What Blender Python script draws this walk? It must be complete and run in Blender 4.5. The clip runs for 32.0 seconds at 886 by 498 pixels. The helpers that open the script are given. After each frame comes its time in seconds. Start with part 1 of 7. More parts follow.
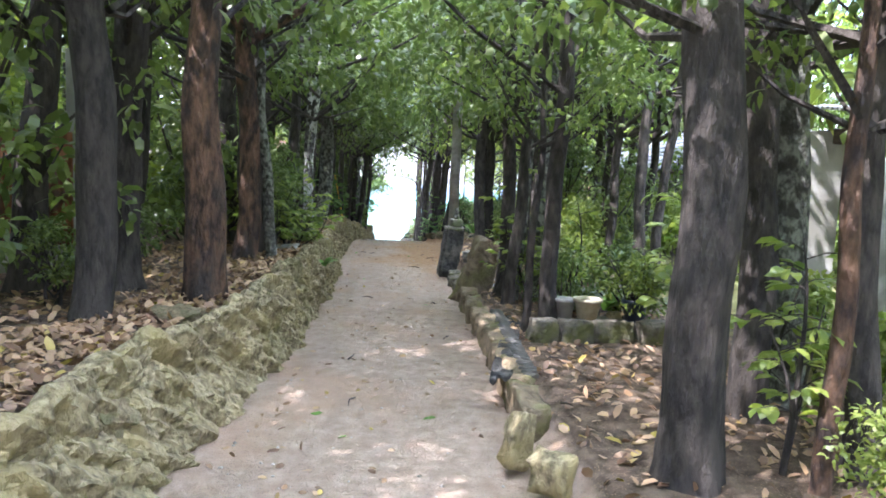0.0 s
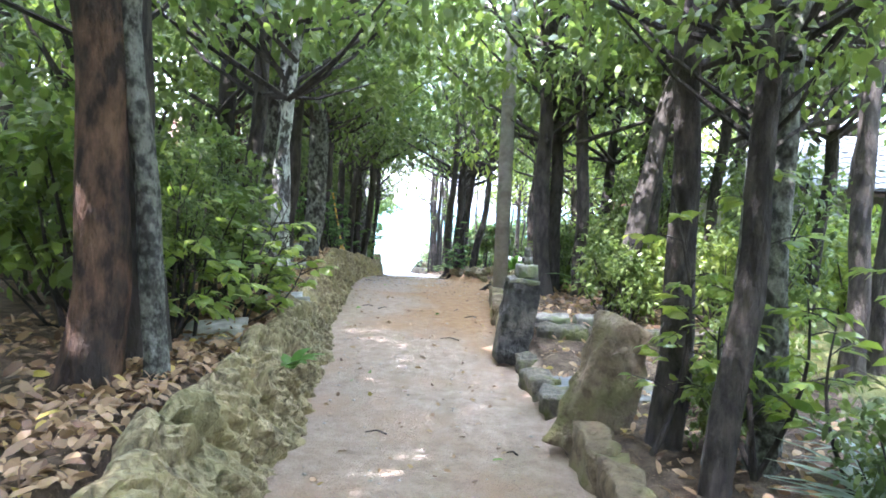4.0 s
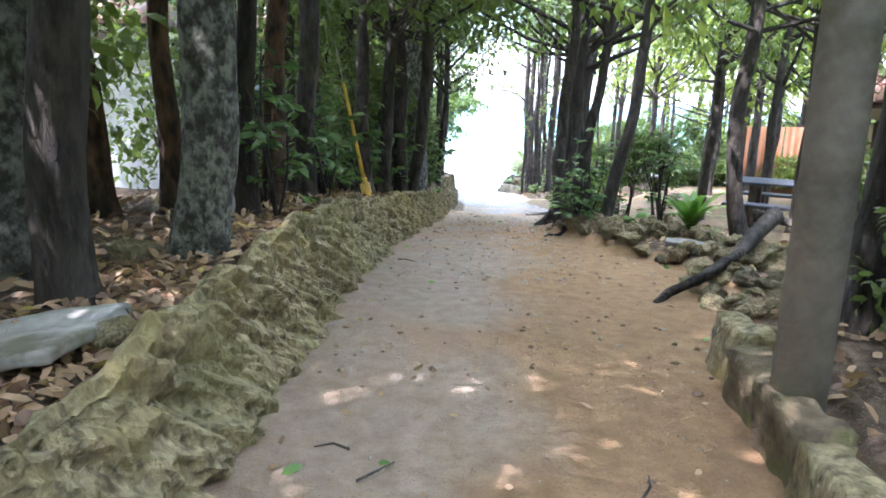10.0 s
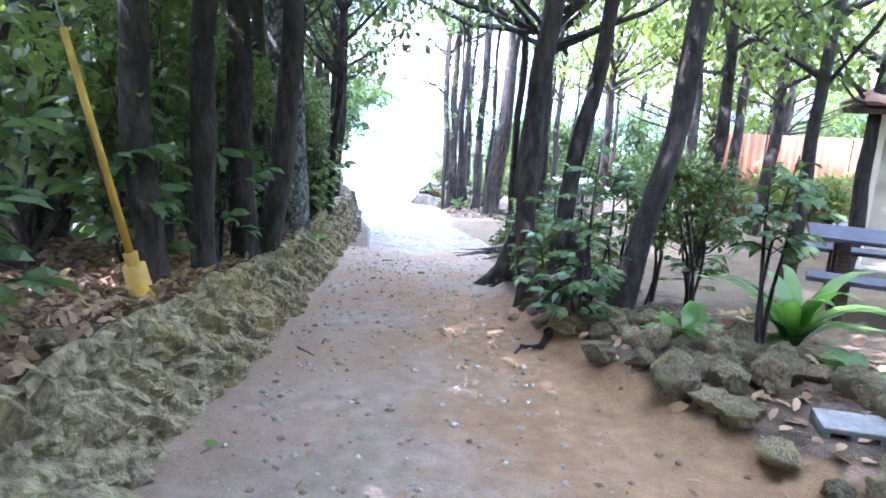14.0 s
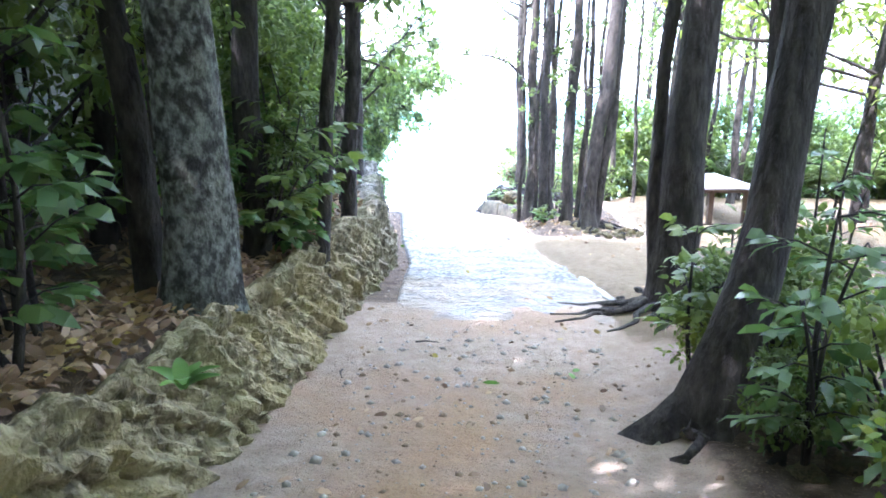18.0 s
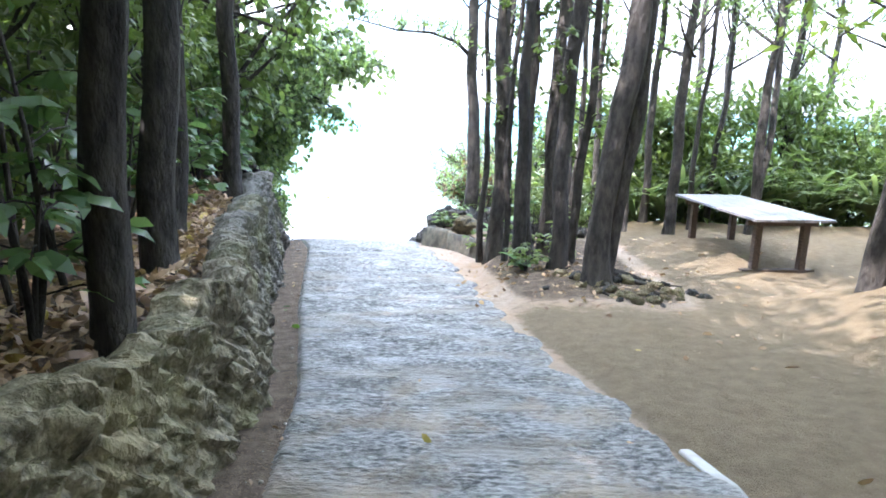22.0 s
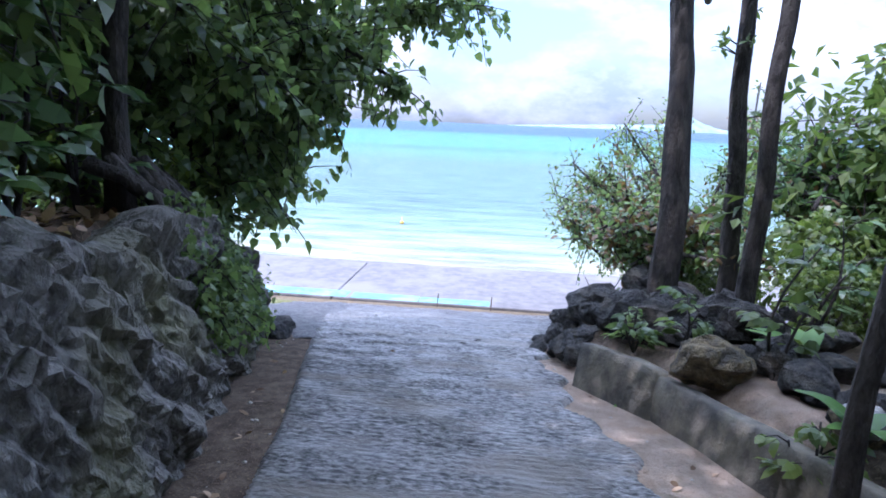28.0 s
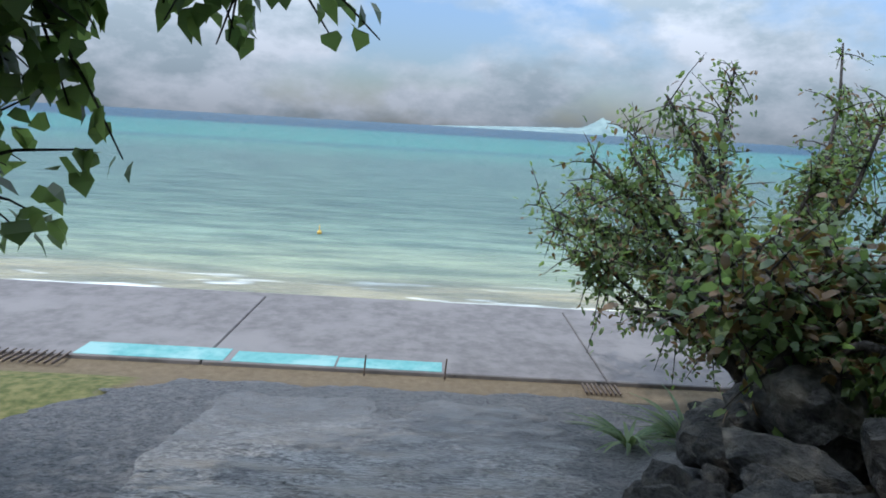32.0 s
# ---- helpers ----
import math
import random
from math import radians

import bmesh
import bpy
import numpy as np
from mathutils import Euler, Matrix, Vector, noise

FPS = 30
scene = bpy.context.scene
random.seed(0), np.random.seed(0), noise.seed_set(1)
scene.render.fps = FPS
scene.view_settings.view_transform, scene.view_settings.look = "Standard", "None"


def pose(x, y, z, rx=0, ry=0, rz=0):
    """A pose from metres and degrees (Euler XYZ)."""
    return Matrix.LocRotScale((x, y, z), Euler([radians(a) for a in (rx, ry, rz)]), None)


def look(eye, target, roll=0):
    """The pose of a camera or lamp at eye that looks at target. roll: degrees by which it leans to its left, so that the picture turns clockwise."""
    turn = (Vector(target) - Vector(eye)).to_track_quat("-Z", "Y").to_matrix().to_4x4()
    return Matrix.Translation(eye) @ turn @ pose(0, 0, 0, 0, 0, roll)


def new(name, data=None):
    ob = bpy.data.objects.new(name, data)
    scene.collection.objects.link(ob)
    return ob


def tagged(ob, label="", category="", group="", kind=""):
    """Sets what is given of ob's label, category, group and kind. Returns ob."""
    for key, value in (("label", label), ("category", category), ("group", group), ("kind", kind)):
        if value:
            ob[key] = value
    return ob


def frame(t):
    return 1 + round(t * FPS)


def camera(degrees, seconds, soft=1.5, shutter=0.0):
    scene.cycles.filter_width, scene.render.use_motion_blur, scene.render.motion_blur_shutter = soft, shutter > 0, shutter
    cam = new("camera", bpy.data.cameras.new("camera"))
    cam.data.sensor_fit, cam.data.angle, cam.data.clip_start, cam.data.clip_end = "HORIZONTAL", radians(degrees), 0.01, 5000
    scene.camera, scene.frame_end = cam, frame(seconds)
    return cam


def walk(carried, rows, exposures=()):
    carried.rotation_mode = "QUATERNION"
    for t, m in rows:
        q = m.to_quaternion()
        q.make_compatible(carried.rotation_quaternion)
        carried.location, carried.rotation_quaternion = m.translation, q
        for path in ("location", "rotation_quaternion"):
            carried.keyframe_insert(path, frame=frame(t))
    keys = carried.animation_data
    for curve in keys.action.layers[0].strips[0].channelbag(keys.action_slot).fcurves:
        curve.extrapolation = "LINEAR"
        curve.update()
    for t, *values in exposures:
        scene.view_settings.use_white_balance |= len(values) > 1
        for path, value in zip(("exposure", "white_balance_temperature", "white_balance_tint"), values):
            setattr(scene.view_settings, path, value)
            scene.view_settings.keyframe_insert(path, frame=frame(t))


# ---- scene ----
# ---- camera ----
cam = camera(68.1, 32.0, soft=1.75)
PATH = [
    (0, (0.408, -5.241, 1.447), (0.466, -3.251, 1.253), 2.5),
    (0.5, (0.398, -4.68, 1.45), (0.45, -2.688, 1.281), 2.5),
    (1, (0.353, -4.153, 1.452), (0.385, -2.158, 1.323), 2.3),
    (1.5, (0.246, -3.562, 1.427), (0.308, -1.565, 1.338), 2.3),
    (2, (0.263, -2.968, 1.461), (0.295, -0.973, 1.335), 2.5),
    (2.5, (0.146, -2.368, 1.448), (0.199, -0.372, 1.331), 2.5),
    (4.5, (-0.035, -0.045, 1.431), (-0.003, 1.949, 1.279), 2.5),
    (5, (-0.024, 0.566, 1.38), (0.012, 2.554, 1.169), 2.3),
    (5.5, (-0.096, 1.149, 1.355), (-0.041, 3.128, 1.067), 2.1),
    (6, (-0.109, 1.756, 1.327), (-0.045, 3.726, 0.986), 1.8),
    (6.5, (-0.115, 2.311, 1.34), (-0.075, 4.274, 0.958), 1.7),
    (7, (-0.085, 2.922, 1.32), (-0.094, 4.88, 0.909), 1.7),
    (7.5, (-0.032, 3.507, 1.301), (-0.156, 5.458, 0.883), 1.3),
    (8, (-0.042, 4.112, 1.279), (-0.25, 6.037, 0.778), 1.1),
    (8.5, (0.007, 4.695, 1.271), (-0.261, 6.618, 0.792), 1.5),
    (9, (-0.009, 5.278, 1.311), (-0.209, 7.211, 0.838), 2.1),
    (9.5, (-0.044, 5.866, 1.341), (-0.266, 7.802, 0.892), 1.5),
    (10, (-0.162, 6.443, 1.398), (-0.388, 8.38, 0.956), 1.0),
    (10.5, (-0.184, 6.981, 1.399), (-0.358, 8.925, 0.961), 1.1),
    (11, (-0.296, 7.513, 1.42), (-0.478, 9.454, 0.974), 0.8),
    (11.5, (-0.321, 8.056, 1.428), (-0.427, 10.005, 0.994), 1.2),
    (12, (-0.353, 8.588, 1.466), (-0.437, 10.537, 1.027), 1.1),
    (12.5, (-0.386, 9.157, 1.442), (-0.41, 11.107, 0.996), 1.6),
    (13, (-0.407, 9.675, 1.432), (-0.425, 11.624, 0.982), 1.6),
    (13.5, (-0.487, 10.243, 1.405), (-0.47, 12.189, 0.941), 2.1),
    (14, (-0.436, 10.763, 1.372), (-0.392, 12.71, 0.917), 2.6),
    (14.5, (-0.444, 11.292, 1.322), (-0.326, 13.24, 0.885), 3.1),
    (16.5, (-0.312, 13.834, 0.928), (-0.391, 15.796, 0.547), 0.0),
    (17, (-0.308, 14.298, 0.891), (-0.426, 16.254, 0.491), 0.4),
    (17.5, (-0.377, 14.742, 0.868), (-0.538, 16.692, 0.452), 0.2),
    (18, (-0.492, 15.218, 0.825), (-0.662, 17.159, 0.371), 0.1),
    (18.5, (-0.537, 15.669, 0.785), (-0.723, 17.609, 0.334), -0.4),
    (19, (-0.605, 16.148, 0.771), (-0.766, 18.089, 0.318), -0.3),
    (19.5, (-0.658, 16.64, 0.752), (-0.827, 18.588, 0.333), 0.3),
    (20, (-0.665, 17.226, 0.651), (-0.775, 19.188, 0.276), 0.9),
    (20.5, (-0.682, 17.775, 0.521), (-0.809, 19.744, 0.199), 0.8),
    (21, (-0.791, 18.325, 0.49), (-0.845, 20.282, 0.082), 1.0),
    (21.5, (-0.83, 18.864, 0.509), (-0.848, 20.817, 0.08), 1.1),
    (22, (-0.852, 19.394, 0.485), (-0.8, 21.347, 0.059), 1.6),
    (22.5, (-0.817, 19.924, 0.449), (-0.749, 21.876, 0.02), 1.8),
    (23, (-0.857, 20.443, 0.456), (-0.804, 22.397, 0.031), 1.7),
    (23.5, (-0.864, 20.988, 0.429), (-0.851, 22.941, 0.0), 1.4),
    (24, (-0.883, 21.546, 0.409), (-0.936, 23.499, -0.018), 1.1),
    (24.5, (-0.943, 22.068, 0.419), (-1.009, 24.022, -0.005), 1.4),
    (25, (-0.948, 22.548, 0.306), (-1.062, 24.513, -0.052), 1.7),
    (25.5, (-1.022, 22.947, 0.273), (-1.149, 24.916, -0.054), 1.4),
    (27.5, (-1.355, 25.391, 0.034), (-1.6, 27.344, -0.32), 2.2),
    (28, (-1.457, 25.91, -0.036), (-1.653, 27.863, -0.417), 2.3),
    (28.5, (-1.582, 26.412, -0.069), (-1.697, 28.368, -0.467), 2.6),
    (29, (-1.616, 26.931, -0.103), (-1.658, 28.89, -0.502), 2.9),
    (29.5, (-1.697, 27.444, -0.144), (-1.682, 29.406, -0.531), 3.1),
    (30, (-1.74, 27.967, -0.221), (-1.695, 29.931, -0.596), 3.1),
    (30.5, (-1.82, 28.493, -0.269), (-1.768, 30.46, -0.63), 3.0),
    (31, (-1.856, 29.053, -0.326), (-1.801, 31.021, -0.677), 2.8),
    (31.5, (-1.889, 29.586, -0.304), (-1.847, 31.551, -0.673), 2.7),
    (32, (-1.955, 30.109, -0.364), (-1.924, 32.074, -0.734), 3.3),
]

EXPOSE = [(0.0, 3.2, 5700, 23), (2.5, 3.5, 5650, 24), (5.0, 4.05, 5500, 23), (7.0, 3.8, 5700, 22), (8.5, 3.65, 5850, 22), (10.0, 3.65, 5650, 24), (12.0, 3.85, 5200, 30), (14.5, 4.1, 5050, 33), (17.0, 4.2, 5150, 27), (18.5, 4.1, 5350, 25), (20.0, 3.7, 5450, 22),
          (22.0, 3.05, 5650, 19), (25.0, 2.55, 5600, 14), (25.6, 2.2, 5500, 16), (27.4, 1.5, 5050, 28), (28.5, 1.32, 5200, 25), (30.0, 0.75, 5500, 18), (31.0, 0.5, 5550, 14), (32.0, 0.25, 5600, 12)]
walk(cam, [(r[0], look(*r[1:])) for r in PATH], EXPOSE)

# ---- sky and sun ----
SUN_EL, SUN_AZ = 56.0, 238.0  # azimuth of the sun, clockwise from +y
world = bpy.data.worlds.new("sky")
scene.world = world
world.use_nodes = True
wn, wl = world.node_tree.nodes, world.node_tree.links
wn.clear()
w_out = wn.new("ShaderNodeOutputWorld")
w_bg = wn.new("ShaderNodeBackground")
w_sky = wn.new("ShaderNodeTexSky")
w_sky.sky_type = "NISHITA"
w_sky.sun_disc = False
w_sky.sun_elevation, w_sky.sun_rotation = radians(SUN_EL), radians(SUN_AZ)
w_co = wn.new("ShaderNodeTexCoord")
w_map = wn.new("ShaderNodeMapping")
w_map.inputs["Scale"].default_value = (1.0, 1.0, 1.9)
w_n = wn.new("ShaderNodeTexNoise")
w_n.inputs["Scale"].default_value, w_n.inputs["Detail"].default_value, w_n.inputs["Roughness"].default_value = 2.6, 8, 0.56
w_n2 = wn.new("ShaderNodeTexNoise")
w_n2.inputs["Scale"].default_value, w_n2.inputs["Detail"].default_value, w_n2.inputs["Roughness"].default_value = 6.5, 9, 0.62
w_cov = wn.new("ShaderNodeValToRGB")
w_cov.color_ramp.elements[0].position, w_cov.color_ramp.elements[1].position = 0.40, 0.52
w_shade = wn.new("ShaderNodeValToRGB")
w_shade.color_ramp.elements[0].position, w_shade.color_ramp.elements[1].position = 0.41, 0.61
w_shade.color_ramp.elements[0].color, w_shade.color_ramp.elements[1].color = (3.7, 4.25, 4.4, 1), (6.3, 6.5, 6.6, 1)
w_mix = wn.new("ShaderNodeMixRGB")
wl.new(w_co.outputs["Generated"], w_map.inputs["Vector"])
wl.new(w_map.outputs[0], w_n.inputs["Vector"])
wl.new(w_map.outputs[0], w_n2.inputs["Vector"])
wl.new(w_n.outputs["Fac"], w_cov.inputs[0])
wl.new(w_n2.outputs["Fac"], w_shade.inputs[0])
wl.new(w_cov.outputs[0], w_mix.inputs[0])
wl.new(w_sky.outputs[0], w_mix.inputs[1])
wl.new(w_shade.outputs[0], w_mix.inputs[2])
# an overcast sky is brightest overhead
w_sep, w_up, w_grade = wn.new("ShaderNodeSeparateXYZ"), wn.new("ShaderNodeMapRange"), wn.new("ShaderNodeVectorMath")
w_grade.operation = "SCALE"
w_up.inputs["From Min"].default_value, w_up.inputs["From Max"].default_value = 0.0, 0.9
w_up.inputs["To Min"].default_value, w_up.inputs["To Max"].default_value = 0.33, 2.85
wl.new(w_co.outputs["Generated"], w_sep.inputs[0])
wl.new(w_sep.outputs["Z"], w_up.inputs["Value"])
wl.new(w_mix.outputs[0], w_grade.inputs[0])
wl.new(w_up.outputs[0], w_grade.inputs["Scale"])
wl.new(w_grade.outputs[0], w_bg.inputs[0])
w_bg.inputs[1].default_value = 0.15
wl.new(w_bg.outputs[0], w_out.inputs[0])

sun = new("sun", bpy.data.lights.new("sun", "SUN"))
sun.data.energy, sun.data.angle, sun.data.color = 2.3, radians(0.6), (1.0, 0.93, 0.82)
az, el = radians(SUN_AZ), radians(SUN_EL)
sun_way = Vector((math.sin(az) * math.cos(el), math.cos(az) * math.cos(el), math.sin(el)))
sun.matrix_world = look(sun_way * 60, (0, 0, 0))


# ---- materials ----
def soft_mat(name, c1, c2, scale=6.0, rough=0.85, bump=0.4, bscale=30.0, c3=None, spot=3.0, lo=0.35, hi=0.65, metal=0.0, spec=0.4,
             stretch=(1, 1, 1), vary=0.0, dist=0.02, space="Object"):
    """Two colours by fine noise, a third by coarse noise, and bump at two scales."""
    m = bpy.data.materials.new(name)
    m.use_nodes = True
    n, l = m.node_tree.nodes, m.node_tree.links
    p = n["Principled BSDF"]
    p.inputs["Roughness"].default_value, p.inputs["Metallic"].default_value = rough, metal
    p.inputs["Specular IOR Level"].default_value = spec
    co, mp = n.new("ShaderNodeTexCoord"), n.new("ShaderNodeMapping")
    mp.inputs["Scale"].default_value = stretch
    l.new(co.outputs[space], mp.inputs["Vector"])

    def noise_at(s, detail=6, roughness=0.6):
        t = n.new("ShaderNodeTexNoise")
        t.inputs["Scale"].default_value, t.inputs["Detail"].default_value, t.inputs["Roughness"].default_value = s, detail, roughness
        l.new(mp.outputs[0], t.inputs["Vector"])
        return t

    def ramp(src, a, b):
        r = n.new("ShaderNodeMapRange")
        r.inputs["From Min"].default_value, r.inputs["From Max"].default_value = a, b
        l.new(src, r.inputs["Value"])
        return r.outputs[0]

    def mix(f, a, b):
        x = n.new("ShaderNodeMixRGB")
        for slot, v in ((0, f), (1, a), (2, b)):
            if isinstance(v, (tuple, float, int)):
                x.inputs[slot].default_value = (*v, 1) if isinstance(v, tuple) else v
            else:
                l.new(v, x.inputs[slot])
        return x.outputs[0]

    fine = noise_at(scale)
    col = mix(ramp(fine.outputs["Fac"], lo, hi), c1, c2)
    if c3:
        col = mix(ramp(noise_at(spot, 5).outputs["Fac"], 0.5, 0.62), col, c3)
    if vary:
        info, hs, mr = n.new("ShaderNodeObjectInfo"), n.new("ShaderNodeHueSaturation"), n.new("ShaderNodeMapRange")
        mr.inputs["To Min"].default_value, mr.inputs["To Max"].default_value = 1 - vary, 1 + vary
        l.new(info.outputs["Random"], mr.inputs["Value"])
        l.new(mr.outputs[0], hs.inputs["Value"])
        l.new(col, hs.inputs["Color"])
        col = hs.outputs[0]
    l.new(col, p.inputs["Base Color"])
    if bump:
        b1, b2 = n.new("ShaderNodeBump"), n.new("ShaderNodeBump")
        b1.inputs["Strength"].default_value, b1.inputs["Distance"].default_value = bump, dist
        b2.inputs["Strength"].default_value, b2.inputs["Distance"].default_value = bump, dist * 3
        l.new(noise_at(bscale, 8, 0.65).outputs["Fac"], b1.inputs["Height"])
        l.new(noise_at(bscale * 0.2, 5).outputs["Fac"], b2.inputs["Height"])
        l.new(b2.outputs[0], b1.inputs["Normal"])
        l.new(b1.outputs[0], p.inputs["Normal"])
    return m


def leaf_mat(name, c1, c2, rough=0.36, through_light=0.28, dead=0.0):
    """Leaves: each a shade of its own, glossy, with light passing through."""
    m = bpy.data.materials.new(name)
    m.use_nodes = True
    n, l = m.node_tree.nodes, m.node_tree.links
    p = n["Principled BSDF"]
    p.inputs["Roughness"].default_value = rough
    p.inputs["Specular IOR Level"].default_value = 0.45
    geo, rmp = n.new("ShaderNodeNewGeometry"), n.new("ShaderNodeValToRGB")
    e = rmp.color_ramp.elements
    e[0].color, e[1].color = (*c1, 1), (*c2, 1)
    e[1].position = 0.93
    if dead:
        x = rmp.color_ramp.elements.new(1.0 - dead)
        x.color = (*c2, 1)
        y = rmp.color_ramp.elements.new(1.0)
        y.color = (0.33, 0.26, 0.04, 1)
    l.new(geo.outputs["Random Per Island"], rmp.inputs[0])
    l.new(rmp.outputs[0], p.inputs["Base Color"])
    tr, mx, gain = n.new("ShaderNodeBsdfTranslucent"), n.new("ShaderNodeMixShader"), n.new("ShaderNodeMixRGB")
    gain.blend_type = "MULTIPLY"
    gain.inputs[0].default_value = 1.0
    gain.inputs[2].default_value = (2.0, 2.1, 1.15, 1)
    l.new(rmp.outputs[0], gain.inputs[1])
    l.new(gain.outputs[0], tr.inputs[0])
    mx.inputs[0].default_value = through_light
    l.new(p.outputs[0], mx.inputs[1])
    l.new(tr.outputs[0], mx.inputs[2])
    l.new(mx.outputs[0], n["Material Output"].inputs[0])
    return m


BARK_DARK = soft_mat("bark_dark", (0.022, 0.0195, 0.0175), (0.068, 0.058, 0.049), 14, 0.9, 0.8, 22, (0.066, 0.057, 0.05), 2.4, lo=0.4, hi=0.62, stretch=(1, 1, 0.4), vary=0.25, dist=0.05)
BARK_RED = soft_mat("bark_red", (0.03, 0.02, 0.016), (0.19, 0.11, 0.068), 11, 0.9, 1.0, 20, (0.045, 0.037, 0.032), 3, lo=0.4, hi=0.64, stretch=(1, 1, 0.4), vary=0.2, dist=0.05)
BARK_PALE = soft_mat("bark_pale", (0.06, 0.056, 0.05), (0.64, 0.66, 0.6), 9, 0.9, 0.8, 24, (0.045, 0.04, 0.036), 4.5, lo=0.44, hi=0.54, stretch=(1, 1, 0.7), dist=0.05)
BARK_LICHEN = soft_mat("bark_lichen", (0.06, 0.061, 0.053), (0.27, 0.285, 0.24), 21, 0.92, 0.9, 30, (0.05, 0.047, 0.042), 10, lo=0.4, hi=0.58, stretch=(1, 1, 0.7), dist=0.05)
LEAF_DEEP = leaf_mat("leaf_deep", (0.06, 0.088, 0.034), (0.125, 0.17, 0.058), 0.33, 0.4)
LEAF_MID = leaf_mat("leaf_mid", (0.064, 0.098, 0.032), (0.145, 0.19, 0.053), 0.38, 0.38)
LEAF_BRIGHT = leaf_mat("leaf_bright", (0.1, 0.145, 0.036), (0.2, 0.24, 0.058), 0.4, 0.42)
LEAF_SHORE = leaf_mat("leaf_shore", (0.068, 0.105, 0.052), (0.15, 0.2, 0.085), 0.34, 0.5)
LEAF_RUST = leaf_mat("leaf_rust", (0.07, 0.045, 0.022), (0.15, 0.092, 0.04), 0.5, 0.3)
LEAF_DRY = leaf_mat("leaf_dry", (0.12, 0.068, 0.04), (0.4, 0.27, 0.16), 0.55, 0.12, dead=0.07)
LEAF_FRESH = leaf_mat("leaf_fresh", (0.11, 0.17, 0.042), (0.25, 0.3, 0.07), 0.33, 0.42)
LEAF_GLOSS = leaf_mat("leaf_gloss", (0.062, 0.112, 0.05), (0.125, 0.19, 0.085), 0.27, 0.34)
ROCK = soft_mat("coral_rock", (0.12, 0.098, 0.054), (0.43, 0.365, 0.21), 17, 0.93, 0.9, 34, (0.34, 0.28, 0.135), 2.0, lo=0.34, hi=0.64, dist=0.03, stretch=(1, 1.15, 0.75))
ROCK_DARK = soft_mat("dark_rock", (0.016, 0.016, 0.016), (0.07, 0.067, 0.06), 11, 0.92, 1.0, 26, (0.1, 0.092, 0.075), 3.5, dist=0.03, vary=0.3)
STONE_GREY = soft_mat("grey_stone", (0.1, 0.098, 0.088), (0.25, 0.24, 0.21), 12, 0.92, 0.7, 40, (0.12, 0.14, 0.07), 3.2, vary=0.2)
CONCRETE = soft_mat("concrete", (0.3, 0.29, 0.27), (0.42, 0.41, 0.38), 9, 0.9, 0.3, 60, (0.22, 0.215, 0.19), 2.2, dist=0.006)

# ---- plan: heights and edges along the lane ----
GY = [-60, -12, -6, 0, 5, 7, 10.5, 12, 13.5, 15.3, 17, 18.7, 20, 21.2, 23.6, 25, 26.5, 29.3, 30.7, 32, 34.8, 36.5, 37.8]
GZ = [-0.4, -0.25, -0.22, -0.19, -0.16, -0.09, -0.08, -0.12, -0.2, -0.35, -0.58, -0.85, -0.94, -1.02, -1.25, -1.4, -1.52, -1.72, -1.9, -2.15, -2.8, -3.18, -3.5]
WALL = [(-14, -0.95, 0.62), (-6, -1.0, 0.64), (-3, -0.88, 0.65), (-1.5, -0.8, 0.65), (0.4, -0.71, 0.63), (1.5, -0.74, 0.69), (3.0, -0.82, 0.65), (4.4, -0.86, 0.62), (6, -0.95, 0.56), (7, -1.08, 0.54),
        (8.3, -1.19, 0.55), (9.2, -1.25, 0.59), (10.6, -1.33, 0.63), (12, -1.44, 0.64), (13, -1.43, 0.57), (14, -1.42, 0.5), (15.9, -1.42, 0.47), (17.5, -1.56, 0.52), (19, -1.61, 0.6), (21.5, -1.65, 0.68),
        (23, -1.72, 0.75), (25.5, -2.28, 0.9), (26.5, -2.43, 1.0), (28, -2.7, 1.12), (30, -3.15, 1.1), (31.2, -3.5, 0.9), (32.1, -3.75, 0.5)]
RIGHT = [(-14, 1.2, 0.15), (-4, 1.15, 0.15), (0, 1.08, 0.22), (1.7, 1.03, 0.24), (3.3, 0.95, 0.22), (4.0, 0.9, 0.12), (5.0, 0.85, 0.14), (6.2, 0.8, 0.3), (8, 0.84, 0.32), (10, 1.0, 0.27),
         (11.4, 1.4, 0.14), (12.8, 1.5, 0.12), (13.7, 0.75, 0.14), (14.6, 0.5, 0.16), (15.7, 0.25, 0.14), (16.8, 0.2, 0.1), (18, 0.2, 0.08), (19.2, 0.4, 0.04), (21.2, 0.52, 0.03),
         (23.4, 0.2, 0.04), (25.2, -0.05, 0.06), (27.4, -0.3, 0.1), (28.4, -0.02, 0.2), (29.2, -0.2, 0.3), (29.8, -0.42, 0.32), (30.7, -0.78, 0.34), (31.2, -0.95, 0.35), (33, -1.0, 0.22), (34.6, -0.4, 0.12), (36.5, 0.7, 0.03)]


def along(table, column):
    ys = [r[0] for r in table]
    vs = [r[column] for r in table]
    return lambda y: np.interp(y, ys, vs)


gz = lambda y: np.interp(y, GY, GZ)
wall_x, wall_h = along(WALL, 1), along(WALL, 2)
right_x, right_h = along(RIGHT, 1), along(RIGHT, 2)


def smooth(a, b, v):
    t = np.clip((v - a) / (b - a), 0, 1)
    return t * t * (3 - 2 * t)


def ripple(x, y):
    """Gentle unevenness of the ground."""
    return 0.5 * np.sin(x * 2.1 + 1.3 * np.sin(y * 0.9)) * np.sin(y * 1.7 + x) + 0.3 * np.sin(x * 5.3 + y * 3.1) + 0.2 * np.sin(y * 7.7 - x * 6.1)


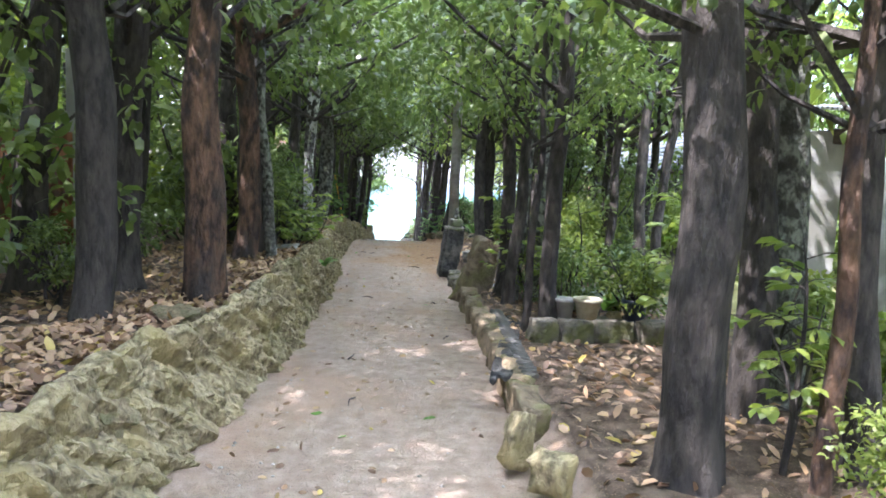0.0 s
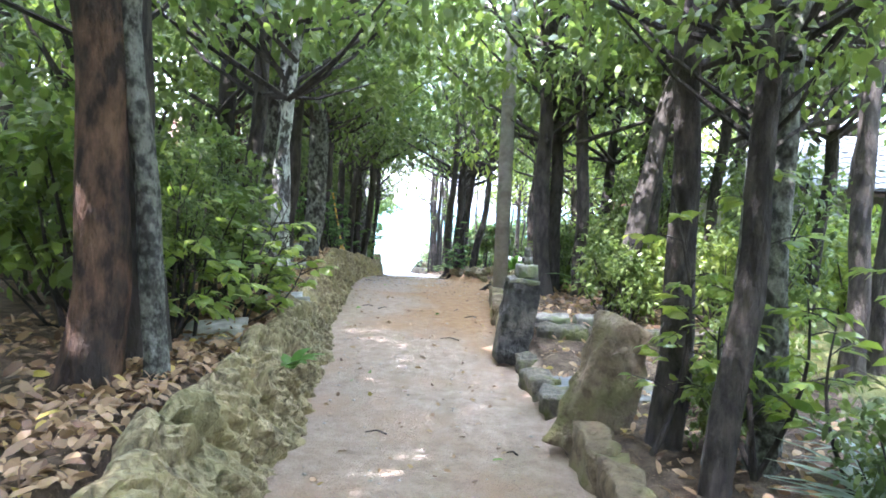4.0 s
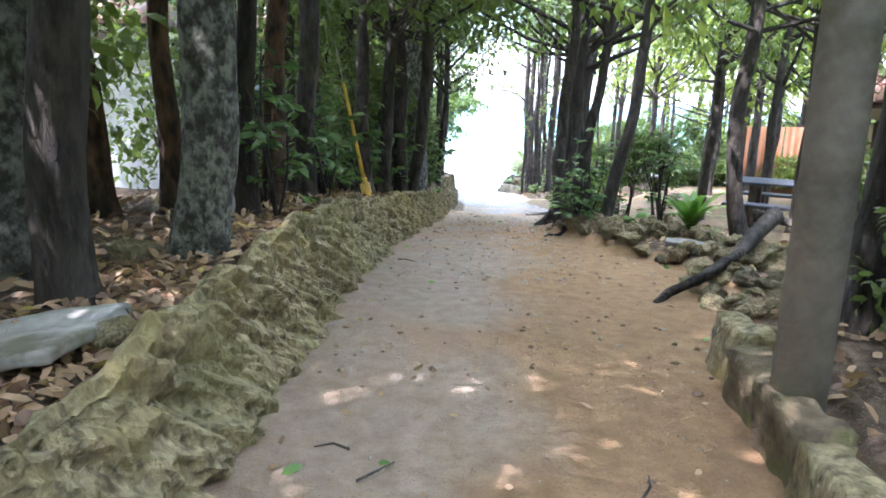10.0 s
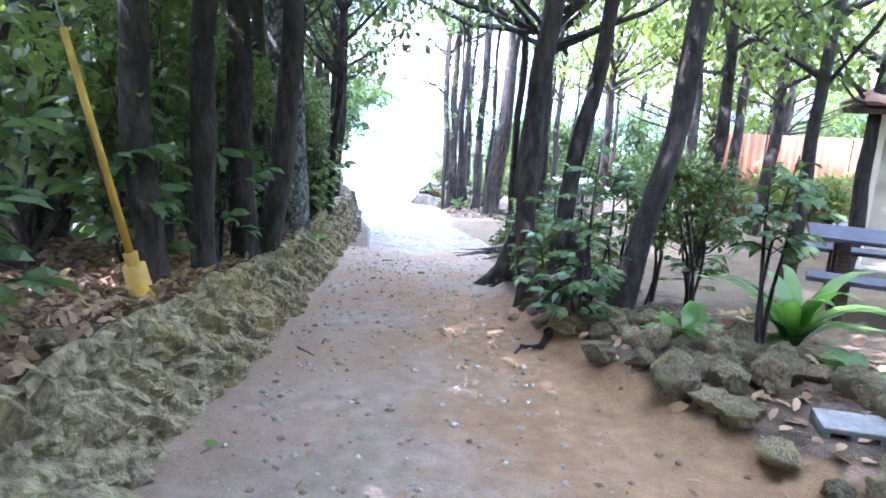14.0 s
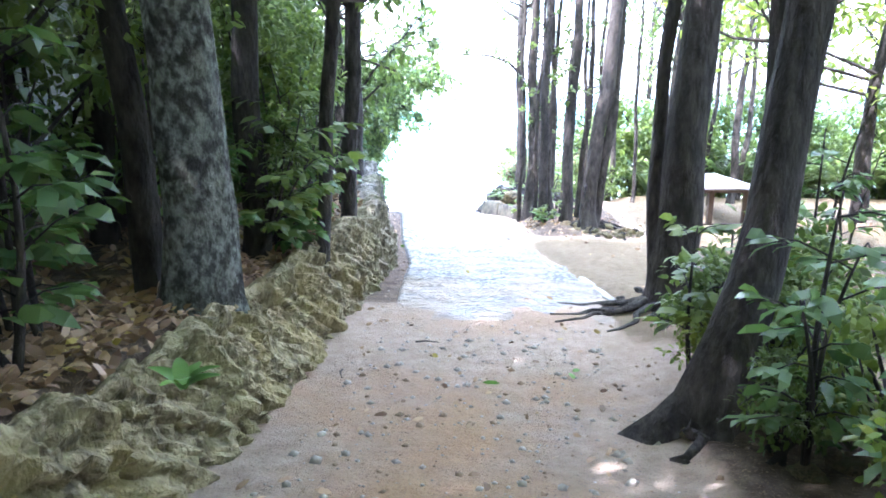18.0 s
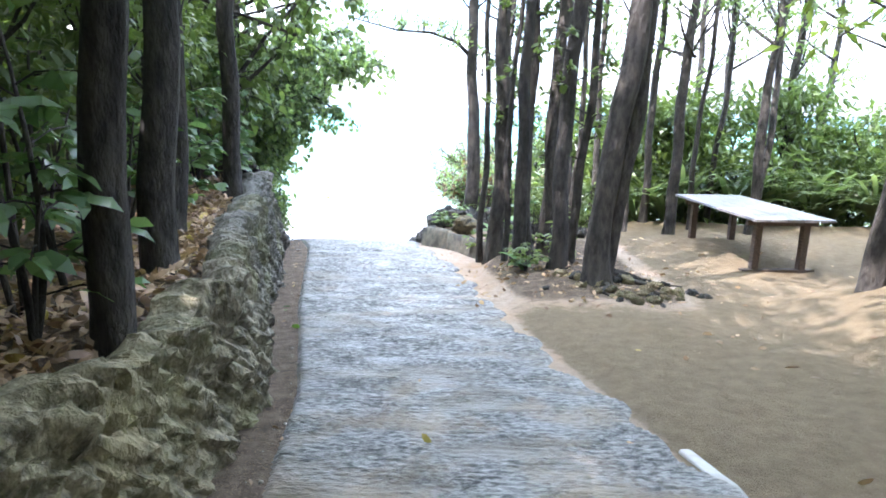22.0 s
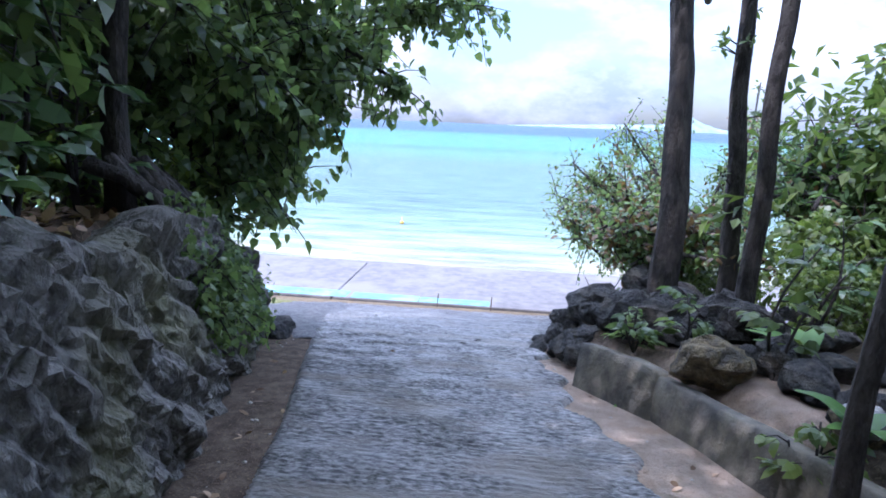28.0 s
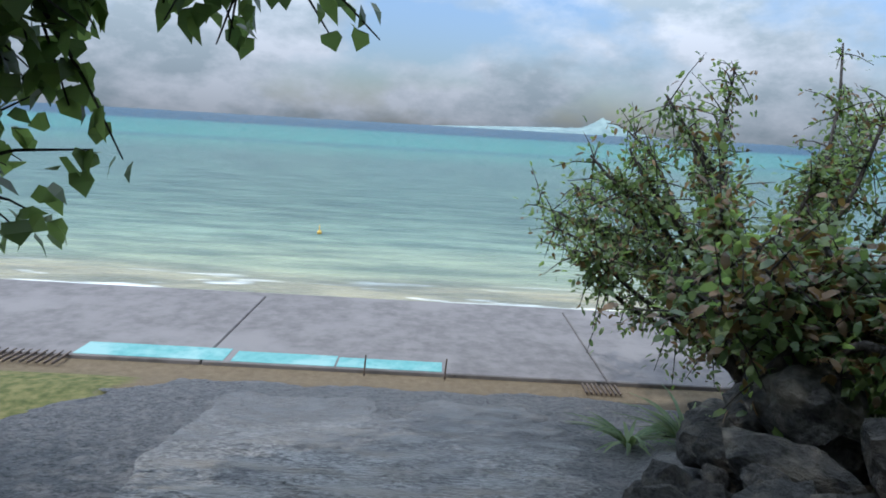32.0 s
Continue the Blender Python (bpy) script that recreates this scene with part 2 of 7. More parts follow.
def ground_z(x, y):
    x, y = np.asarray(x, float), np.asarray(y, float)
    base = gz(y)
    left = smooth(0, -0.2, x - (wall_x(y) - 0.1 - np.interp(y, [15, 19, 22], [0.34, 0.3, 0.28]) * wall_h(y))) * (wall_h(y) - 0.04)
    # the bank behind the wall goes on level, then drops to the shore
    shore = smooth(31.0, 35.5, y)
    left_land = left * (1 - shore) + smooth(-3.4, -4.4, x) * shore * (-3.32 - base) * smooth(37.0, 35.0, y)
    right = smooth(0, 0.28, x - right_x(y)) * right_h(y)
    court = smooth(2.0, 3.6, x) * smooth(17, 19, y) * smooth(27, 24, y) * np.maximum(0, -0.82 - base)
    plaza = smooth(0.6, 3.0, x) * smooth(20, 24, y) * smooth(34, 31, y) * np.maximum(0, -1.5 - base)
    mound = 0.13 * np.exp(-((x - 0.75) / 0.75) ** 2 - ((y - 26.6) / 1.0) ** 2)
    right_land = np.maximum(right, np.maximum(court, plaza)) + mound
    amp = 0.012 + 0.02 * np.clip(np.maximum(wall_x(y) - 0.3 - x, x - right_x(y) - 0.1), 0, 1)
    z = base + left_land + right_land + ripple(x, y) * amp * smooth(38, 35, y)
    flat = smooth(37.0, 37.9, y)
    z = z * (1 - flat) - 3.56 * flat
    return z - smooth(41.2, 47, y) * 1.6 - smooth(47, 400, y) * 6


def ground_at(x, y):
    return float(ground_z(x, y))


def link_mesh(name, verts, faces, material, parent=None, shade=True, mats=None, index=None):
    me = bpy.data.meshes.new(name)
    me.from_pydata(verts if isinstance(verts, list) else verts.tolist(), [], faces if isinstance(faces, list) else faces.tolist())
    for mt in mats or [material]:
        me.materials.append(mt)
    if index is not None:
        me.polygons.foreach_set("material_index", index)
    if shade:
        me.polygons.foreach_set("use_smooth", [True] * len(me.polygons))
    me.update()
    ob = new(name, me)
    if parent is not None:
        ob.parent = parent
    return ob


def part(name, bm, material, parent=None, label="", shade=False):
    me = bpy.data.meshes.new(name)
    bm.to_mesh(me)
    bm.free()
    me.materials.append(material)
    if shade:
        me.polygons.foreach_set("use_smooth", [True] * len(me.polygons))
    ob = new(name, me)
    if parent is not None:
        ob.parent = parent
    return tagged(ob, label)


def holder(name, m=None):
    ob = new(name)
    ob.empty_display_size = 0.1
    if m is not None:
        ob.matrix_world = m
    return ob


def grid_faces(nu, nv):
    a = np.arange((nu - 1) * (nv - 1))
    i, j = a // (nv - 1), a % (nv - 1)
    v = i * nv + j
    return np.stack([v, v + nv, v + nv + 1, v + 1], 1)


def box(bm, size, at=(0, 0, 0), turn=(0, 0, 0), bevel=0.0):
    m = pose(*at, *turn) @ Matrix.Diagonal((*size, 1))
    made = bmesh.ops.create_cube(bm, size=1.0, matrix=m)
    if bevel:
        edges = list({e for v in made["verts"] for e in v.link_edges})
        bmesh.ops.bevel(bm, geom=edges, offset=bevel, segments=1, affect="EDGES")
    return bm


def rod(bm, a, b, r1, r2=None, sides=8):
    a, b = Vector(a), Vector(b)
    m = Matrix.Translation((a + b) / 2) @ (b - a).to_track_quat("Z", "Y").to_matrix().to_4x4()
    bmesh.ops.create_cone(bm, cap_ends=True, segments=sides, radius1=r1, radius2=r1 if r2 is None else r2, depth=(b - a).length, matrix=m)
    return bm


def tube(points, radii, sides=10, wobble=0.0, seed=0, flare=0.0):
    """Vertices and faces of a bent, uneven tube along points."""
    rng = np.random.RandomState(seed)
    pts = np.array(points, float)
    n = len(pts)
    d = np.gradient(pts, axis=0)
    d /= np.linalg.norm(d, axis=1)[:, None] + 1e-9
    ref = np.array([1.0, 0.13, 0.07]) if abs(d[0][0]) < 0.8 else np.array([0.1, 1.0, 0.1])
    u = np.cross(d, ref)
    u /= np.linalg.norm(u, axis=1)[:, None]
    w = np.cross(d, u)
    ang = np.arange(sides) * 2 * np.pi / sides
    ph = rng.rand(3) * 6
    lump = 1 + wobble * (np.sin(ang[None] * 3 + ph[0] + np.arange(n)[:, None] * 0.35) + 0.7 * np.sin(ang[None] * 2 + ph[1] - np.arange(n)[:, None] * 0.5) + 0.9 * (rng.rand(n, sides) - 0.5))
    if flare:
        lump += flare * np.exp(-np.arange(n)[:, None] / 1.3) * (0.6 + 0.5 * np.sin(ang[None] * 4 + ph[2]))
    r = np.array(radii)[:, None] * lump
    v = pts[:, None] + r[..., None] * (np.cos(ang)[None, :, None] * u[:, None] + np.sin(ang)[None, :, None] * w[:, None])
    v = v.reshape(-1, 3)
    f = []
    for i in range(n - 1):
        for j in range(sides):
            k = (j + 1) % sides
            f.append((i * sides + j, i * sides + k, (i + 1) * sides + k, (i + 1) * sides + j))
    f.append(tuple((n - 1) * sides + j for j in range(sides)))
    return v, f


def joined(pieces):
    vs, fs, o = [], [], 0
    for v, f in pieces:
        vs.append(np.asarray(v))
        fs += [tuple(i + o for i in q) for q in f]
        o += len(v)
    return np.concatenate(vs), fs


def leaf_cloud(centres, ways, length, width, rng, fine=True, droop=0.25, heart=False):
    """Leaves at centres, pointing along ways: rounded blades with a bend, as vertices and faces."""
    n = len(centres)
    ways = ways / (np.linalg.norm(ways, axis=1)[:, None] + 1e-9)
    side = np.cross(ways, rng.randn(n, 3) * 0.5 + np.array([0, 0, 1.0]))
    side /= np.linalg.norm(side, axis=1)[:, None] + 1e-9
    up = np.cross(side, ways)
    L = length * (0.65 + 0.6 * rng.rand(n))[:, None]
    W = width * (0.7 + 0.5 * rng.rand(n))[:, None]
    if fine:
        if heart:
            prof = [(0.0, 0.0, 0), (-0.08, 0.42, 0.04), (-0.08, -0.42, 0.04), (0.38, 0.52, 0.06), (0.38, -0.52, 0.06), (1.0, 0.0, -droop)]
        else:
            prof = [(0.0, 0.0, 0), (0.28, 0.42, 0.05), (0.28, -0.42, 0.05), (0.72, 0.4, 0.0), (0.72, -0.4, 0.0), (1.0, 0.0, -droop)]
        faces = [(0, 2, 1), (1, 2, 4, 3), (3, 4, 5)]
    else:
        prof = [(0.0, 0.0, 0), (0.5, 0.5, 0.06), (0.5, -0.5, 0.06), (1.0, 0.0, -droop)]
        faces = [(0, 2, 3, 1)]
    k = len(prof)
    v = np.empty((n, k, 3))
    for i, (a, b, c) in enumerate(prof):
        v[:, i] = centres + ways * L * a + side * W * b + up * L * c
    f = []
    for q in faces:
        f.append(np.arange(n)[:, None] * k + np.array(q)[None])
    fl = [tuple(r) for q in f for r in q.tolist()]
    return v.reshape(-1, 3), fl


def crown_mesh(name, seed, radius, height, clumps, per, leaf_len, leaf_wid, mats, fine=True, spread=0.34, hollow=0.35):
    """A crown of leaf clumps with an uneven outline and gaps, its foot at z = 0; twigs reach the clumps."""
    rng = np.random.RandomState(seed)
    cs, ws, tw = [], [], []
    for i in range(clumps):
        a, t = rng.rand() * 6.283, rng.rand()
        reach = radius * (hollow + (1 - hollow) * rng.rand() ** 0.6) * (0.55 + 0.75 * math.sin(math.pi * min(1, 0.12 + t * 0.9)) + 0.25 * rng.randn() * 0.5)
        c = np.array([math.cos(a) * reach, math.sin(a) * reach, t * height])
        r = spread * (0.7 + 0.7 * rng.rand())
        m = int(per * (0.6 + 0.8 * rng.rand()))
        d = rng.randn(m, 3)
        d /= np.linalg.norm(d, axis=1)[:, None]
        p = c + d * (r * rng.rand(m) ** 0.5)[:, None] * np.array([1.15, 1.15, 0.8])
        cs.append(p)
        ws.append(d * 0.8 + rng.randn(m, 3) * 0.5 + np.array([0, 0, -0.25]))
        if i % 3 == 0:
            foot = np.array([0.05 * rng.randn(), 0.05 * rng.randn(), max(-0.3, c[2] - 0.7 - 0.6 * rng.rand())])
            mid = (foot + c) / 2 + np.array([0, 0, -0.1])
            tw.append(tube([foot, mid, c], [0.028, 0.018, 0.007], 4))
    v, f = leaf_cloud(np.concatenate(cs), np.concatenate(ws), leaf_len, leaf_wid, rng, fine)
    tv, tf = joined(tw)
    o = len(v)
    me = bpy.data.meshes.new(name)
    me.from_pydata(np.concatenate([v, tv]).tolist(), [], f + [tuple(i + o for i in q) for q in tf])
    for mt in mats:
        me.materials.append(mt)
    me.polygons.foreach_set("material_index", [0] * len(f) + [1] * len(tf))
    me.update()
    return me


# ---- ground: one sheet from the lane to the horizon ----
def spaced(a, b, step, far_a, far_b, grow=1.35):
    mid = list(np.arange(a, b + 1e-6, step))
    d, lo, v = step, [], a
    while v > far_a:
        d *= grow
        v -= d
        lo.append(max(v, far_a))
    d, hi, v = step, [], b
    while v < far_b:
        d *= grow
        v += d
        hi.append(min(v, far_b))
    return np.array(lo[::-1] + mid + hi)


gx = spaced(-4.6, 5.0, 0.1, -3000, 3000)
gy = spaced(-6.5, 38.5, 0.12, -3000, 4800)
GX, GYY = np.meshgrid(gx, gy, indexing="ij")
GZZ = ground_z(GX, GYY)

def ground_material():
    """Trodden sandy earth; leaf mould, pale court sand and grass where the masks on the sheet say so."""
    m = bpy.data.materials.new("earth")
    m.use_nodes = True
    n, l = m.node_tree.nodes, m.node_tree.links
    p = n["Principled BSDF"]
    p.inputs["Roughness"].default_value = 0.95
    p.inputs["Specular IOR Level"].default_value = 0.2
    co = n.new("ShaderNodeTexCoord")

    def noise_at(s, detail=6, rough=0.6):
        t = n.new("ShaderNodeTexNoise")
        t.inputs["Scale"].default_value, t.inputs["Detail"].default_value, t.inputs["Roughness"].default_value = s, detail, rough
        l.new(co.outputs["Object"], t.inputs["Vector"])
        return t.outputs["Fac"]

    def ramp(src, a, b):
        r = n.new("ShaderNodeMapRange")
        r.inputs["From Min"].default_value, r.inputs["From Max"].default_value = a, b
        l.new(src, r.inputs["Value"])
        return r.outputs[0]

    def mix(f, a, b):
        x = n.new("ShaderNodeMixRGB")
        for slot, v in ((0, f), (1, a), (2, b)):
            if isinstance(v, (tuple, float, int)):
                x.inputs[slot].default_value = (*v, 1) if isinstance(v, tuple) else v
            else:
                l.new(v, x.inputs[slot])
        return x.outputs[0]

    def mask(name, jitter):
        a = n.new("ShaderNodeAttribute")
        a.attribute_name = name
        s = n.new("ShaderNodeMath")
        s.operation = "ADD"
        l.new(a.outputs["Fac"], s.inputs[0])
        l.new(jitter, s.inputs[1])
        return ramp(s.outputs[0], 0.85, 1.15)

    grain, mid, big = noise_at(90, 4), noise_at(9, 6), noise_at(0.9, 5)
    dirt = mix(ramp(mid, 0.35, 0.65), (0.33, 0.25, 0.185), (0.45, 0.355, 0.27))
    dirt = mix(ramp(big, 0.48, 0.66), dirt, (0.40, 0.28, 0.19))
    dirt = mix(ramp(grain, 0.55, 0.72), dirt, (0.2, 0.17, 0.14))
    mould = mix(ramp(mid, 0.35, 0.65), (0.065, 0.048, 0.035), (0.18, 0.135, 0.095))
    mould = mix(ramp(grain, 0.58, 0.66), mould, (0.3, 0.22, 0.13))
    sand = mix(ramp(mid, 0.3, 0.7), (0.14, 0.106, 0.064), (0.21, 0.16, 0.1))
    sand = mix(ramp(grain, 0.6, 0.7), sand, (0.3, 0.24, 0.16))
    clay = mix(ramp(mid, 0.3, 0.7), (0.29, 0.175, 0.095), (0.43, 0.28, 0.15))
    clay = mix(ramp(grain, 0.55, 0.7), clay, (0.22, 0.16, 0.11))
    grass = mix(ramp(mid, 0.35, 0.65), (0.08, 0.1, 0.03), (0.22, 0.2, 0.08))
    col = mix(mask("clay", big), dirt, clay)
    col = mix(mask("mould", mid), col, mould)
    col = mix(mask("sand", mid), col, sand)
    col = mix(mask("grass", mid), col, grass)
    l.new(col, p.inputs["Base Color"])
    b1, b2 = n.new("ShaderNodeBump"), n.new("ShaderNodeBump")
    b1.inputs["Strength"].default_value, b1.inputs["Distance"].default_value = 1.0, 0.035
    b2.inputs["Strength"].default_value, b2.inputs["Distance"].default_value = 0.8, 0.05
    l.new(noise_at(45, 8, 0.7), b1.inputs["Height"])
    l.new(noise_at(7, 6), b2.inputs["Height"])
    l.new(b2.outputs[0], b1.inputs["Normal"])
    l.new(b1.outputs[0], p.inputs["Normal"])
    return m


ground = link_mesh("ground", np.stack([GX, GYY, GZZ], -1).reshape(-1, 3), grid_faces(len(gx), len(gy)), ground_material())
tagged(ground, "trodden sandy earth with leaf mould, pale sand and patches of grass", "ground", kind="structure")
fx, fy = GX.ravel(), GYY.ravel()
m_left = smooth(0.1, -0.25, fx - (wall_x(fy) - 0.15)) * smooth(33.5, 31.5, fy)
m_right = smooth(0.0, 0.3, fx - right_x(fy) - 0.05) * np.clip(smooth(20.0, 18.2, fy) + smooth(25.2, 25.9, fy) * smooth(29.5, 28.5, fy) * smooth(2.0, 1.5, fx) + smooth(29.9, 30.5, fy) * smooth(3.5, 2.5, fx), 0, 1)
m_edge = np.clip(smooth(31.3, 32.3, fy) * smooth(36.8, 36.2, fy) * smooth(-3.1, -3.5, fx) + smooth(30.5, 31.5, fy) * smooth(36.6, 36.0, fy) * smooth(-0.2, 0.05, fx - right_x(fy)) * smooth(3.0, 2.0, fx), 0, 1) * smooth(37, 35, fy)
m_sand = np.clip(smooth(1.7, 2.3, fx) * smooth(12.5, 14, fy) * smooth(33, 31, fy) + smooth(-0.12, 0.12, fx - right_x(fy)) * smooth(19.3, 20.3, fy) * smooth(26.2, 24.5, fy), 0, 1)
m_sand = np.clip(m_sand + smooth(36.0, 36.6, fy), 0, 1)
m_grass = np.clip(smooth(-4.9, -5.4, fx) * smooth(34.6, 35.2, fy) * smooth(37.6, 37.0, fy) + smooth(3.2, 4.0, fx) * smooth(11, 8, fy), 0, 1)
m_gutter = smooth(20.4, 21.2, fy) * smooth(33, 32, fy) * smooth(0.65, 0.45, fx - wall_x(fy)) * 0.95
m_clay = np.clip(0.72 * smooth(4.5, 8.5, fy) * smooth(18.5, 14.5, fy) * smooth(-1.7, 0.5, fx) + 0.4 * smooth(26, 28.5, fy) * smooth(30.2, 29.5, fy) * smooth(0.5, 0.2, fx - right_x(fy)) + 0.35 * smooth(14, 17, fy) * smooth(21, 19, fy), 0, 1)
for key, vals in (("mould", np.maximum(np.maximum(m_left, m_right), np.maximum(m_gutter, m_edge))), ("clay", m_clay), ("sand", m_sand), ("grass", m_grass)):
    at = ground.data.attributes.new(key, "FLOAT", "POINT")
    at.data.foreach_set("value", vals.astype(np.float32))


# ---- rock wall along the lane ----
def wall_material():
    """Coral rock that turns from yellowish to slate grey towards the shore."""
    m = ROCK.copy()
    n, l = m.node_tree.nodes, m.node_tree.links
    p = n["Principled BSDF"]
    src = p.inputs["Base Color"].links[0].from_socket
    geo, sep, mr, hs, mx, nz = (n.new("ShaderNode" + k) for k in ("NewGeometry", "SeparateXYZ", "MapRange", "HueSaturation", "MixRGB", "TexNoise"))
    l.new(geo.outputs["Position"], sep.inputs[0])
    mr.inputs["From Min"].default_value, mr.inputs["From Max"].default_value = 19.5, 25.5
    l.new(sep.outputs["Y"], mr.inputs["Value"])
    hs.inputs["Saturation"].default_value, hs.inputs["Value"].default_value = 0.3, 0.55
    l.new(src, hs.inputs["Color"])
    l.new(mr.outputs[0], mx.inputs[0])
    l.new(src, mx.inputs[1])
    l.new(hs.outputs[0], mx.inputs[2])
    moss, mix2 = n.new("ShaderNodeMapRange"), n.new("ShaderNodeMixRGB")
    nz.inputs["Scale"].default_value, nz.inputs["Detail"].default_value = 1.1, 6
    l.new(geo.outputs["Position"], nz.inputs["Vector"])
    moss.inputs["From Min"].default_value, moss.inputs["From Max"].default_value = 0.54, 0.7
    moss.inputs["To Max"].default_value = 0.55
    l.new(nz.outputs["Fac"], moss.inputs["Value"])
    l.new(moss.outputs[0], mix2.inputs[0])
    l.new(mx.outputs[0], mix2.inputs[1])
    mix2.inputs[2].default_value = (0.2, 0.2, 0.09, 1)
    l.new(mix2.outputs[0], p.inputs["Base Color"])
    return m


def rock_wall():
    ys = np.arange(-13.5, 32.0, 0.032)
    prof = [(0.0, -0.14)] + [(k / 26.0, k / 26.0) for k in range(26)] + [(0.98, 0.965), (1.08, 0.99), (1.22, 1.0), (1.4, 0.99), (1.6, 0.97), (1.9, 0.9), (2.0, 0.6)]
    v = np.empty((len(ys), len(prof), 3))
    for i, y in enumerate(ys):
        x0, h, z0 = float(wall_x(y)), float(wall_h(y)), float(gz(y))
        h *= 1 + 0.12 * noise.noise((y * 0.9, 3.1, 0)) + 0.13 * noise.noise((y * 2.7, 9.1, 0))
        x0 += 0.07 * noise.noise((y * 0.7, 5.5, 2.0))
        slope = float(np.interp(y, [15, 19, 22], [0.38, 0.3, 0.15]))
        back = float(np.interp(y, [15, 19, 22], [0.16, 0.2, 0.3]))
        for j, (pu, pz) in enumerate(prof):
            z, px = pz * h, -0.035 - (pu * (0.035 + slope * h) if pu < 1 else 0.035 + slope * h + (pu - 1) * (0.06 + back * h))
            q = Vector((px * 2.0, y * 3.0 + z * 1.3, z * 3.4))
            cells = noise.voronoi(q)[0]
            block = min(0.5, cells[1] - cells[0])
            slant = noise.fractal(Vector((y * 6.0 + z * 6.5, z * 2.0, 4.0)), 0.6, 2.0, 5)
            groove = 1 - abs(noise.noise(Vector((y * 5.2 + z * 6.5, z * 1.6 - y * 0.6, 8.0)))) * 2.2
            groove = max(0.0, groove) ** 2
            pit = max(0.0, 0.32 - noise.voronoi(Vector((px * 5, y * 9.5, z * 9.5)))[0][0]) * 0.22
            big = noise.fractal(Vector((px, y * 1.5, z * 1.8)), 0.9, 2.0, 3)
            out = 0.085 * block + 0.06 * slant + 0.055 * big + 0.025 * noise.noise(Vector((y * 17, z * 15, 1))) - 0.065 * groove - pit - 0.02
            k = 1.0 if 0 < j < 30 else 0.3
            lift = (0.06 * block + 0.04 * slant + 0.045 * big) * (1.0 if j >= 20 else 0.25) - (0.06 * groove if 20 <= j < 30 else 0)
            v[i, j] = (x0 + px + out * k * (1.0 if j < 28 else 0.35), y + 0.03 * noise.noise(Vector((y * 9, z * 9, 7))), z0 + z + lift)
    f = grid_faces(len(ys), len(prof))
    return tagged(link_mesh("wall_lane", v.reshape(-1, 3), f[:, ::-1], wall_material(), shade=False), "low wall of weathered yellowish coral rock", "rock wall", kind="structure")


rock_wall()

# ---- trees ----
CROWNS = [crown_mesh("crown", 11 + i, 1.45 + 0.15 * (i % 3), 3.9 + 0.4 * (i % 2), 46, 38, 0.135, 0.066, [LEAF_DEEP if i % 3 else LEAF_MID, BARK_DARK]) for i in range(6)]
FAR_CROWNS = [crown_mesh("crown", 41 + i, 1.9, 4.6, 46, 28, 0.2, 0.105, [LEAF_DEEP if i % 2 else LEAF_MID, BARK_DARK], False, 0.45) for i in range(4)]
# sunlight on these crowns is put into their brighter leaf colour
BRIGHT_CROWNS = [crown_mesh("crown", 61 + i, 1.8, 3.6, 54, 34, 0.18, 0.095, [LEAF_BRIGHT, BARK_DARK], False, 0.42) for i in range(2)]
THIN_CROWNS = [crown_mesh("crown", 81 + i, 0.85, 3.4, 26, 26, 0.12, 0.055, [LEAF_SHORE, BARK_DARK], True, 0.26, 0.15) for i in range(3)]
TREES = []


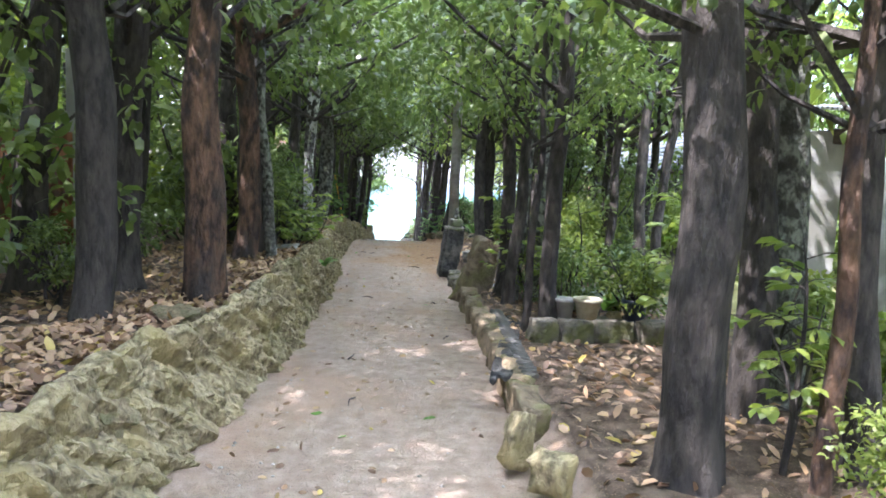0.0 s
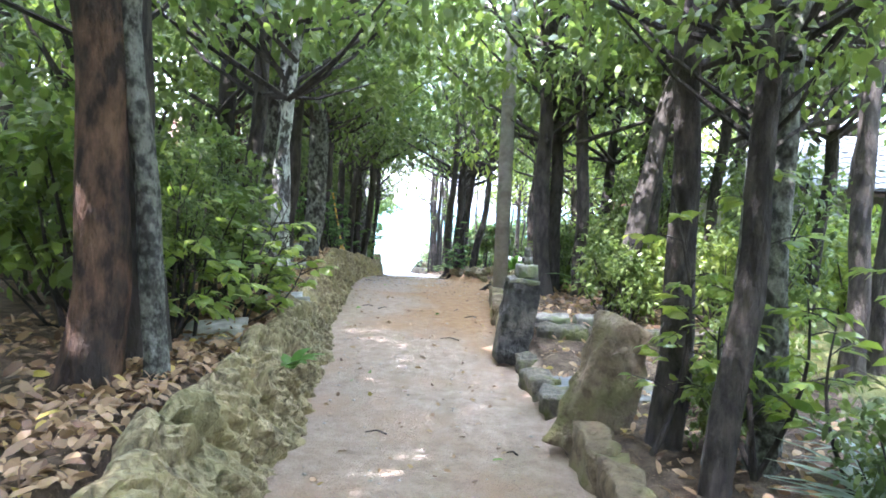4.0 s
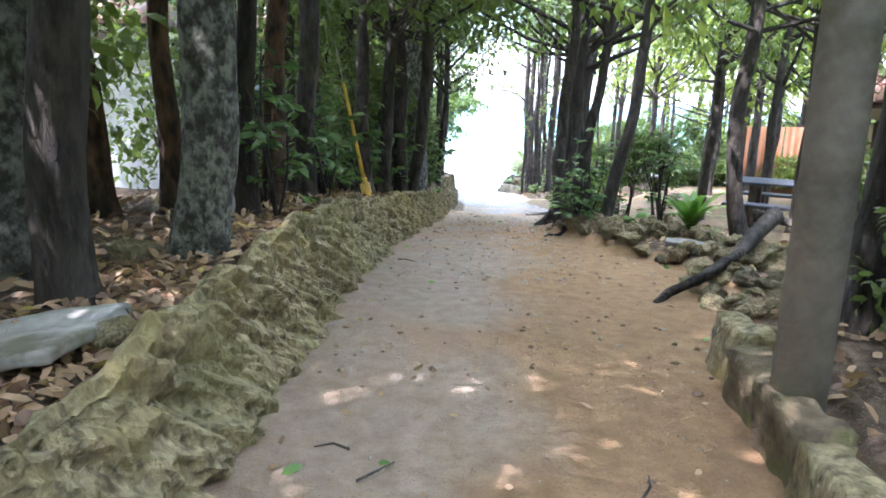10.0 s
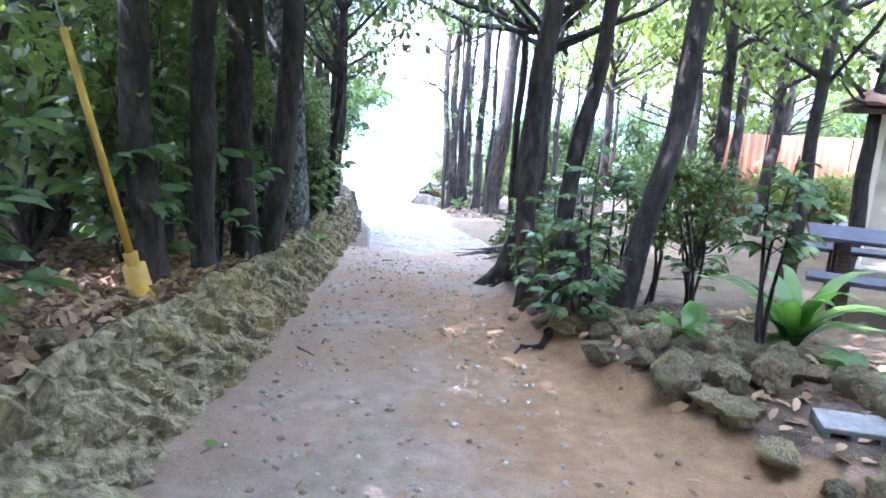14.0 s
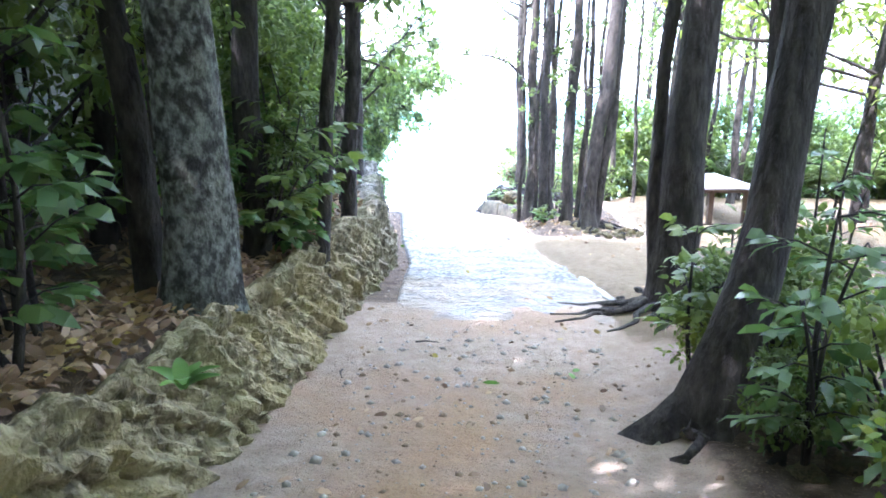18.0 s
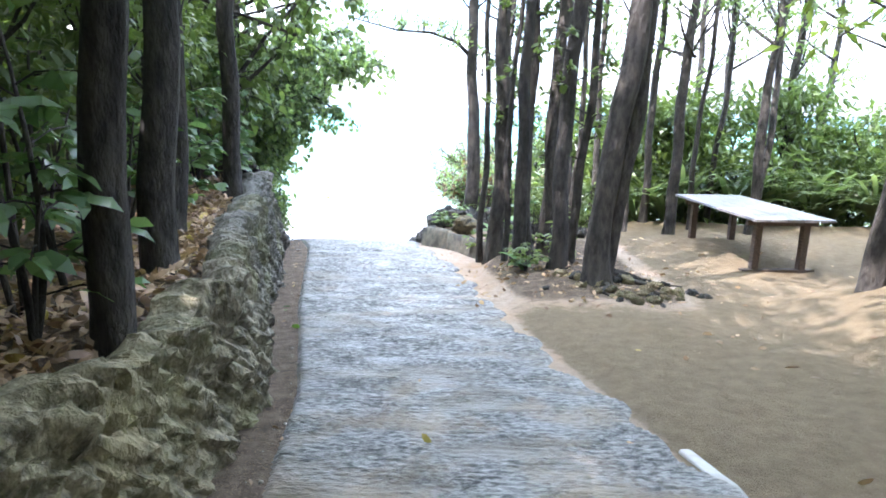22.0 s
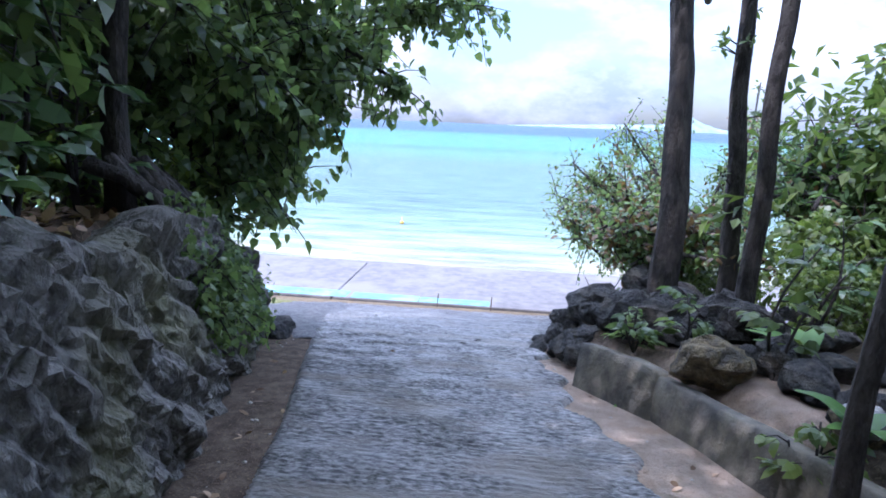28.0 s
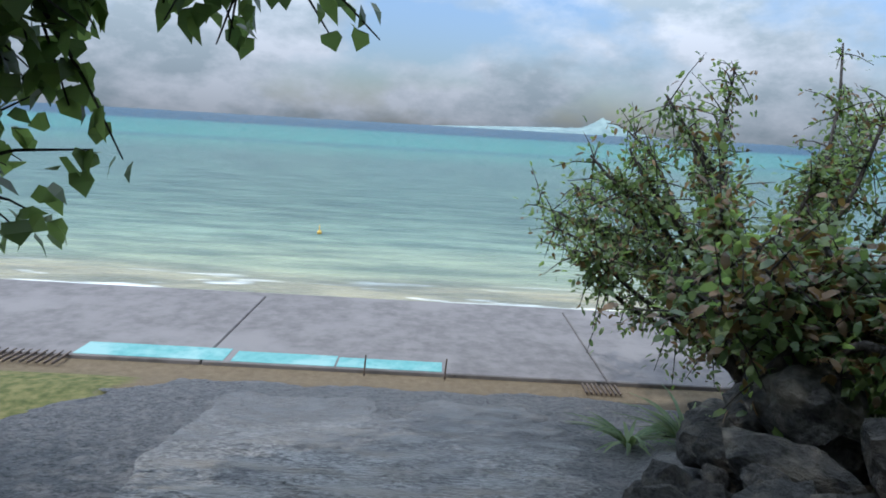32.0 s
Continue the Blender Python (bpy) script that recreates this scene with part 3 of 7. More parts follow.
def tree(x, y, dia, lean=0.0, lean_y=0.0, top=6.5, crown_at=2.5, kind="deep", bark=BARK_DARK, scale=1.0, z=None, label="", bend=0.0, flare=0.5, group="trees along the lane"):
    i = len(TREES)
    rng = np.random.RandomState(500 + i)
    z0 = ground_at(x, y) if z is None else z
    ob = holder("tree", Matrix.Translation((x, y, z0)))
    hs = np.concatenate([[-0.12, 0.03, 0.14, 0.3, 0.5], np.arange(0.7, top, 0.28)])
    px = lean * hs + bend * np.sin(hs * 1.25) + 0.03 * np.sin(hs * 1.9 + i) + 0.012 * np.sin(hs * 5.1 + i * 3)
    py = lean_y * hs + 0.03 * np.sin(hs * 1.9 + i * 2)
    r = dia / 2 * (1.0 - 0.72 * np.clip(hs / top, 0, 1) ** 1.2)
    sides = 14 if dia > 0.15 else 8
    pieces = [tube(np.stack([px, py, hs], 1), r, sides, 0.085, 900 + i, flare)]
    for k in range(4 if kind not in ("thin",) else 2):
        h = crown_at + 0.1 + (top - crown_at) * 0.55 * rng.rand()
        a = rng.rand() * 6.283
        s = np.array([lean * h + bend * math.sin(h * 1.25), lean_y * h, h])
        e = s + np.array([math.cos(a), math.sin(a), 0.75]) * (0.6 + 0.8 * rng.rand())
        pieces.append(tube([s, (s + e) / 2 + np.array([0, 0, -0.07]), e], [dia * 0.2, dia * 0.14, dia * 0.06], 6, 0.04, i))
    v, f = joined(pieces)
    link_mesh("trunk", v, f, bark, ob)
    pool = {"deep": CROWNS, "far": FAR_CROWNS, "bright": BRIGHT_CROWNS, "thin": THIN_CROWNS}[kind]
    crown = new("crown", pool[i % len(pool)])
    crown.parent = ob
    crown.matrix_local = Matrix.Translation((lean * crown_at, lean_y * crown_at, crown_at)) @ Matrix.Rotation(rng.rand() * 6.28, 4, "Z") @ Matrix.Diagonal((scale, scale, scale * (0.9 + 0.3 * rng.rand()), 1))
    names = {BARK_DARK: "dark rough bark", BARK_RED: "reddish brown bark", BARK_PALE: "white lichened bark", BARK_LICHEN: "grey-green lichened bark"}
    crowns = {"deep": "dense glossy dark leaves", "far": "dense dark green leaves", "bright": "yellow-green leaves tinted as if sunlit", "thin": "sparse leaf sprigs"}
    tagged(ob, label or "tree with %s and %s" % (names[bark], crowns[kind]), "tree", group)
    TREES.append(ob)
    return ob


LEFT_TREES = [(-1.9, -0.67, 0.27, 0.01, 0), (-1.47, 0.28, 0.32, 0.025, 1), (-1.77, 3.3, 0.33, -0.045, 0), (-2.3, 0.6, 0.34, 0.05, 0), (-2.9, 0.3, 0.28, 0.07, 0), (-2.95, 2.3, 0.36, 0.03, 0),
              (-1.75, 2.72, 0.28, 0.0, 1), (-1.5, 2.82, 0.13, -0.04, 3), (-1.69, 6.28, 0.15, 0.06, 2), (-1.73, 7.0, 0.18, -0.03, 2), (-2.09, 6.65, 0.2, 0.05, 0),
              (-2.19, 9.14, 0.24, 0.04, 0), (-2.0, 10.05, 0.33, 0.04, 3), (-2.66, 9.38, 0.27, 0.09, 3), (-2.85, 11.2, 0.17, 0.03, 1), (-2.3, 11.3, 0.17, 0.07, 0), (-2.25, 11.8, 0.19, 0.06, 1),
              (-2.21, 12.6, 0.2, 0.02, 0), (-3.3, 11.1, 0.2, -0.13, 1), (-2.5, 13.4, 0.23, 0.045, 1), (-2.81, 13.7, 0.15, 0.05, 0), (-2.18, 14.75, 0.18, 0.01, 0), (-1.98, 15.2, 0.17, 0.03, 0),
              (-1.89, 15.9, 0.21, -0.03, 0), (-1.8, 16.25, 0.2, 0.09, 0), (-2.1, 18.5, 0.38, -0.02, 3), (-2.5, 18.65, 0.17, 0.01, 0), (-2.3, 19.85, 0.2, 0.02, 0), (-1.92, 20.3, 0.13, 0.05, 0),
              (-2.05, 21.8, 0.16, 0.04, 0), (-2.32, 23.0, 0.19, 0.03, 0), (-2.75, 24.3, 0.18, 0.02, 0), (-3.04, 26.65, 0.2, 0.035, 0), (-3.35, 25.8, 0.2, 0.06, 0), (-3.85, 29.7, 0.16, 0.03, 0),
              (-2.6, -2.6, 0.3, 0.02, 0), (-1.9, -4.4, 0.28, 0.0, 1), (-2.3, -6.6, 0.3, 0.0, 0), (-2.6, 4.8, 0.3, 0.02, 0), (-2.7, 7.9, 0.25, 0.0, 0), (-2.9, 16.6, 0.25, 0, 0), (-3.1, 21.0, 0.25, 0.0, 0)]
BARKS = [BARK_DARK, BARK_RED, BARK_PALE, BARK_LICHEN]
for x, y, d, ln, b in LEFT_TREES:
    tree(x, y, d, ln, top=6.6 if y < 24 else 5.8, crown_at=2.45 if y < 16 else 2.8, bark=BARKS[b], scale=1.15 if y < 16 else 0.95 if y < 25 else 0.8)

RIGHT_TREES = [(1.85, -2.02, 0.33, -0.05, 0), (2.65, -1.0, 0.25, -0.06, 0), (2.98, -0.73, 0.3, -0.05, 3), (2.42, -2.15, 0.1, 0.02, 1), (2.72, -1.95, 0.16, -0.03, 0), (1.63, 0.93, 0.18, 0.0, 0),
               (1.47, 1.08, 0.08, 0.0, 0), (1.46, 2.55, 0.15, 0.05, 0), (1.46, 3.28, 0.2, 0.0, 0), (1.55, 2.9, 0.08, 0.09, 3), (1.86, 2.95, 0.18, 0.02, 3),
               (1.6, 8.75, 0.24, -0.04, 0), (1.85, 9.1, 0.2, -0.05, 0), (2.15, 8.7, 0.2, -0.05, 0), (2.3, 7.6, 0.27, 0.22, 0), (1.75, 10.2, 0.2, 0.02, 0), (2.9, 10.6, 0.2, 0.05, 0)]
for x, y, d, ln, b in RIGHT_TREES:
    tree(x, y, d, ln, top=6.4, crown_at=2.6 if d > 0.12 else 2.0, bark=BARKS[b], scale=(1.25 if y > 4 else 1.0) if d > 0.12 else 0.65)
for x, y, d, ln, by, fl in [(0.45, 16.4, 0.185, 0.01, 0.0, 0.7), (0.74, 16.47, 0.16, 0.09, 0.0, 0.6), (1.0, 15.35, 0.17, 0.13, 0.0, 0.5), (0.52, 18.15, 0.23, 0.1, 0.0, 2.2), (0.8, 18.65, 0.17, 0.03, 0.0, 0.8)]:
    tree(x, y, d, ln, by, top=7.0, crown_at=3.1, scale=1.3, flare=fl, bend=0.04 * math.sin(x * 40))
# the crown of the stout tree is enlarged to cast shade on the yard
tree(0.98, 20.85, 0.36, 0.045, 0.0, top=7.8, crown_at=3.9, flare=0.9, label="stout dark tree with spreading surface roots by the yard", scale=1.95)
tree(0.86, 20.98, 0.14, 0.0, 0.0, top=6.5, crown_at=4.0, flare=0.4)
tree(2.38, 14.2, 0.19, -0.05, 0.0, top=6.0, crown_at=2.6, bend=-0.1, kind="bright")
tree(3.4, 15.2, 0.2, -0.02, 0.0, top=6.0, crown_at=2.7, kind="bright")
SHORE = {}
for x, y, d, ln in [(0.1, 28.1, 0.21, 0.0), (0.26, 27.25, 0.16, 0.01), (0.76, 28.2, 0.2, 0.03), (0.66, 26.8, 0.19, 0.02), (0.95, 26.15, 0.255, 0.085), (1.12, 26.25, 0.17, 0.08), (0.05, 32.1, 0.26, -0.03), (0.78, 32.7, 0.19, -0.03), (0.37, 31.07, 0.15, 0.035),
                    (0.15, 27.7, 0.08, 0.02), (0.45, 27.6, 0.1, -0.02), (0.95, 27.2, 0.11, 0.03), (-0.08, 28.4, 0.09, 0.0), (0.5, 28.6, 0.11, 0.02)]:
    full = y < 28.0 and d > 0.16
    SHORE[(x, y)] = tree(x, y, d, ln, top=8.2, crown_at=5.2 if full else 4.4, kind="deep" if full else "thin", flare=0.7, scale=0.9, group="slender trees by the shore")


def sprigs(ob, low, high, lean, n, seed, reach=0.22):
    """Tufts of leaves growing straight out of a trunk."""
    g5 = np.random.RandomState(seed)
    cs, ws, tw = [], [], []
    for k in range(n):
        h = low + (high - low) * g5.rand()
        a = g5.rand() * 6.283
        c = np.array([lean * h, 0, h])
        e = c + np.array([math.cos(a), math.sin(a), 0.5 * g5.rand() + 0.1]) * reach * (0.6 + 0.7 * g5.rand())
        tw.append(tube([c, (c + e) / 2, e], [0.012, 0.009, 0.005], 5))
        m = 9
        cs.append(np.tile(e, (m, 1)) + 0.02 * g5.randn(m, 3))
        ws.append(g5.randn(m, 3) * 0.8 + (e - c) * 3)
    v, f = joined(tw)
    tagged(link_mesh("twig", v, f, BARK_DARK, ob), kind="stuff")
    v, f = leaf_cloud(np.concatenate(cs), np.concatenate(ws), 0.1, 0.05, g5, True, 0.15)
    tagged(link_mesh("sprig", v, f, LEAF_DEEP, ob, shade=False), kind="stuff")


for key, low, high, ln, n in [((0.1, 28.1), 1.7, 3.2, 0.0, 26), ((0.76, 28.2), 1.3, 3.6, 0.03, 26), ((0.26, 27.25), 2.2, 3.6, 0.01, 10), ((0.66, 26.8), 1.9, 3.8, 0.02, 14), ((0.95, 27.2), 1.2, 3.4, 0.03, 20), ((0.5, 28.6), 1.2, 3.2, 0.02, 16), ((0.78, 32.7), 1.5, 4.5, -0.03, 16)]:
    sprigs(SHORE[key], low, high, ln, n, int(key[1] * 10))


def overhanging_limb(ob, pts, seed):
    """A bare limb arching out from a trunk, with leaf sprays on its upper side."""
    g5 = np.random.RandomState(seed)
    pts = np.array(pts) - np.array(ob.matrix_world.translation)
    v, f = tube(pts, np.linspace(0.05, 0.012, len(pts)), 8, 0.08, seed)
    tw, cs, ws = [(v, f)], [], []
    for k in range(46):
        u = 0.15 + 0.85 * g5.rand()
        c = np.array([np.interp(u, np.linspace(0, 1, len(pts)), pts[:, q]) for q in range(3)])
        e = c + np.array([0.22 * g5.randn(), 0.25 * g5.randn(), 0.1 + 0.28 * g5.rand()])
        tw.append(tube([c, (c + e) / 2, e], [0.008, 0.006, 0.003], 4))
        m = 12
        cs.append(c + (e - c) * (0.4 + 0.6 * g5.rand(m, 1)) + 0.04 * g5.randn(m, 3))
        ws.append(g5.randn(m, 3))
    v, f = joined(tw)
    link_mesh("limb", v, f, BARK_DARK, ob)
    v, f = leaf_cloud(np.concatenate(cs), np.concatenate(ws), 0.085, 0.045, g5, True, 0.15)
    tagged(link_mesh("limb_leafage", v, f, LEAF_SHORE, ob, shade=False), kind="stuff")


overhanging_limb(SHORE[(0.05, 32.1)], [(0.0, 32.1, 1.15), (-0.1, 32.1, 1.4), (-0.37, 32.1, 1.65), (-0.84, 32.05, 1.8), (-1.47, 32.0, 1.82), (-2.27, 31.9, 2.0)], 4)
# dark crowns reaching over the yard table
for x, y, d, ca in [(3.1, 29.9, 0.19, 3.1), (4.6, 30.2, 0.17, 3.3)]:
    tree(x, y, d, 0.02, top=6.6, crown_at=ca, kind="deep", scale=0.85, group="trees round the court")
for x, y, d in [(4.6, 33.2, 0.2), (5.4, 33.6, 0.17), (6.4, 32.8, 0.24), (7.6, 33.6, 0.2), (8.8, 32.0, 0.22), (3.4, 34.0, 0.2), (9.5, 29.5, 0.25), (10.5, 26.5, 0.25)]:
    tree(x, y, d, 0.02, top=6.6, crown_at=3.6, kind="far" if int(x * 10) % 2 else "thin", group="slender trees by the shore")
for x, y, d, ca in [(5.4, 22.2, 0.22, 2.6), (3.3, 25.2, 0.2, 3.0), (6.2, 26.6, 0.22, 2.2), (7.4, 25.6, 0.2, 2.3), (5.0, 25.8, 0.24, 2.4), (8.2, 28.0, 0.22, 2.6), (3.4, 19.8, 0.2, 3.0)]:
    tree(x, y, d, 0.03, top=6.2, crown_at=ca, kind="bright", group="trees round the court")
for x, y, d, ca in [(4.6, 23.8, 0.22, 3.5), (5.6, 24.0, 0.24, 3.3), (4.2, 18.9, 0.19, 2.9), (5.4, 19.6, 0.2, 2.7), (6.6, 20.8, 0.2, 2.6), (4.9, 12.4, 0.19, 3.0)]:
    tree(x, y, d, 0.03, top=6.8, crown_at=ca, kind="deep", scale=1.25, group="trees round the court")
for x, y, d in [(1.6, 30.4, 0.11), (2.1, 31.0, 0.13), (2.5, 30.3, 0.09), (3.1, 31.2, 0.15), (3.7, 30.6, 0.1), (4.4, 31.4, 0.12), (5.0, 30.8, 0.14), (1.3, 29.4, 0.1)]:
    tree(x, y, d, 0.03 * math.sin(x * 9), top=7.6, crown_at=4.8, kind="thin", group="slender trees by the shore")
for x, y, ca in [(2.9, 8.2, 2.9), (3.7, 6.4, 2.7), (3.3, 10.0, 2.9), (3.9, 8.6, 2.7), (4.6, 7.2, 2.6), (3.9, 11.2, 2.8)]:
    tree(x, y, 0.17, 0.04, top=6.8, crown_at=ca, scale=1.35, group="trees along the lane")
# the wood further in on both sides, and behind
rng = np.random.RandomState(7)
# left wood: crowns set high to block the sun and let side light in
for k in range(34):
    x, y = -4.2 - 3.6 * rng.rand(), -11 + 42 * (k + rng.rand()) / 34
    if 15 < y < 24 and x < -4.6:
        x = -4.0 - 0.5 * rng.rand()
    tree(x, y, 0.16 + 0.14 * rng.rand(), 0.04 * rng.randn(), top=8.4, crown_at=3.4 + 1.2 * rng.rand(), kind="bright" if k % 2 else "far", scale=1.12, group="trees of the wood")
for k in range(22):
    x, y = 3.6 + 5.5 * rng.rand(), -12 + 20 * (k + rng.rand()) / 22
    if 4.5 < x < 9 and 1 < y < 6:
        x += 5.0
    tree(x, y, 0.16 + 0.12 * rng.rand(), 0.04 * rng.randn(), top=6.0, crown_at=2.3 + 0.8 * rng.rand() + (0.9 if y > 2 else 0), kind="bright" if k % 3 else "far", group="trees of the wood")
for k in range(8):
    tree(-1.0 + 2.4 * rng.rand() + (2.4 if k % 2 else -2.4), -7.5 - 0.9 * k, 0.28, 0.0, top=6.5, crown_at=2.4, kind="far", group="trees of the wood")
for x, y, ca in [(5.6, 11.6, 3.0), (7.2, 10.6, 3.2), (9.4, 10.9, 3.0), (11.5, 12.5, 2.4), (12.4, 15.5, 2.0), (11.0, 18.0, 2.2), (6.4, 17.6, 2.8), (13.5, 9.0, 2.0), (12.8, 5.0, 2.0), (8.4, 18.4, 2.6)]:
    tree(x, y, 0.24, 0.03, top=6.4, crown_at=ca, kind="bright" if x < 9 else "far", scale=1.15, group="trees of the wood")
# unseen trees added left of and behind the start, to shade the lane
for x, y in [(-2.9, -4.6), (-3.6, -6.2), (-3.4, -3.2), (-2.9, -8.0), (-4.6, -5.0)]:
    tree(x, y, 0.26, 0.03, top=6.6, crown_at=2.6, scale=1.15, group="trees of the wood")
# two trees added for their crowns, which keep sun off road and yard
for x, y in [(-3.7, 20.2), (-4.3, 25.4)]:
    tree(x, y, 0.22, 0.05, top=7.2, crown_at=3.0, scale=1.2, group="trees of the wood")

# ---- road, promenade, sea ----
ROAD = soft_mat("grooved_concrete", (0.05, 0.049, 0.047), (0.31, 0.3, 0.28), 34, 0.3, 0.9, 30, (0.2, 0.18, 0.15), 1.6, lo=0.4, hi=0.62, stretch=(0.6, 1.7, 1), dist=0.025, spec=0.7)


def earth_over_road():
    """Trodden earth lying over the upper end of the concrete and in drifts along it."""
    n, l = ROAD.node_tree.nodes, ROAD.node_tree.links
    p = n["Principled BSDF"]
    src = p.inputs["Base Color"].links[0].from_socket
    geo, sep, mr, nz, add, cut, mx, rg = (n.new("ShaderNode" + k) for k in ("NewGeometry", "SeparateXYZ", "MapRange", "TexNoise", "Math", "MapRange", "MixRGB", "MapRange"))
    l.new(geo.outputs["Position"], sep.inputs[0])
    l.new(sep.outputs["Y"], mr.inputs["Value"])
    mr.inputs["From Min"].default_value, mr.inputs["From Max"].default_value = 20.4, 24.5
    mr.inputs["To Min"].default_value, mr.inputs["To Max"].default_value = 0.18, -0.1
    nz.inputs["Scale"].default_value, nz.inputs["Detail"].default_value, nz.inputs["Roughness"].default_value = 1.7, 8, 0.65
    l.new(geo.outputs["Position"], nz.inputs["Vector"])
    l.new(mr.outputs[0], add.inputs[0])
    l.new(nz.outputs["Fac"], add.inputs[1])
    l.new(add.outputs[0], cut.inputs["Value"])
    cut.inputs["From Min"].default_value, cut.inputs["From Max"].default_value = 0.52, 0.72
    l.new(cut.outputs[0], mx.inputs[0])
    l.new(src, mx.inputs[1])
    mx.inputs[2].default_value = (0.33, 0.265, 0.2, 1)
    # the lower end is worn down to dark asphalt
    end, worn, aged, wear = (n.new("ShaderNode" + k) for k in ("MapRange", "Math", "MapRange", "MixRGB"))
    end.inputs["From Min"].default_value, end.inputs["From Max"].default_value = 32.8, 36.2
    end.inputs["To Min"].default_value, end.inputs["To Max"].default_value = -0.25, 0.3
    l.new(sep.outputs["Y"], end.inputs["Value"])
    l.new(end.outputs[0], worn.inputs[0])
    l.new(nz.outputs["Fac"], worn.inputs[1])
    aged.inputs["From Min"].default_value, aged.inputs["From Max"].default_value = 0.36, 0.72
    aged.inputs["To Max"].default_value = 0.95
    l.new(worn.outputs[0], aged.inputs["Value"])
    l.new(aged.outputs[0], wear.inputs[0])
    l.new(mx.outputs[0], wear.inputs[1])
    wear.inputs[2].default_value = (0.085, 0.083, 0.08, 1)
    l.new(wear.outputs[0], p.inputs["Base Color"])
    l.new(cut.outputs[0], rg.inputs["Value"])
    rg.inputs["To Min"].default_value, rg.inputs["To Max"].default_value = 0.42, 0.9
    l.new(rg.outputs[0], p.inputs["Roughness"])


earth_over_road()


def road_strip():
    ys = np.arange(20.0, 36.25, 0.0115)
    us = np.linspace(0, 1, 48)
    left = np.interp(ys, [20.3, 21.5, 23, 25.5, 27.5, 29.2, 31, 32.3, 34.2, 36.3], [-1.38, -1.48, -1.6, -2.08, -2.4, -2.66, -3.08, -3.4, -3.85, -3.95])
    right = np.interp(ys, [20.3, 21.3, 22.2, 23.4, 25.2, 27.8, 29.8, 31, 32.6, 34.5, 36.3], [0.4, 0.5, 0.42, 0.12, -0.12, -0.45, -0.94, -1.08, -1.1, -0.8, -0.75])
    v = []
    for y, a, b in zip(ys, left, right):
        b2 = b + 0.05 * math.sin(y * 5) + 0.04 * math.sin(y * 13) + 0.35 * max(0, min(1, y - 33)) * noise.noise((y * 2.2, 3, 1))
        a = a + 0.16 * max(0, min(1, y - 32)) * noise.noise((y * 2.6, 7, 1))
        for u in us:
            x = a + (b2 - a) * u
            edge = min(u, 1 - u) * (b2 - a)
            start = min(1.0, (y - 20.6) * 1.1 + 0.9 * noise.noise((x * 2.2, y * 1.2, 9)) + 0.25 * noise.noise((x * 8, y * 5, 3)))
            v.append((x, y + 0.22 * max(0.0, (y - 35.25)) * noise.noise((x * 2.0, 1, 4)), float(gz(y)) + max(-0.02, 0.03 * start) * min(1, edge / 0.04 + 0.3) + 0.0115 * math.sin(y * 135 + 7 * noise.noise((x * 4, y * 2.5, 5)) + 1.6 * noise.noise((x * 14, y * 9, 2))) * max(0.1, 0.6 + 1.1 * noise.noise((x * 3.2, y * 5, 0))) * min(1.0, 0.2 + max(0.0, y - 20.8) * 0.8) - 0.02 * (edge < 1e-6)))
    return tagged(link_mesh("road", np.array(v), grid_faces(len(ys), len(us))[:, ::-1], ROAD), "worn grey grooved concrete road running down to the shore", "road", kind="structure")


road_strip()
ASPHALT = soft_mat("old_asphalt", (0.04, 0.04, 0.042), (0.2, 0.197, 0.195), 30, 0.6, 1.0, 60, (0.19, 0.18, 0.17), 9.0, dist=0.04)


def asphalt_apron():
    ys, xs = np.arange(31.6, 37.35, 0.05), np.arange(-5.7, 1.6, 0.05)
    lo = np.interp(ys, [31.6, 32.6, 34, 35, 36, 37.3], [-3.3, -4.2, -5.1, -5.25, -5.1, -4.6])
    hi = np.interp(ys, [31.6, 33, 34, 35, 36, 36.8, 37.3], [-1.2, -0.75, 0.1, 0.75, 0.9, 0.6, -0.5])
    v, f, n = [], [], len(xs)
    for y, a, b in zip(ys, lo, hi):
        for x in xs:
            m = min(x - a, b - x, 37.1 - y) + 0.22 * noise.noise((x * 1.7, y * 1.7, 2)) + 0.09 * noise.noise((x * 6, y * 6, 5))
            v.append((x, y, max(float(gz(y)), float(ground_z(np.array([x]), np.array([y]))[0])) + min(0.018, max(-0.03, 0.3 * m)) + 0.014 * noise.noise((x * 9, y * 9, 1)) + 0.012 * noise.noise((x * 3, y * 4, 8))))
    for i in range(len(ys) - 1):
        for j in range(n - 1):
            q = (i * n + j, i * n + j + 1, i * n + n + j + 1, i * n + n + j)
            if max(v[k][2] - float(gz(v[k][1])) for k in q) > -0.02:
                f.append(q)
    return tagged(link_mesh("road_apron", np.array(v), np.array(f), ASPHALT), "crumbling dark asphalt apron round the concrete road end", "road", kind="structure")


asphalt_apron()

SLAB = soft_mat("promenade_concrete", (0.1, 0.09, 0.084), (0.155, 0.14, 0.132), 5, 0.75, 0.2, 50, (0.17, 0.155, 0.145), 0.7, dist=0.006)
AQUA = soft_mat("aqua_paint", (0.085, 0.25, 0.24), (0.13, 0.31, 0.29), 8, 0.7, 0.2, 50, (0.21, 0.36, 0.34), 1.4, dist=0.004)
promenade = tagged(holder("promenade"), "pale grey concrete sea wall walkway with open joints", "walkway", kind="structure")
xs = [-60, -40, -25, -20.6, -15.4, -10.2, -4.85, 0.4, 5.7, 11, 16.3, 30, 60]
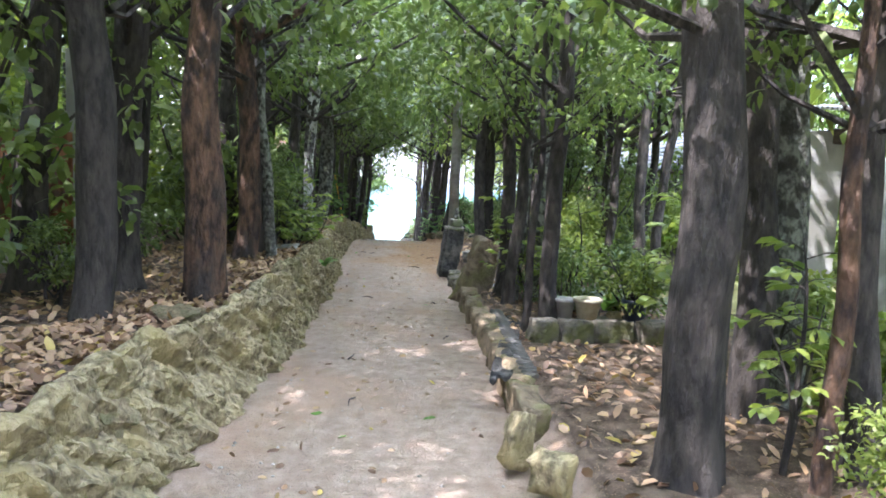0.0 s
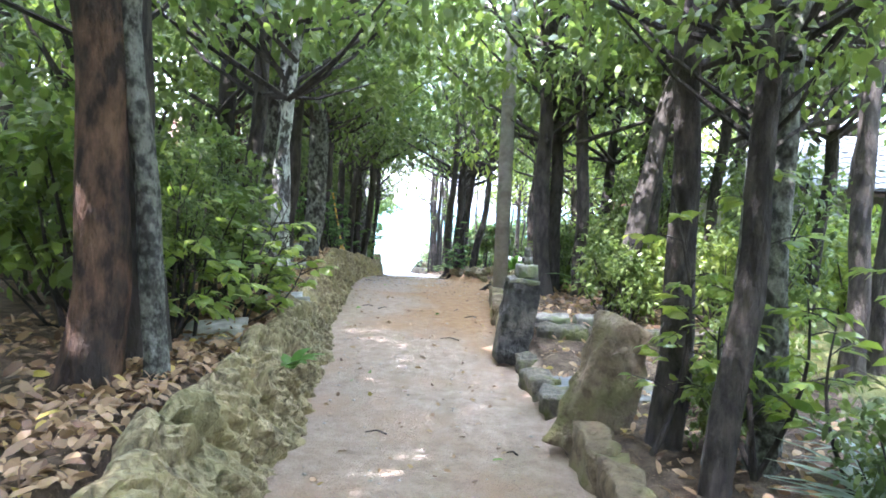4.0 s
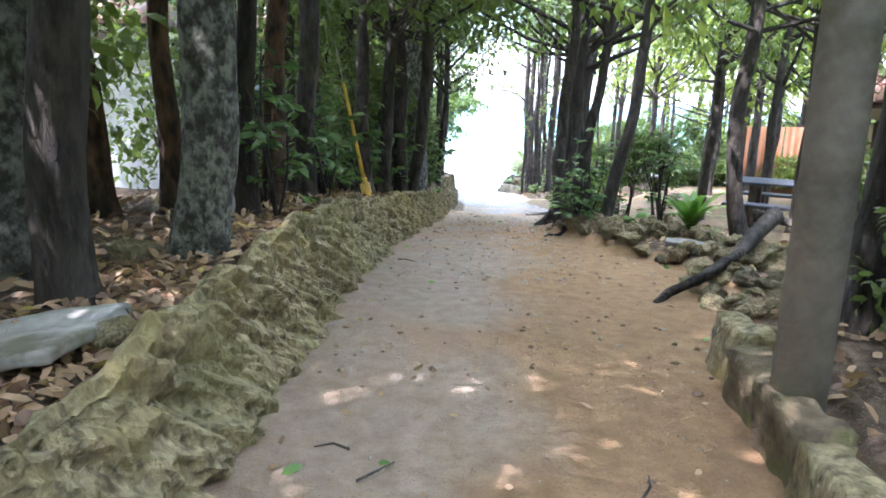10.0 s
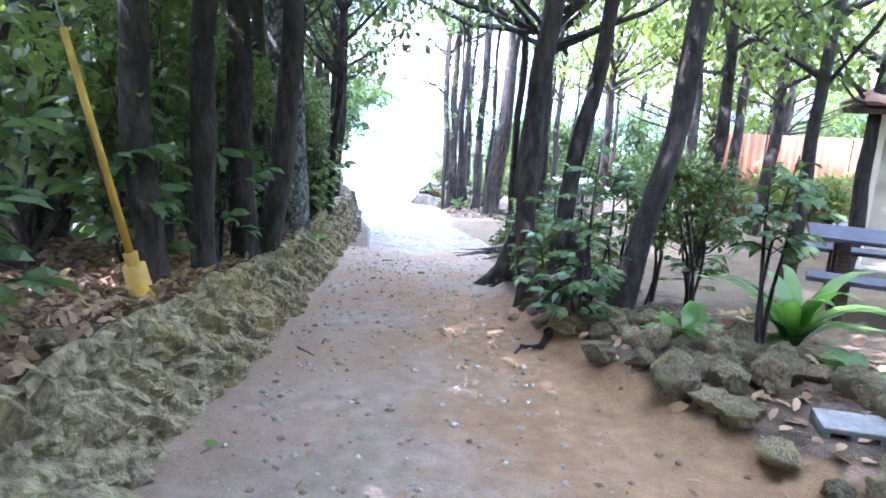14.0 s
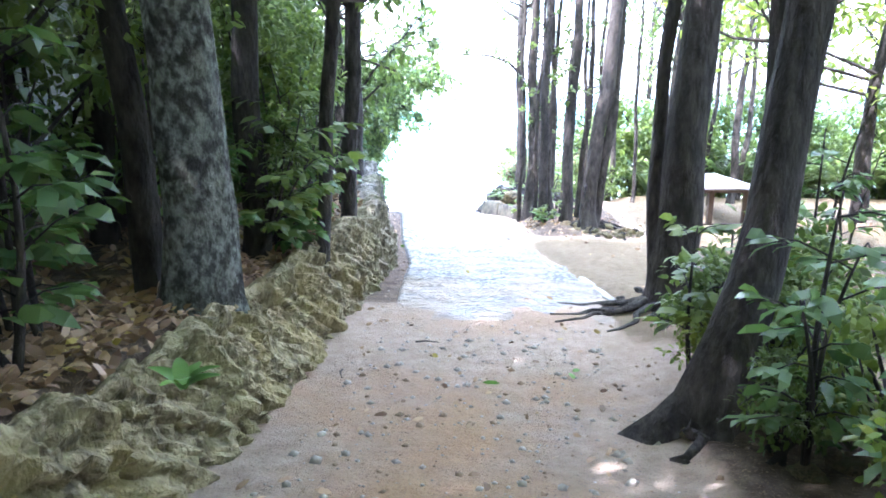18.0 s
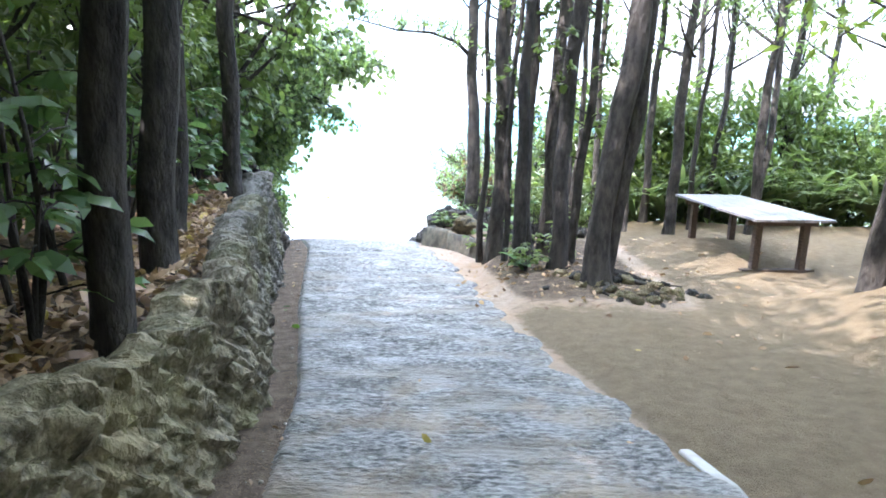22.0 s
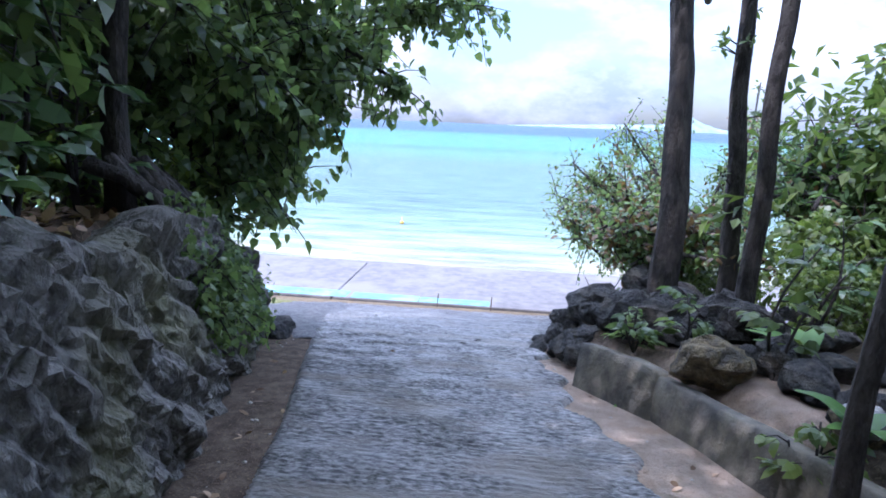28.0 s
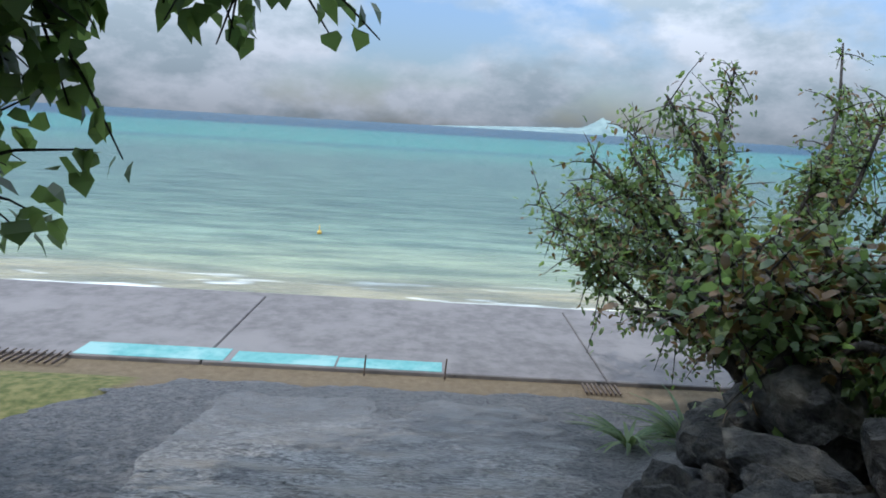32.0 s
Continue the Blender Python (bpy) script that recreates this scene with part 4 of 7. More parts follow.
for a, b in zip(xs[:-1], xs[1:]):
    bm = bmesh.new()
    box(bm, (b - a - 0.018, 3.25, 0.5), ((a + b) / 2, 39.75, -3.75), bevel=0.015)
    part("slab", bm, SLAB, promenade)
bm = bmesh.new()
box(bm, (120, 0.3, 1.2), (0, 41.5, -4.12), bevel=0.02)
part("sea_edge", bm, SLAB, promenade)
for a, b, w in [(-6.5, -4.58, 0.45), (-4.48, -3.15, 0.38), (-3.12, -1.75, 0.34)]:
    bm = bmesh.new()
    box(bm, (b - a, w, 0.006), ((a + b) / 2, 38.15 + w / 2, -3.497))
    part("painted_band", bm, AQUA, promenade, "turquoise painted band, worn")


def water_material():
    m = bpy.data.materials.new("sea_water")
    m.use_nodes = True
    n, l = m.node_tree.nodes, m.node_tree.links
    p = n["Principled BSDF"]
    p.inputs["Roughness"].default_value, p.inputs["IOR"].default_value = 0.3, 1.33
    p.inputs["Specular IOR Level"].default_value = 0.1
    co, sep, mth, rmp = n.new("ShaderNodeTexCoord"), n.new("ShaderNodeSeparateXYZ"), n.new("ShaderNodeMath"), n.new("ShaderNodeValToRGB")
    l.new(co.outputs["Object"], sep.inputs[0])
    warp, add = n.new("ShaderNodeTexNoise"), n.new("ShaderNodeMath")
    mp0 = n.new("ShaderNodeMapping")
    mp0.inputs["Scale"].default_value = (0.12, 0.5, 1)
    l.new(co.outputs["Object"], mp0.inputs[0])
    l.new(mp0.outputs[0], warp.inputs["Vector"])
    warp.inputs["Scale"].default_value, warp.inputs["Detail"].default_value = 0.6, 4
    add.operation = "MULTIPLY_ADD"
    l.new(warp.outputs["Fac"], add.inputs[0])
    add.inputs[1].default_value = 4.0
    l.new(sep.outputs["Y"], add.inputs[2])
    mth.operation = "LOGARITHM"
    mth.inputs[1].default_value = 10.0
    l.new(add.outputs[0], mth.inputs[0])
    mr = n.new("ShaderNodeMapRange")
    mr.inputs["From Min"].default_value, mr.inputs["From Max"].default_value = 1.0, 3.0
    l.new(mth.outputs[0], mr.inputs["Value"])
    l.new(mr.outputs[0], rmp.inputs[0])
    stops = [(14, (0.25, 0.235, 0.165)), (16, (0.22, 0.255, 0.18)), (20, (0.16, 0.22, 0.17)), (27, (0.095, 0.15, 0.125)), (60, (0.076, 0.132, 0.116)), (85, (0.068, 0.165, 0.136)), (96, (0.041, 0.117, 0.12)),
             (110, (0.05, 0.17, 0.143)), (230, (0.033, 0.143, 0.132)), (290, (0.01, 0.05, 0.084))]
    e = rmp.color_ramp.elements
    while len(e) < len(stops):
        e.new(0.5)
    for k, (d, c) in enumerate(stops):
        e[k].position = (math.log10(d + 2) - 1) / 2
        e[k].color = (*c, 1)
    foam, fr, fm = n.new("ShaderNodeTexNoise"), n.new("ShaderNodeValToRGB"), n.new("ShaderNodeMixRGB")
    mp = n.new("ShaderNodeMapping")
    mp.inputs["Scale"].default_value = (0.25, 1.6, 1)
    l.new(co.outputs["Object"], mp.inputs[0])
    l.new(mp.outputs[0], foam.inputs["Vector"])
    foam.inputs["Scale"].default_value, foam.inputs["Detail"].default_value = 1.6, 8
    fr.color_ramp.elements[0].position, fr.color_ramp.elements[1].position = 0.56, 0.66
    l.new(foam.outputs["Fac"], fr.inputs[0])
    near = n.new("ShaderNodeMapRange")
    near.inputs["From Min"].default_value, near.inputs["From Max"].default_value = 15.6, 13.6
    l.new(sep.outputs["Y"], near.inputs["Value"])
    mul = n.new("ShaderNodeMath")
    mul.operation = "MULTIPLY"
    l.new(fr.outputs[0], mul.inputs[0])
    l.new(near.outputs[0], mul.inputs[1])
    l.new(mul.outputs[0], fm.inputs[0])
    l.new(rmp.outputs[0], fm.inputs[1])
    fm.inputs[2].default_value = (0.8, 0.8, 0.75, 1)
    # wind ripples: shaded troughs and bright crests are painted into the water colour
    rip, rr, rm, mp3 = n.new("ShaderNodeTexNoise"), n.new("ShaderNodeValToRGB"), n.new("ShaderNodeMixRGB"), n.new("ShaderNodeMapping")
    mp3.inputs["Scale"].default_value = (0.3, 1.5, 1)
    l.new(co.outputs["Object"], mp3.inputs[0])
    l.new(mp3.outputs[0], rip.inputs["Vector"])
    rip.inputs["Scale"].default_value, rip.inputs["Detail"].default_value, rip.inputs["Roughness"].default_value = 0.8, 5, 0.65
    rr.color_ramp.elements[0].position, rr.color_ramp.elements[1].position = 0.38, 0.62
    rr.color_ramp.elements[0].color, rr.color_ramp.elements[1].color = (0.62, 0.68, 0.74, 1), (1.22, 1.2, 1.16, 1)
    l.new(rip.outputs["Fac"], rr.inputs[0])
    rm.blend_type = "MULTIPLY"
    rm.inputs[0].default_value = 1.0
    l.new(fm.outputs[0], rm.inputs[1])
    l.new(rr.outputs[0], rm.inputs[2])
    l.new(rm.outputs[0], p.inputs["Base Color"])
    w, b = n.new("ShaderNodeTexNoise"), n.new("ShaderNodeBump")
    w.inputs["Scale"].default_value, w.inputs["Detail"].default_value = 2.2, 6
    mp2 = n.new("ShaderNodeMapping")
    mp2.inputs["Scale"].default_value = (0.35, 1.2, 1)
    l.new(co.outputs["Object"], mp2.inputs[0])
    l.new(mp2.outputs[0], w.inputs["Vector"])
    b.inputs["Strength"].default_value, b.inputs["Distance"].default_value = 0.8, 0.4
    l.new(w.outputs["Fac"], b.inputs["Height"])
    l.new(b.outputs[0], p.inputs["Normal"])
    return m


sea_y = spaced(11.4, 20.0, 0.3, 11.4, 4800, 1.2)
sea_x = spaced(-12, 12, 1.0, -4500, 4500, 1.4)
SX, SY = np.meshgrid(sea_x, sea_y, indexing="ij")
SZ = 0.05 * np.exp(-((SY - 14.2 - 0.3 * np.sin(SX * 0.5)) / 0.35) ** 2) + 0.015 * np.sin(SY * 2.2 + 0.4 * np.sin(SX * 0.8)) * (SY < 25)
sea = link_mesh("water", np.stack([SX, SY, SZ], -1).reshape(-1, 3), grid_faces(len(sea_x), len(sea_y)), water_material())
sea.location = (0, 30, -4.0)
tagged(sea, "calm turquoise sea, pale over sand and dark blue at the horizon", "sea", kind="structure")


def island():
    us = np.linspace(0, 1, 90)
    prof = np.interp(us, [0, 0.12, 0.3, 0.45, 0.58, 0.66, 0.72, 0.755, 0.8, 0.88, 1], [0, 6, 14, 22, 26, 30, 62, 88, 58, 24, 4])
    v = []
    for u, h in zip(us, prof):
        x = -40 + 1150 * u
        h *= 1 + 0.12 * noise.noise((u * 40, 0, 0))
        v += [(x, 3300, -6), (x, 3330, -3.5 + h * 0.25), (x, 3420, -3 + h), (x, 3600, -6)]
    mat = soft_mat("far_land", (0.14, 0.2, 0.2), (0.22, 0.29, 0.27), 0.02, 0.95, 0)
    return tagged(link_mesh("island", np.array(v), grid_faces(len(us), 4)[:, ::-1], mat), "low far island with one steep peak", "island")


island()

# ---- low plants ----
SHRUBS = [crown_mesh("foliage", 101 + i, 0.62, 1.35, 30, 34, 0.15, 0.075, [LEAF_DEEP if i % 2 else LEAF_MID, BARK_DARK], True, 0.24, 0.1) for i in range(4)]
TALL_SHRUBS = [crown_mesh("foliage", 121 + i, 0.75, 2.6, 42, 34, 0.14, 0.068, [LEAF_DEEP if i != 1 else LEAF_MID, BARK_DARK], True, 0.27, 0.1) for i in range(4)]
BRIGHT_SHRUBS = [crown_mesh("foliage", 141 + i, 0.6, 1.0, 30, 30, 0.14, 0.07, [LEAF_BRIGHT, BARK_DARK], True, 0.24, 0.1) for i in range(3)]
# like FAR_SHRUBS, with sunlight put into a brighter leaf colour
LIT_SHRUBS = [crown_mesh("foliage", 181 + i, 1.15, 2.9, 60, 30, 0.2, 0.11, [LEAF_BRIGHT, BARK_DARK], False, 0.4, 0.1) for i in range(2)]
FAR_SHRUBS = [crown_mesh("foliage", 161 + i, 1.15, 2.9, 70, 30, 0.2, 0.11, [LEAF_DEEP if i else LEAF_MID, BARK_DARK], False, 0.4, 0.1) for i in range(3)]
N_SHRUB = [0]


def shrub(x, y, pool, scale=1.0, lift=0.0, label="leafy dark green shrub", tilt=0.0, stems=True, group="shrubs"):
    i = N_SHRUB[0]
    N_SHRUB[0] += 1
    rr = np.random.RandomState(3000 + i)
    ob = holder("shrub", Matrix.Translation((x, y, ground_at(x, y))))
    fo = new("foliage", pool[i % len(pool)])
    fo.parent = ob
    fo.matrix_local = Matrix.Translation((0, 0, 0.12 + lift)) @ Matrix.Rotation(radians(tilt), 4, "Y") @ Matrix.Rotation(rr.rand() * 6.28, 4, "Z") @ Matrix.Diagonal((scale, scale, scale, 1))
    if stems:
        ps = []
        for k in range(3):
            e = np.array([0.3 * rr.randn(), 0.3 * rr.randn(), (0.7 + 0.4 * rr.rand())]) * scale + np.array([0, 0, lift])
            ps.append(tube([(0.04 * rr.randn(), 0.04 * rr.randn(), -0.08), e * 0.5 + np.array([0.03, -0.02, 0]), e], [0.016, 0.012, 0.006], 5))
        v, f = joined(ps)
        link_mesh("stem", v, f, BARK_DARK, ob)
    return tagged(ob, label, "shrub", group)


rr = np.random.RandomState(21)
# left bank: the thicket over the wall, then low leaves between the trunks
for x, y, s, lift in [(-1.75, 3.95, 0.5, 0.45), (-2.05, 4.6, 0.6, 0.35), (-1.9, 5.3, 0.6, 0.4), (-2.3, 5.6, 0.9, 0.2), (-2.6, 4.2, 1.0, 0.1), (-2.9, 5.3, 1.1, 0.4)]:
    shrub(x, y, SHRUBS if lift < 0.3 else TALL_SHRUBS, s * (1 if lift < 0.3 else 0.62), lift, "shrub with broad mid-green leaves leaning over the rock wall")
for y in np.arange(12.6, 21.0, 1.3):
    shrub(float(wall_x(y)) - 1.55 - 0.6 * rr.rand(), y + 0.2 * rr.randn(), TALL_SHRUBS, 0.75 + 0.3 * rr.rand(), 0.15 + 0.4 * rr.rand(), "tall shrub of glossy dark leaves among trunks")
for y in np.arange(21.2, 30.0, 1.5):
    shrub(float(wall_x(y)) - 1.2 - 0.5 * rr.rand(), y + 0.2 * rr.randn(), TALL_SHRUBS, 0.75 + 0.3 * rr.rand(), 0.3 + 0.35 * rr.rand(), "tall shrub of glossy dark leaves among trunks")
for y in (15.3, 16.9, 17.6, 19.0, 20.6, 22.2, 23.4, 24.6):
    shrub(float(wall_x(y)) - 0.95, y, SHRUBS, 0.55, 1.15, "leafy branch growth hanging between the trunks")
for y in np.arange(-5, 30, 2.6):
    if not 11.5 < y < 17:
        shrub(float(wall_x(y)) - 2.3 - 0.8 * rr.rand(), y + 0.3 * rr.randn(), TALL_SHRUBS, 0.9 + 0.3 * rr.rand(), 0.1 * rr.rand(), "tall shrub of dark leaves in the wood")
# most thickets take the brighter leaves, to paint a sunlit edge of the wood
for y in np.arange(-10, 31, 1.7):
    if not 11 < y < 24:
        shrub(-5.6 - 1.6 * rr.rand(), y, LIT_SHRUBS if int(y * 10) % 3 else FAR_SHRUBS, 1.0 + 0.3 * rr.rand(), 0, "dense thicket at the far edge of the wood", stems=False, group="thickets")
for x, y, s in [(-2.3, 7.6, 0.35), (-2.6, 1.4, 0.4), (-2.4, -0.2, 0.35)]:
    shrub(x, y, SHRUBS, s, 0.05, "low shrub with glossy oval leaves")
for x, y, s, lift in [(-2.2, 19.9, 0.42, 0.35), (-2.3, 20.3, 0.5, 0.75)]:
    shrub(x, y, SHRUBS, s, lift, "shrub with large glossy leaves at the wall top", stems=False)
for x, y in [(-4.3, 11.4), (-4.7, 14.6), (-5.0, 10.4)]:
    shrub(x, y, TALL_SHRUBS, 0.95, 0.0, "tall shrub of dark leaves before the white house")
# right: garden at the start
for x, y, s in [(2.35, 4.1, 0.55), (2.9, 5.0, 0.6), (3.3, 6.8, 0.75), (4.2, 7.4, 0.9), (5.4, 7.6, 1.0), (3.6, 8.4, 0.9), (5.2, 8.9, 1.1), (6.8, 7.8, 1.1), (2.9, 7.7, 0.7), (4.4, 9.8, 1.0), (3.5, 10.5, 0.8), (6.4, 9.4, 1.2), (8.0, 8.2, 1.2), (7.6, 6.2, 0.9)]:
    shrub(x, y, BRIGHT_SHRUBS, s, 0.0, "sunlit bright green garden shrub", group="garden shrubs")
for x, y, s in [(3.1, -1.5, 0.5), (3.6, -0.2, 0.55), (2.45, -2.6, 0.3)]:
    shrub(x, y, BRIGHT_SHRUBS, s, 0.15, "young yellow-green shrub with oval leaves", group="garden shrubs")
for x, y, s in [(2.0, 1.9, 0.45), (2.6, 1.5, 0.5), (1.75, 3.1, 0.4), (2.1, 7.0, 0.6), (2.5, 8.1, 0.7), (2.75, 9.3, 0.8), (2.0, 9.7, 0.6), (3.0, 11.4, 0.7), (2.4, 11.2, 0.6), (2.2, 6.7, 0.45)]:
    shrub(x, y, SHRUBS, s, 0.0, "dark green shrub under the trees")
for x, y in [(3.4, 9.0), (3.9, 7.0), (3.3, 12.0), (4.0, 10.6), (5.4, 10.6), (4.2, 12.4), (6.6, 11.0)]:
    shrub(x, y, TALL_SHRUBS, 0.8 + 0.3 * rr.rand(), 0.0, "tall shrub of dark leaves beside the garden")
for k in range(16):
    shrub(9.5 + 2.5 * rr.rand(), -11 + 1.5 * k, FAR_SHRUBS, 1.3 + 0.3 * rr.rand(), 0, "dense thicket beyond the garden", stems=False, group="thickets")
# right: saplings by the rock border and along the yard
for x, y, s, lift in [(1.35, 15.75, 0.42, 0.55), (1.75, 15.9, 0.45, 0.5)]:
    shrub(x, y, SHRUBS, s, lift, "dark sapling with oval leaves on thin stems")
for x, y, s in [(0.95, 17.0, 0.4), (0.85, 18.6, 0.4), (0.62, 18.5, 0.3), (1.05, 17.6, 0.5), (0.9, 16.6, 0.35), (1.05, 19.0, 0.35)]:
    shrub(x, y, BRIGHT_SHRUBS, s, 0.1, "low shrub with large fresh green leaves beside the trunks")
for x, y, sc, lift in [(0.85, 18.35, 0.42, 0.05), (0.72, 18.75, 0.4, 0.1), (1.0, 18.6, 0.5, 0.2), (0.62, 17.7, 0.25, 0.0)]:
    shrub(x, y, SHRUBS, sc, lift, "dark leafy growth round the leaning trunk")
# hedge round the yard, and the shore bushes
for k in range(13):
    shrub(2.2 + 0.8 * k, 32.6 + 0.5 * rr.rand() - 0.05 * k, FAR_SHRUBS, 0.75 + 0.2 * rr.rand(), 0, "dense green hedge bush behind the yard", stems=False, group="hedge bushes")
for k in range(9):
    shrub(10.5 + rr.rand(), 19 + 1.6 * k, FAR_SHRUBS, 0.85 + 0.3 * rr.rand(), 0, "dense green hedge bush behind the yard", stems=False, group="hedge bushes")
for x, y, s in [(1.0, 31.1, 0.45), (1.7, 30.8, 0.6), (1.4, 31.8, 0.7), (0.75, 33.4, 0.5), (1.3, 33.9, 0.6)]:
    shrub(x, y, SHRUBS, s, 0.0, "leafy shrub among the shore rocks")


def blades(name, x, y, count, length, width, mat, label, rise=0.9, z=None, seed=0, category="plant"):
    """A rosette of long arching leaves."""
    g = np.random.RandomState(seed + int(abs(x * 100) + abs(y * 10)))
    vs, fs = [], []
    for k in range(count):
        a, L = g.rand() * 6.283, length * (0.6 + 0.5 * g.rand())
        up = rise * (0.6 + 0.6 * g.rand())
        n = 6
        d, s = np.array([math.cos(a), math.sin(a), 0]), np.array([-math.sin(a), math.cos(a), 0])
        o = len(vs)
        for i in range(n):
            t = i / (n - 1)
            c = d * L * t * (0.45 + 0.4 * t) + np.array([0, 0, L * up * (t - 0.55 * t * t)])
            w = width * (0.25 + 1.5 * math.sin(math.pi * min(0.97, 0.1 + t * 0.9))) / 2
            vs += [c - s * w + np.array([0, 0, 0.15 * w]), c, c + s * w + np.array([0, 0, 0.15 * w])]
        for i in range(n - 1):
            b = o + 3 * i
            fs += [(b, b + 1, b + 4, b + 3), (b + 1, b + 2, b + 5, b + 4)]
    ob = link_mesh(name, np.array(vs), fs, mat)
    ob.location = (x, y, ground_at(x, y) if z is None else z)
    return tagged(ob, label, category, kind="stuff" if count > 30 else "")


FERN = leaf_mat("fern_leaf", (0.07, 0.15, 0.03), (0.13, 0.24, 0.05), 0.4, 0.35)
CANE = leaf_mat("cane_leaf", (0.07, 0.11, 0.05), (0.16, 0.2, 0.1), 0.45, 0.3)
SILVER = leaf_mat("grey_blade", (0.1, 0.15, 0.11), (0.2, 0.25, 0.2), 0.4, 0.2)
for x, y, n, L, w, z in [(-0.98, 3.95, 11, 0.26, 0.05, 0.24), (1.2, 14.85, 12, 0.38, 0.06, None), (1.72, 14.72, 10, 0.32, 0.05, None), (1.05, 18.3, 10, 0.6, 0.1, None), (2.1, 14.3, 9, 0.3, 0.06, None), (2.6, 11.0, 12, 0.55, 0.09, None),
                         (-1.5, 17.1, 8, 0.16, 0.03, -0.1), (2.3, 8.9, 14, 0.8, 0.1, None), (0.5, 30.2, 10, 0.4, 0.07, None), (0.12, 28.75, 9, 0.3, 0.06, -1.32), (1.35, 14.95, 9, 0.4, 0.07, None), (0.3, 26.9, 8, 0.35, 0.07, None), (1.95, 6.1, 8, 0.2, 0.06, None), (2.2, 1.0, 6, 0.35, 0.09, 0.3)]:
    blades("fern", x, y, n, L, w, FERN, "bright green rosette fern with strap leaves", z=z, seed=3)
for x, y, n in [(1.95, 14.75, 20)]:
    blades("leafy_plant", x, y, n, 0.7, 0.06, FERN, "tall plant with long arching striped leaves", 1.7, seed=5)
for x, y in [(2.1, 2.1), (2.4, 2.6), (2.75, 1.9)]:
    blades("grass_clump", x, y, 60, 0.7, 0.02, SILVER, "clump of long grey-green grass blades", 0.8, seed=9, category="grass")
for k in range(16):
    blades("cane_clump", 3.0 + 0.55 * k + 0.3 * rr.rand(), 31.6 + 0.4 * rr.rand(), 46, 2.0, 0.05, CANE, "clump of tall cane-like grass behind the yard", 1.15, seed=k, category="grass")
for x, y in [(0.0, 34.6), (0.5, 34.2), (1.2, 34.8), (-0.3, 35.0)]:
    blades("grass_clump", x, y, 40, 0.6, 0.018, CANE, "clump of dry shore grass", 0.9, seed=4, category="grass")


# ---- stones ----
def rock_mesh(seed, rough=0.35, sub=3, cuts=8):
    bm = bmesh.new()
    bmesh.ops.create_icosphere(bm, subdivisions=sub, radius=0.5)
    off = Vector((seed * 7.3, seed * 1.7, 0))
    g4 = np.random.RandomState(int(seed) + 60)
    planes = []
    for k in range(cuts):
        d = Vector(g4.randn(3)).normalized()
        planes.append((d, 0.27 + 0.14 * g4.rand()))
    for v in bm.verts:
        d = v.co.normalized()
        c = noise.voronoi(d * 1.3 + off)[0]
        v.co *= 0.85 + rough * (c[1] - c[0])
        for n, h in planes:
            over = v.co.dot(n) - h
            if over > 0:
                v.co -= n * over * 0.92
        v.co += d * (0.1 * rough * noise.noise(d * 4 + off) + 0.06 * rough * noise.noise(d * 11 + off))
        v.co.z *= 0.85
    me = bpy.data.meshes.new("stone")
    bm.to_mesh(me)
    bm.free()
    return me


def stone_pool(mat, seeds, rough=0.4, sub=3):
    out = []
    for s in seeds:
        me = rock_mesh(s, rough, sub)
        me.materials.append(mat)
        out.append(me)
    return out


STONE_BROWN = soft_mat("earthy_stone", (0.11, 0.088, 0.05), (0.29, 0.235, 0.135), 12, 0.93, 0.9, 30, (0.16, 0.15, 0.075), 2.5, vary=0.32)
STONES = stone_pool(STONE_BROWN, range(6), 0.6)
RUSTY = stone_pool(ROCK, range(10, 15), 0.6)
BLACK = stone_pool(ROCK_DARK, range(20, 26), 0.55, 3)
N_STONE = [0]


def stone(x, y, size, pool, parent=None, z=None, flat=0.8, label="", sink=0.25):
    i = N_STONE[0]
    N_STONE[0] += 1
    g = np.random.RandomState(7000 + i)
    ob = new("stone", pool[i % len(pool)])
    sx, sy, sz = size * (0.85 + 0.4 * g.rand()), size * (0.8 + 0.4 * g.rand()), size * flat * (0.8 + 0.4 * g.rand())
    zz = (ground_at(x, y) if z is None else z) + sz * (0.4 - sink)
    ob.matrix_world = Matrix.LocRotScale((x, y, zz), Euler((0.5 * g.randn() * 0.4, 0.3 * g.randn() * 0.4, g.rand() * 6.28)), (sx, sy, sz))
    if parent is not None:
        ob.parent = parent
    elif label:
        tagged(ob, label, "stone")
    return ob


border = tagged(holder("stone_border"), "border of loose grey and rusty stones along the lane", "stone border")
for y in np.arange(12.3, 15.3, 0.21):
    for k in range(5):
        x = np.interp(y, [12.3, 13.7, 14.6, 15.3], [1.75, 1.0, 0.75, 0.6]) + 0.22 * k + 0.05 * rr.randn()
        if abs(x - 1.45) < 0.3 and abs(y - 13.55) < 0.3 or x > 2.5:
            continue
        stone(x, y + 0.06 * rr.randn(), 0.17 + 0.12 * rr.rand() ** 1.5, STONES if rr.rand() < 0.9 else RUSTY, border, flat=1.0, sink=0.1)
bank = tagged(holder("rubble_bank"), "bank of half-buried rubble and soil beside the lane", "rubble")
for y in np.arange(10.6, 12.4, 0.14):
    for k in range(4):
        stone(1.45 + 0.25 * k + 0.1 * rr.randn(), y, 0.12 + 0.16 * rr.rand(), STONES if rr.rand() < 0.8 else RUSTY, bank, sink=0.25)
root_stones = tagged(holder("root_stones"), "loose stones packed round the tree roots", "stones")
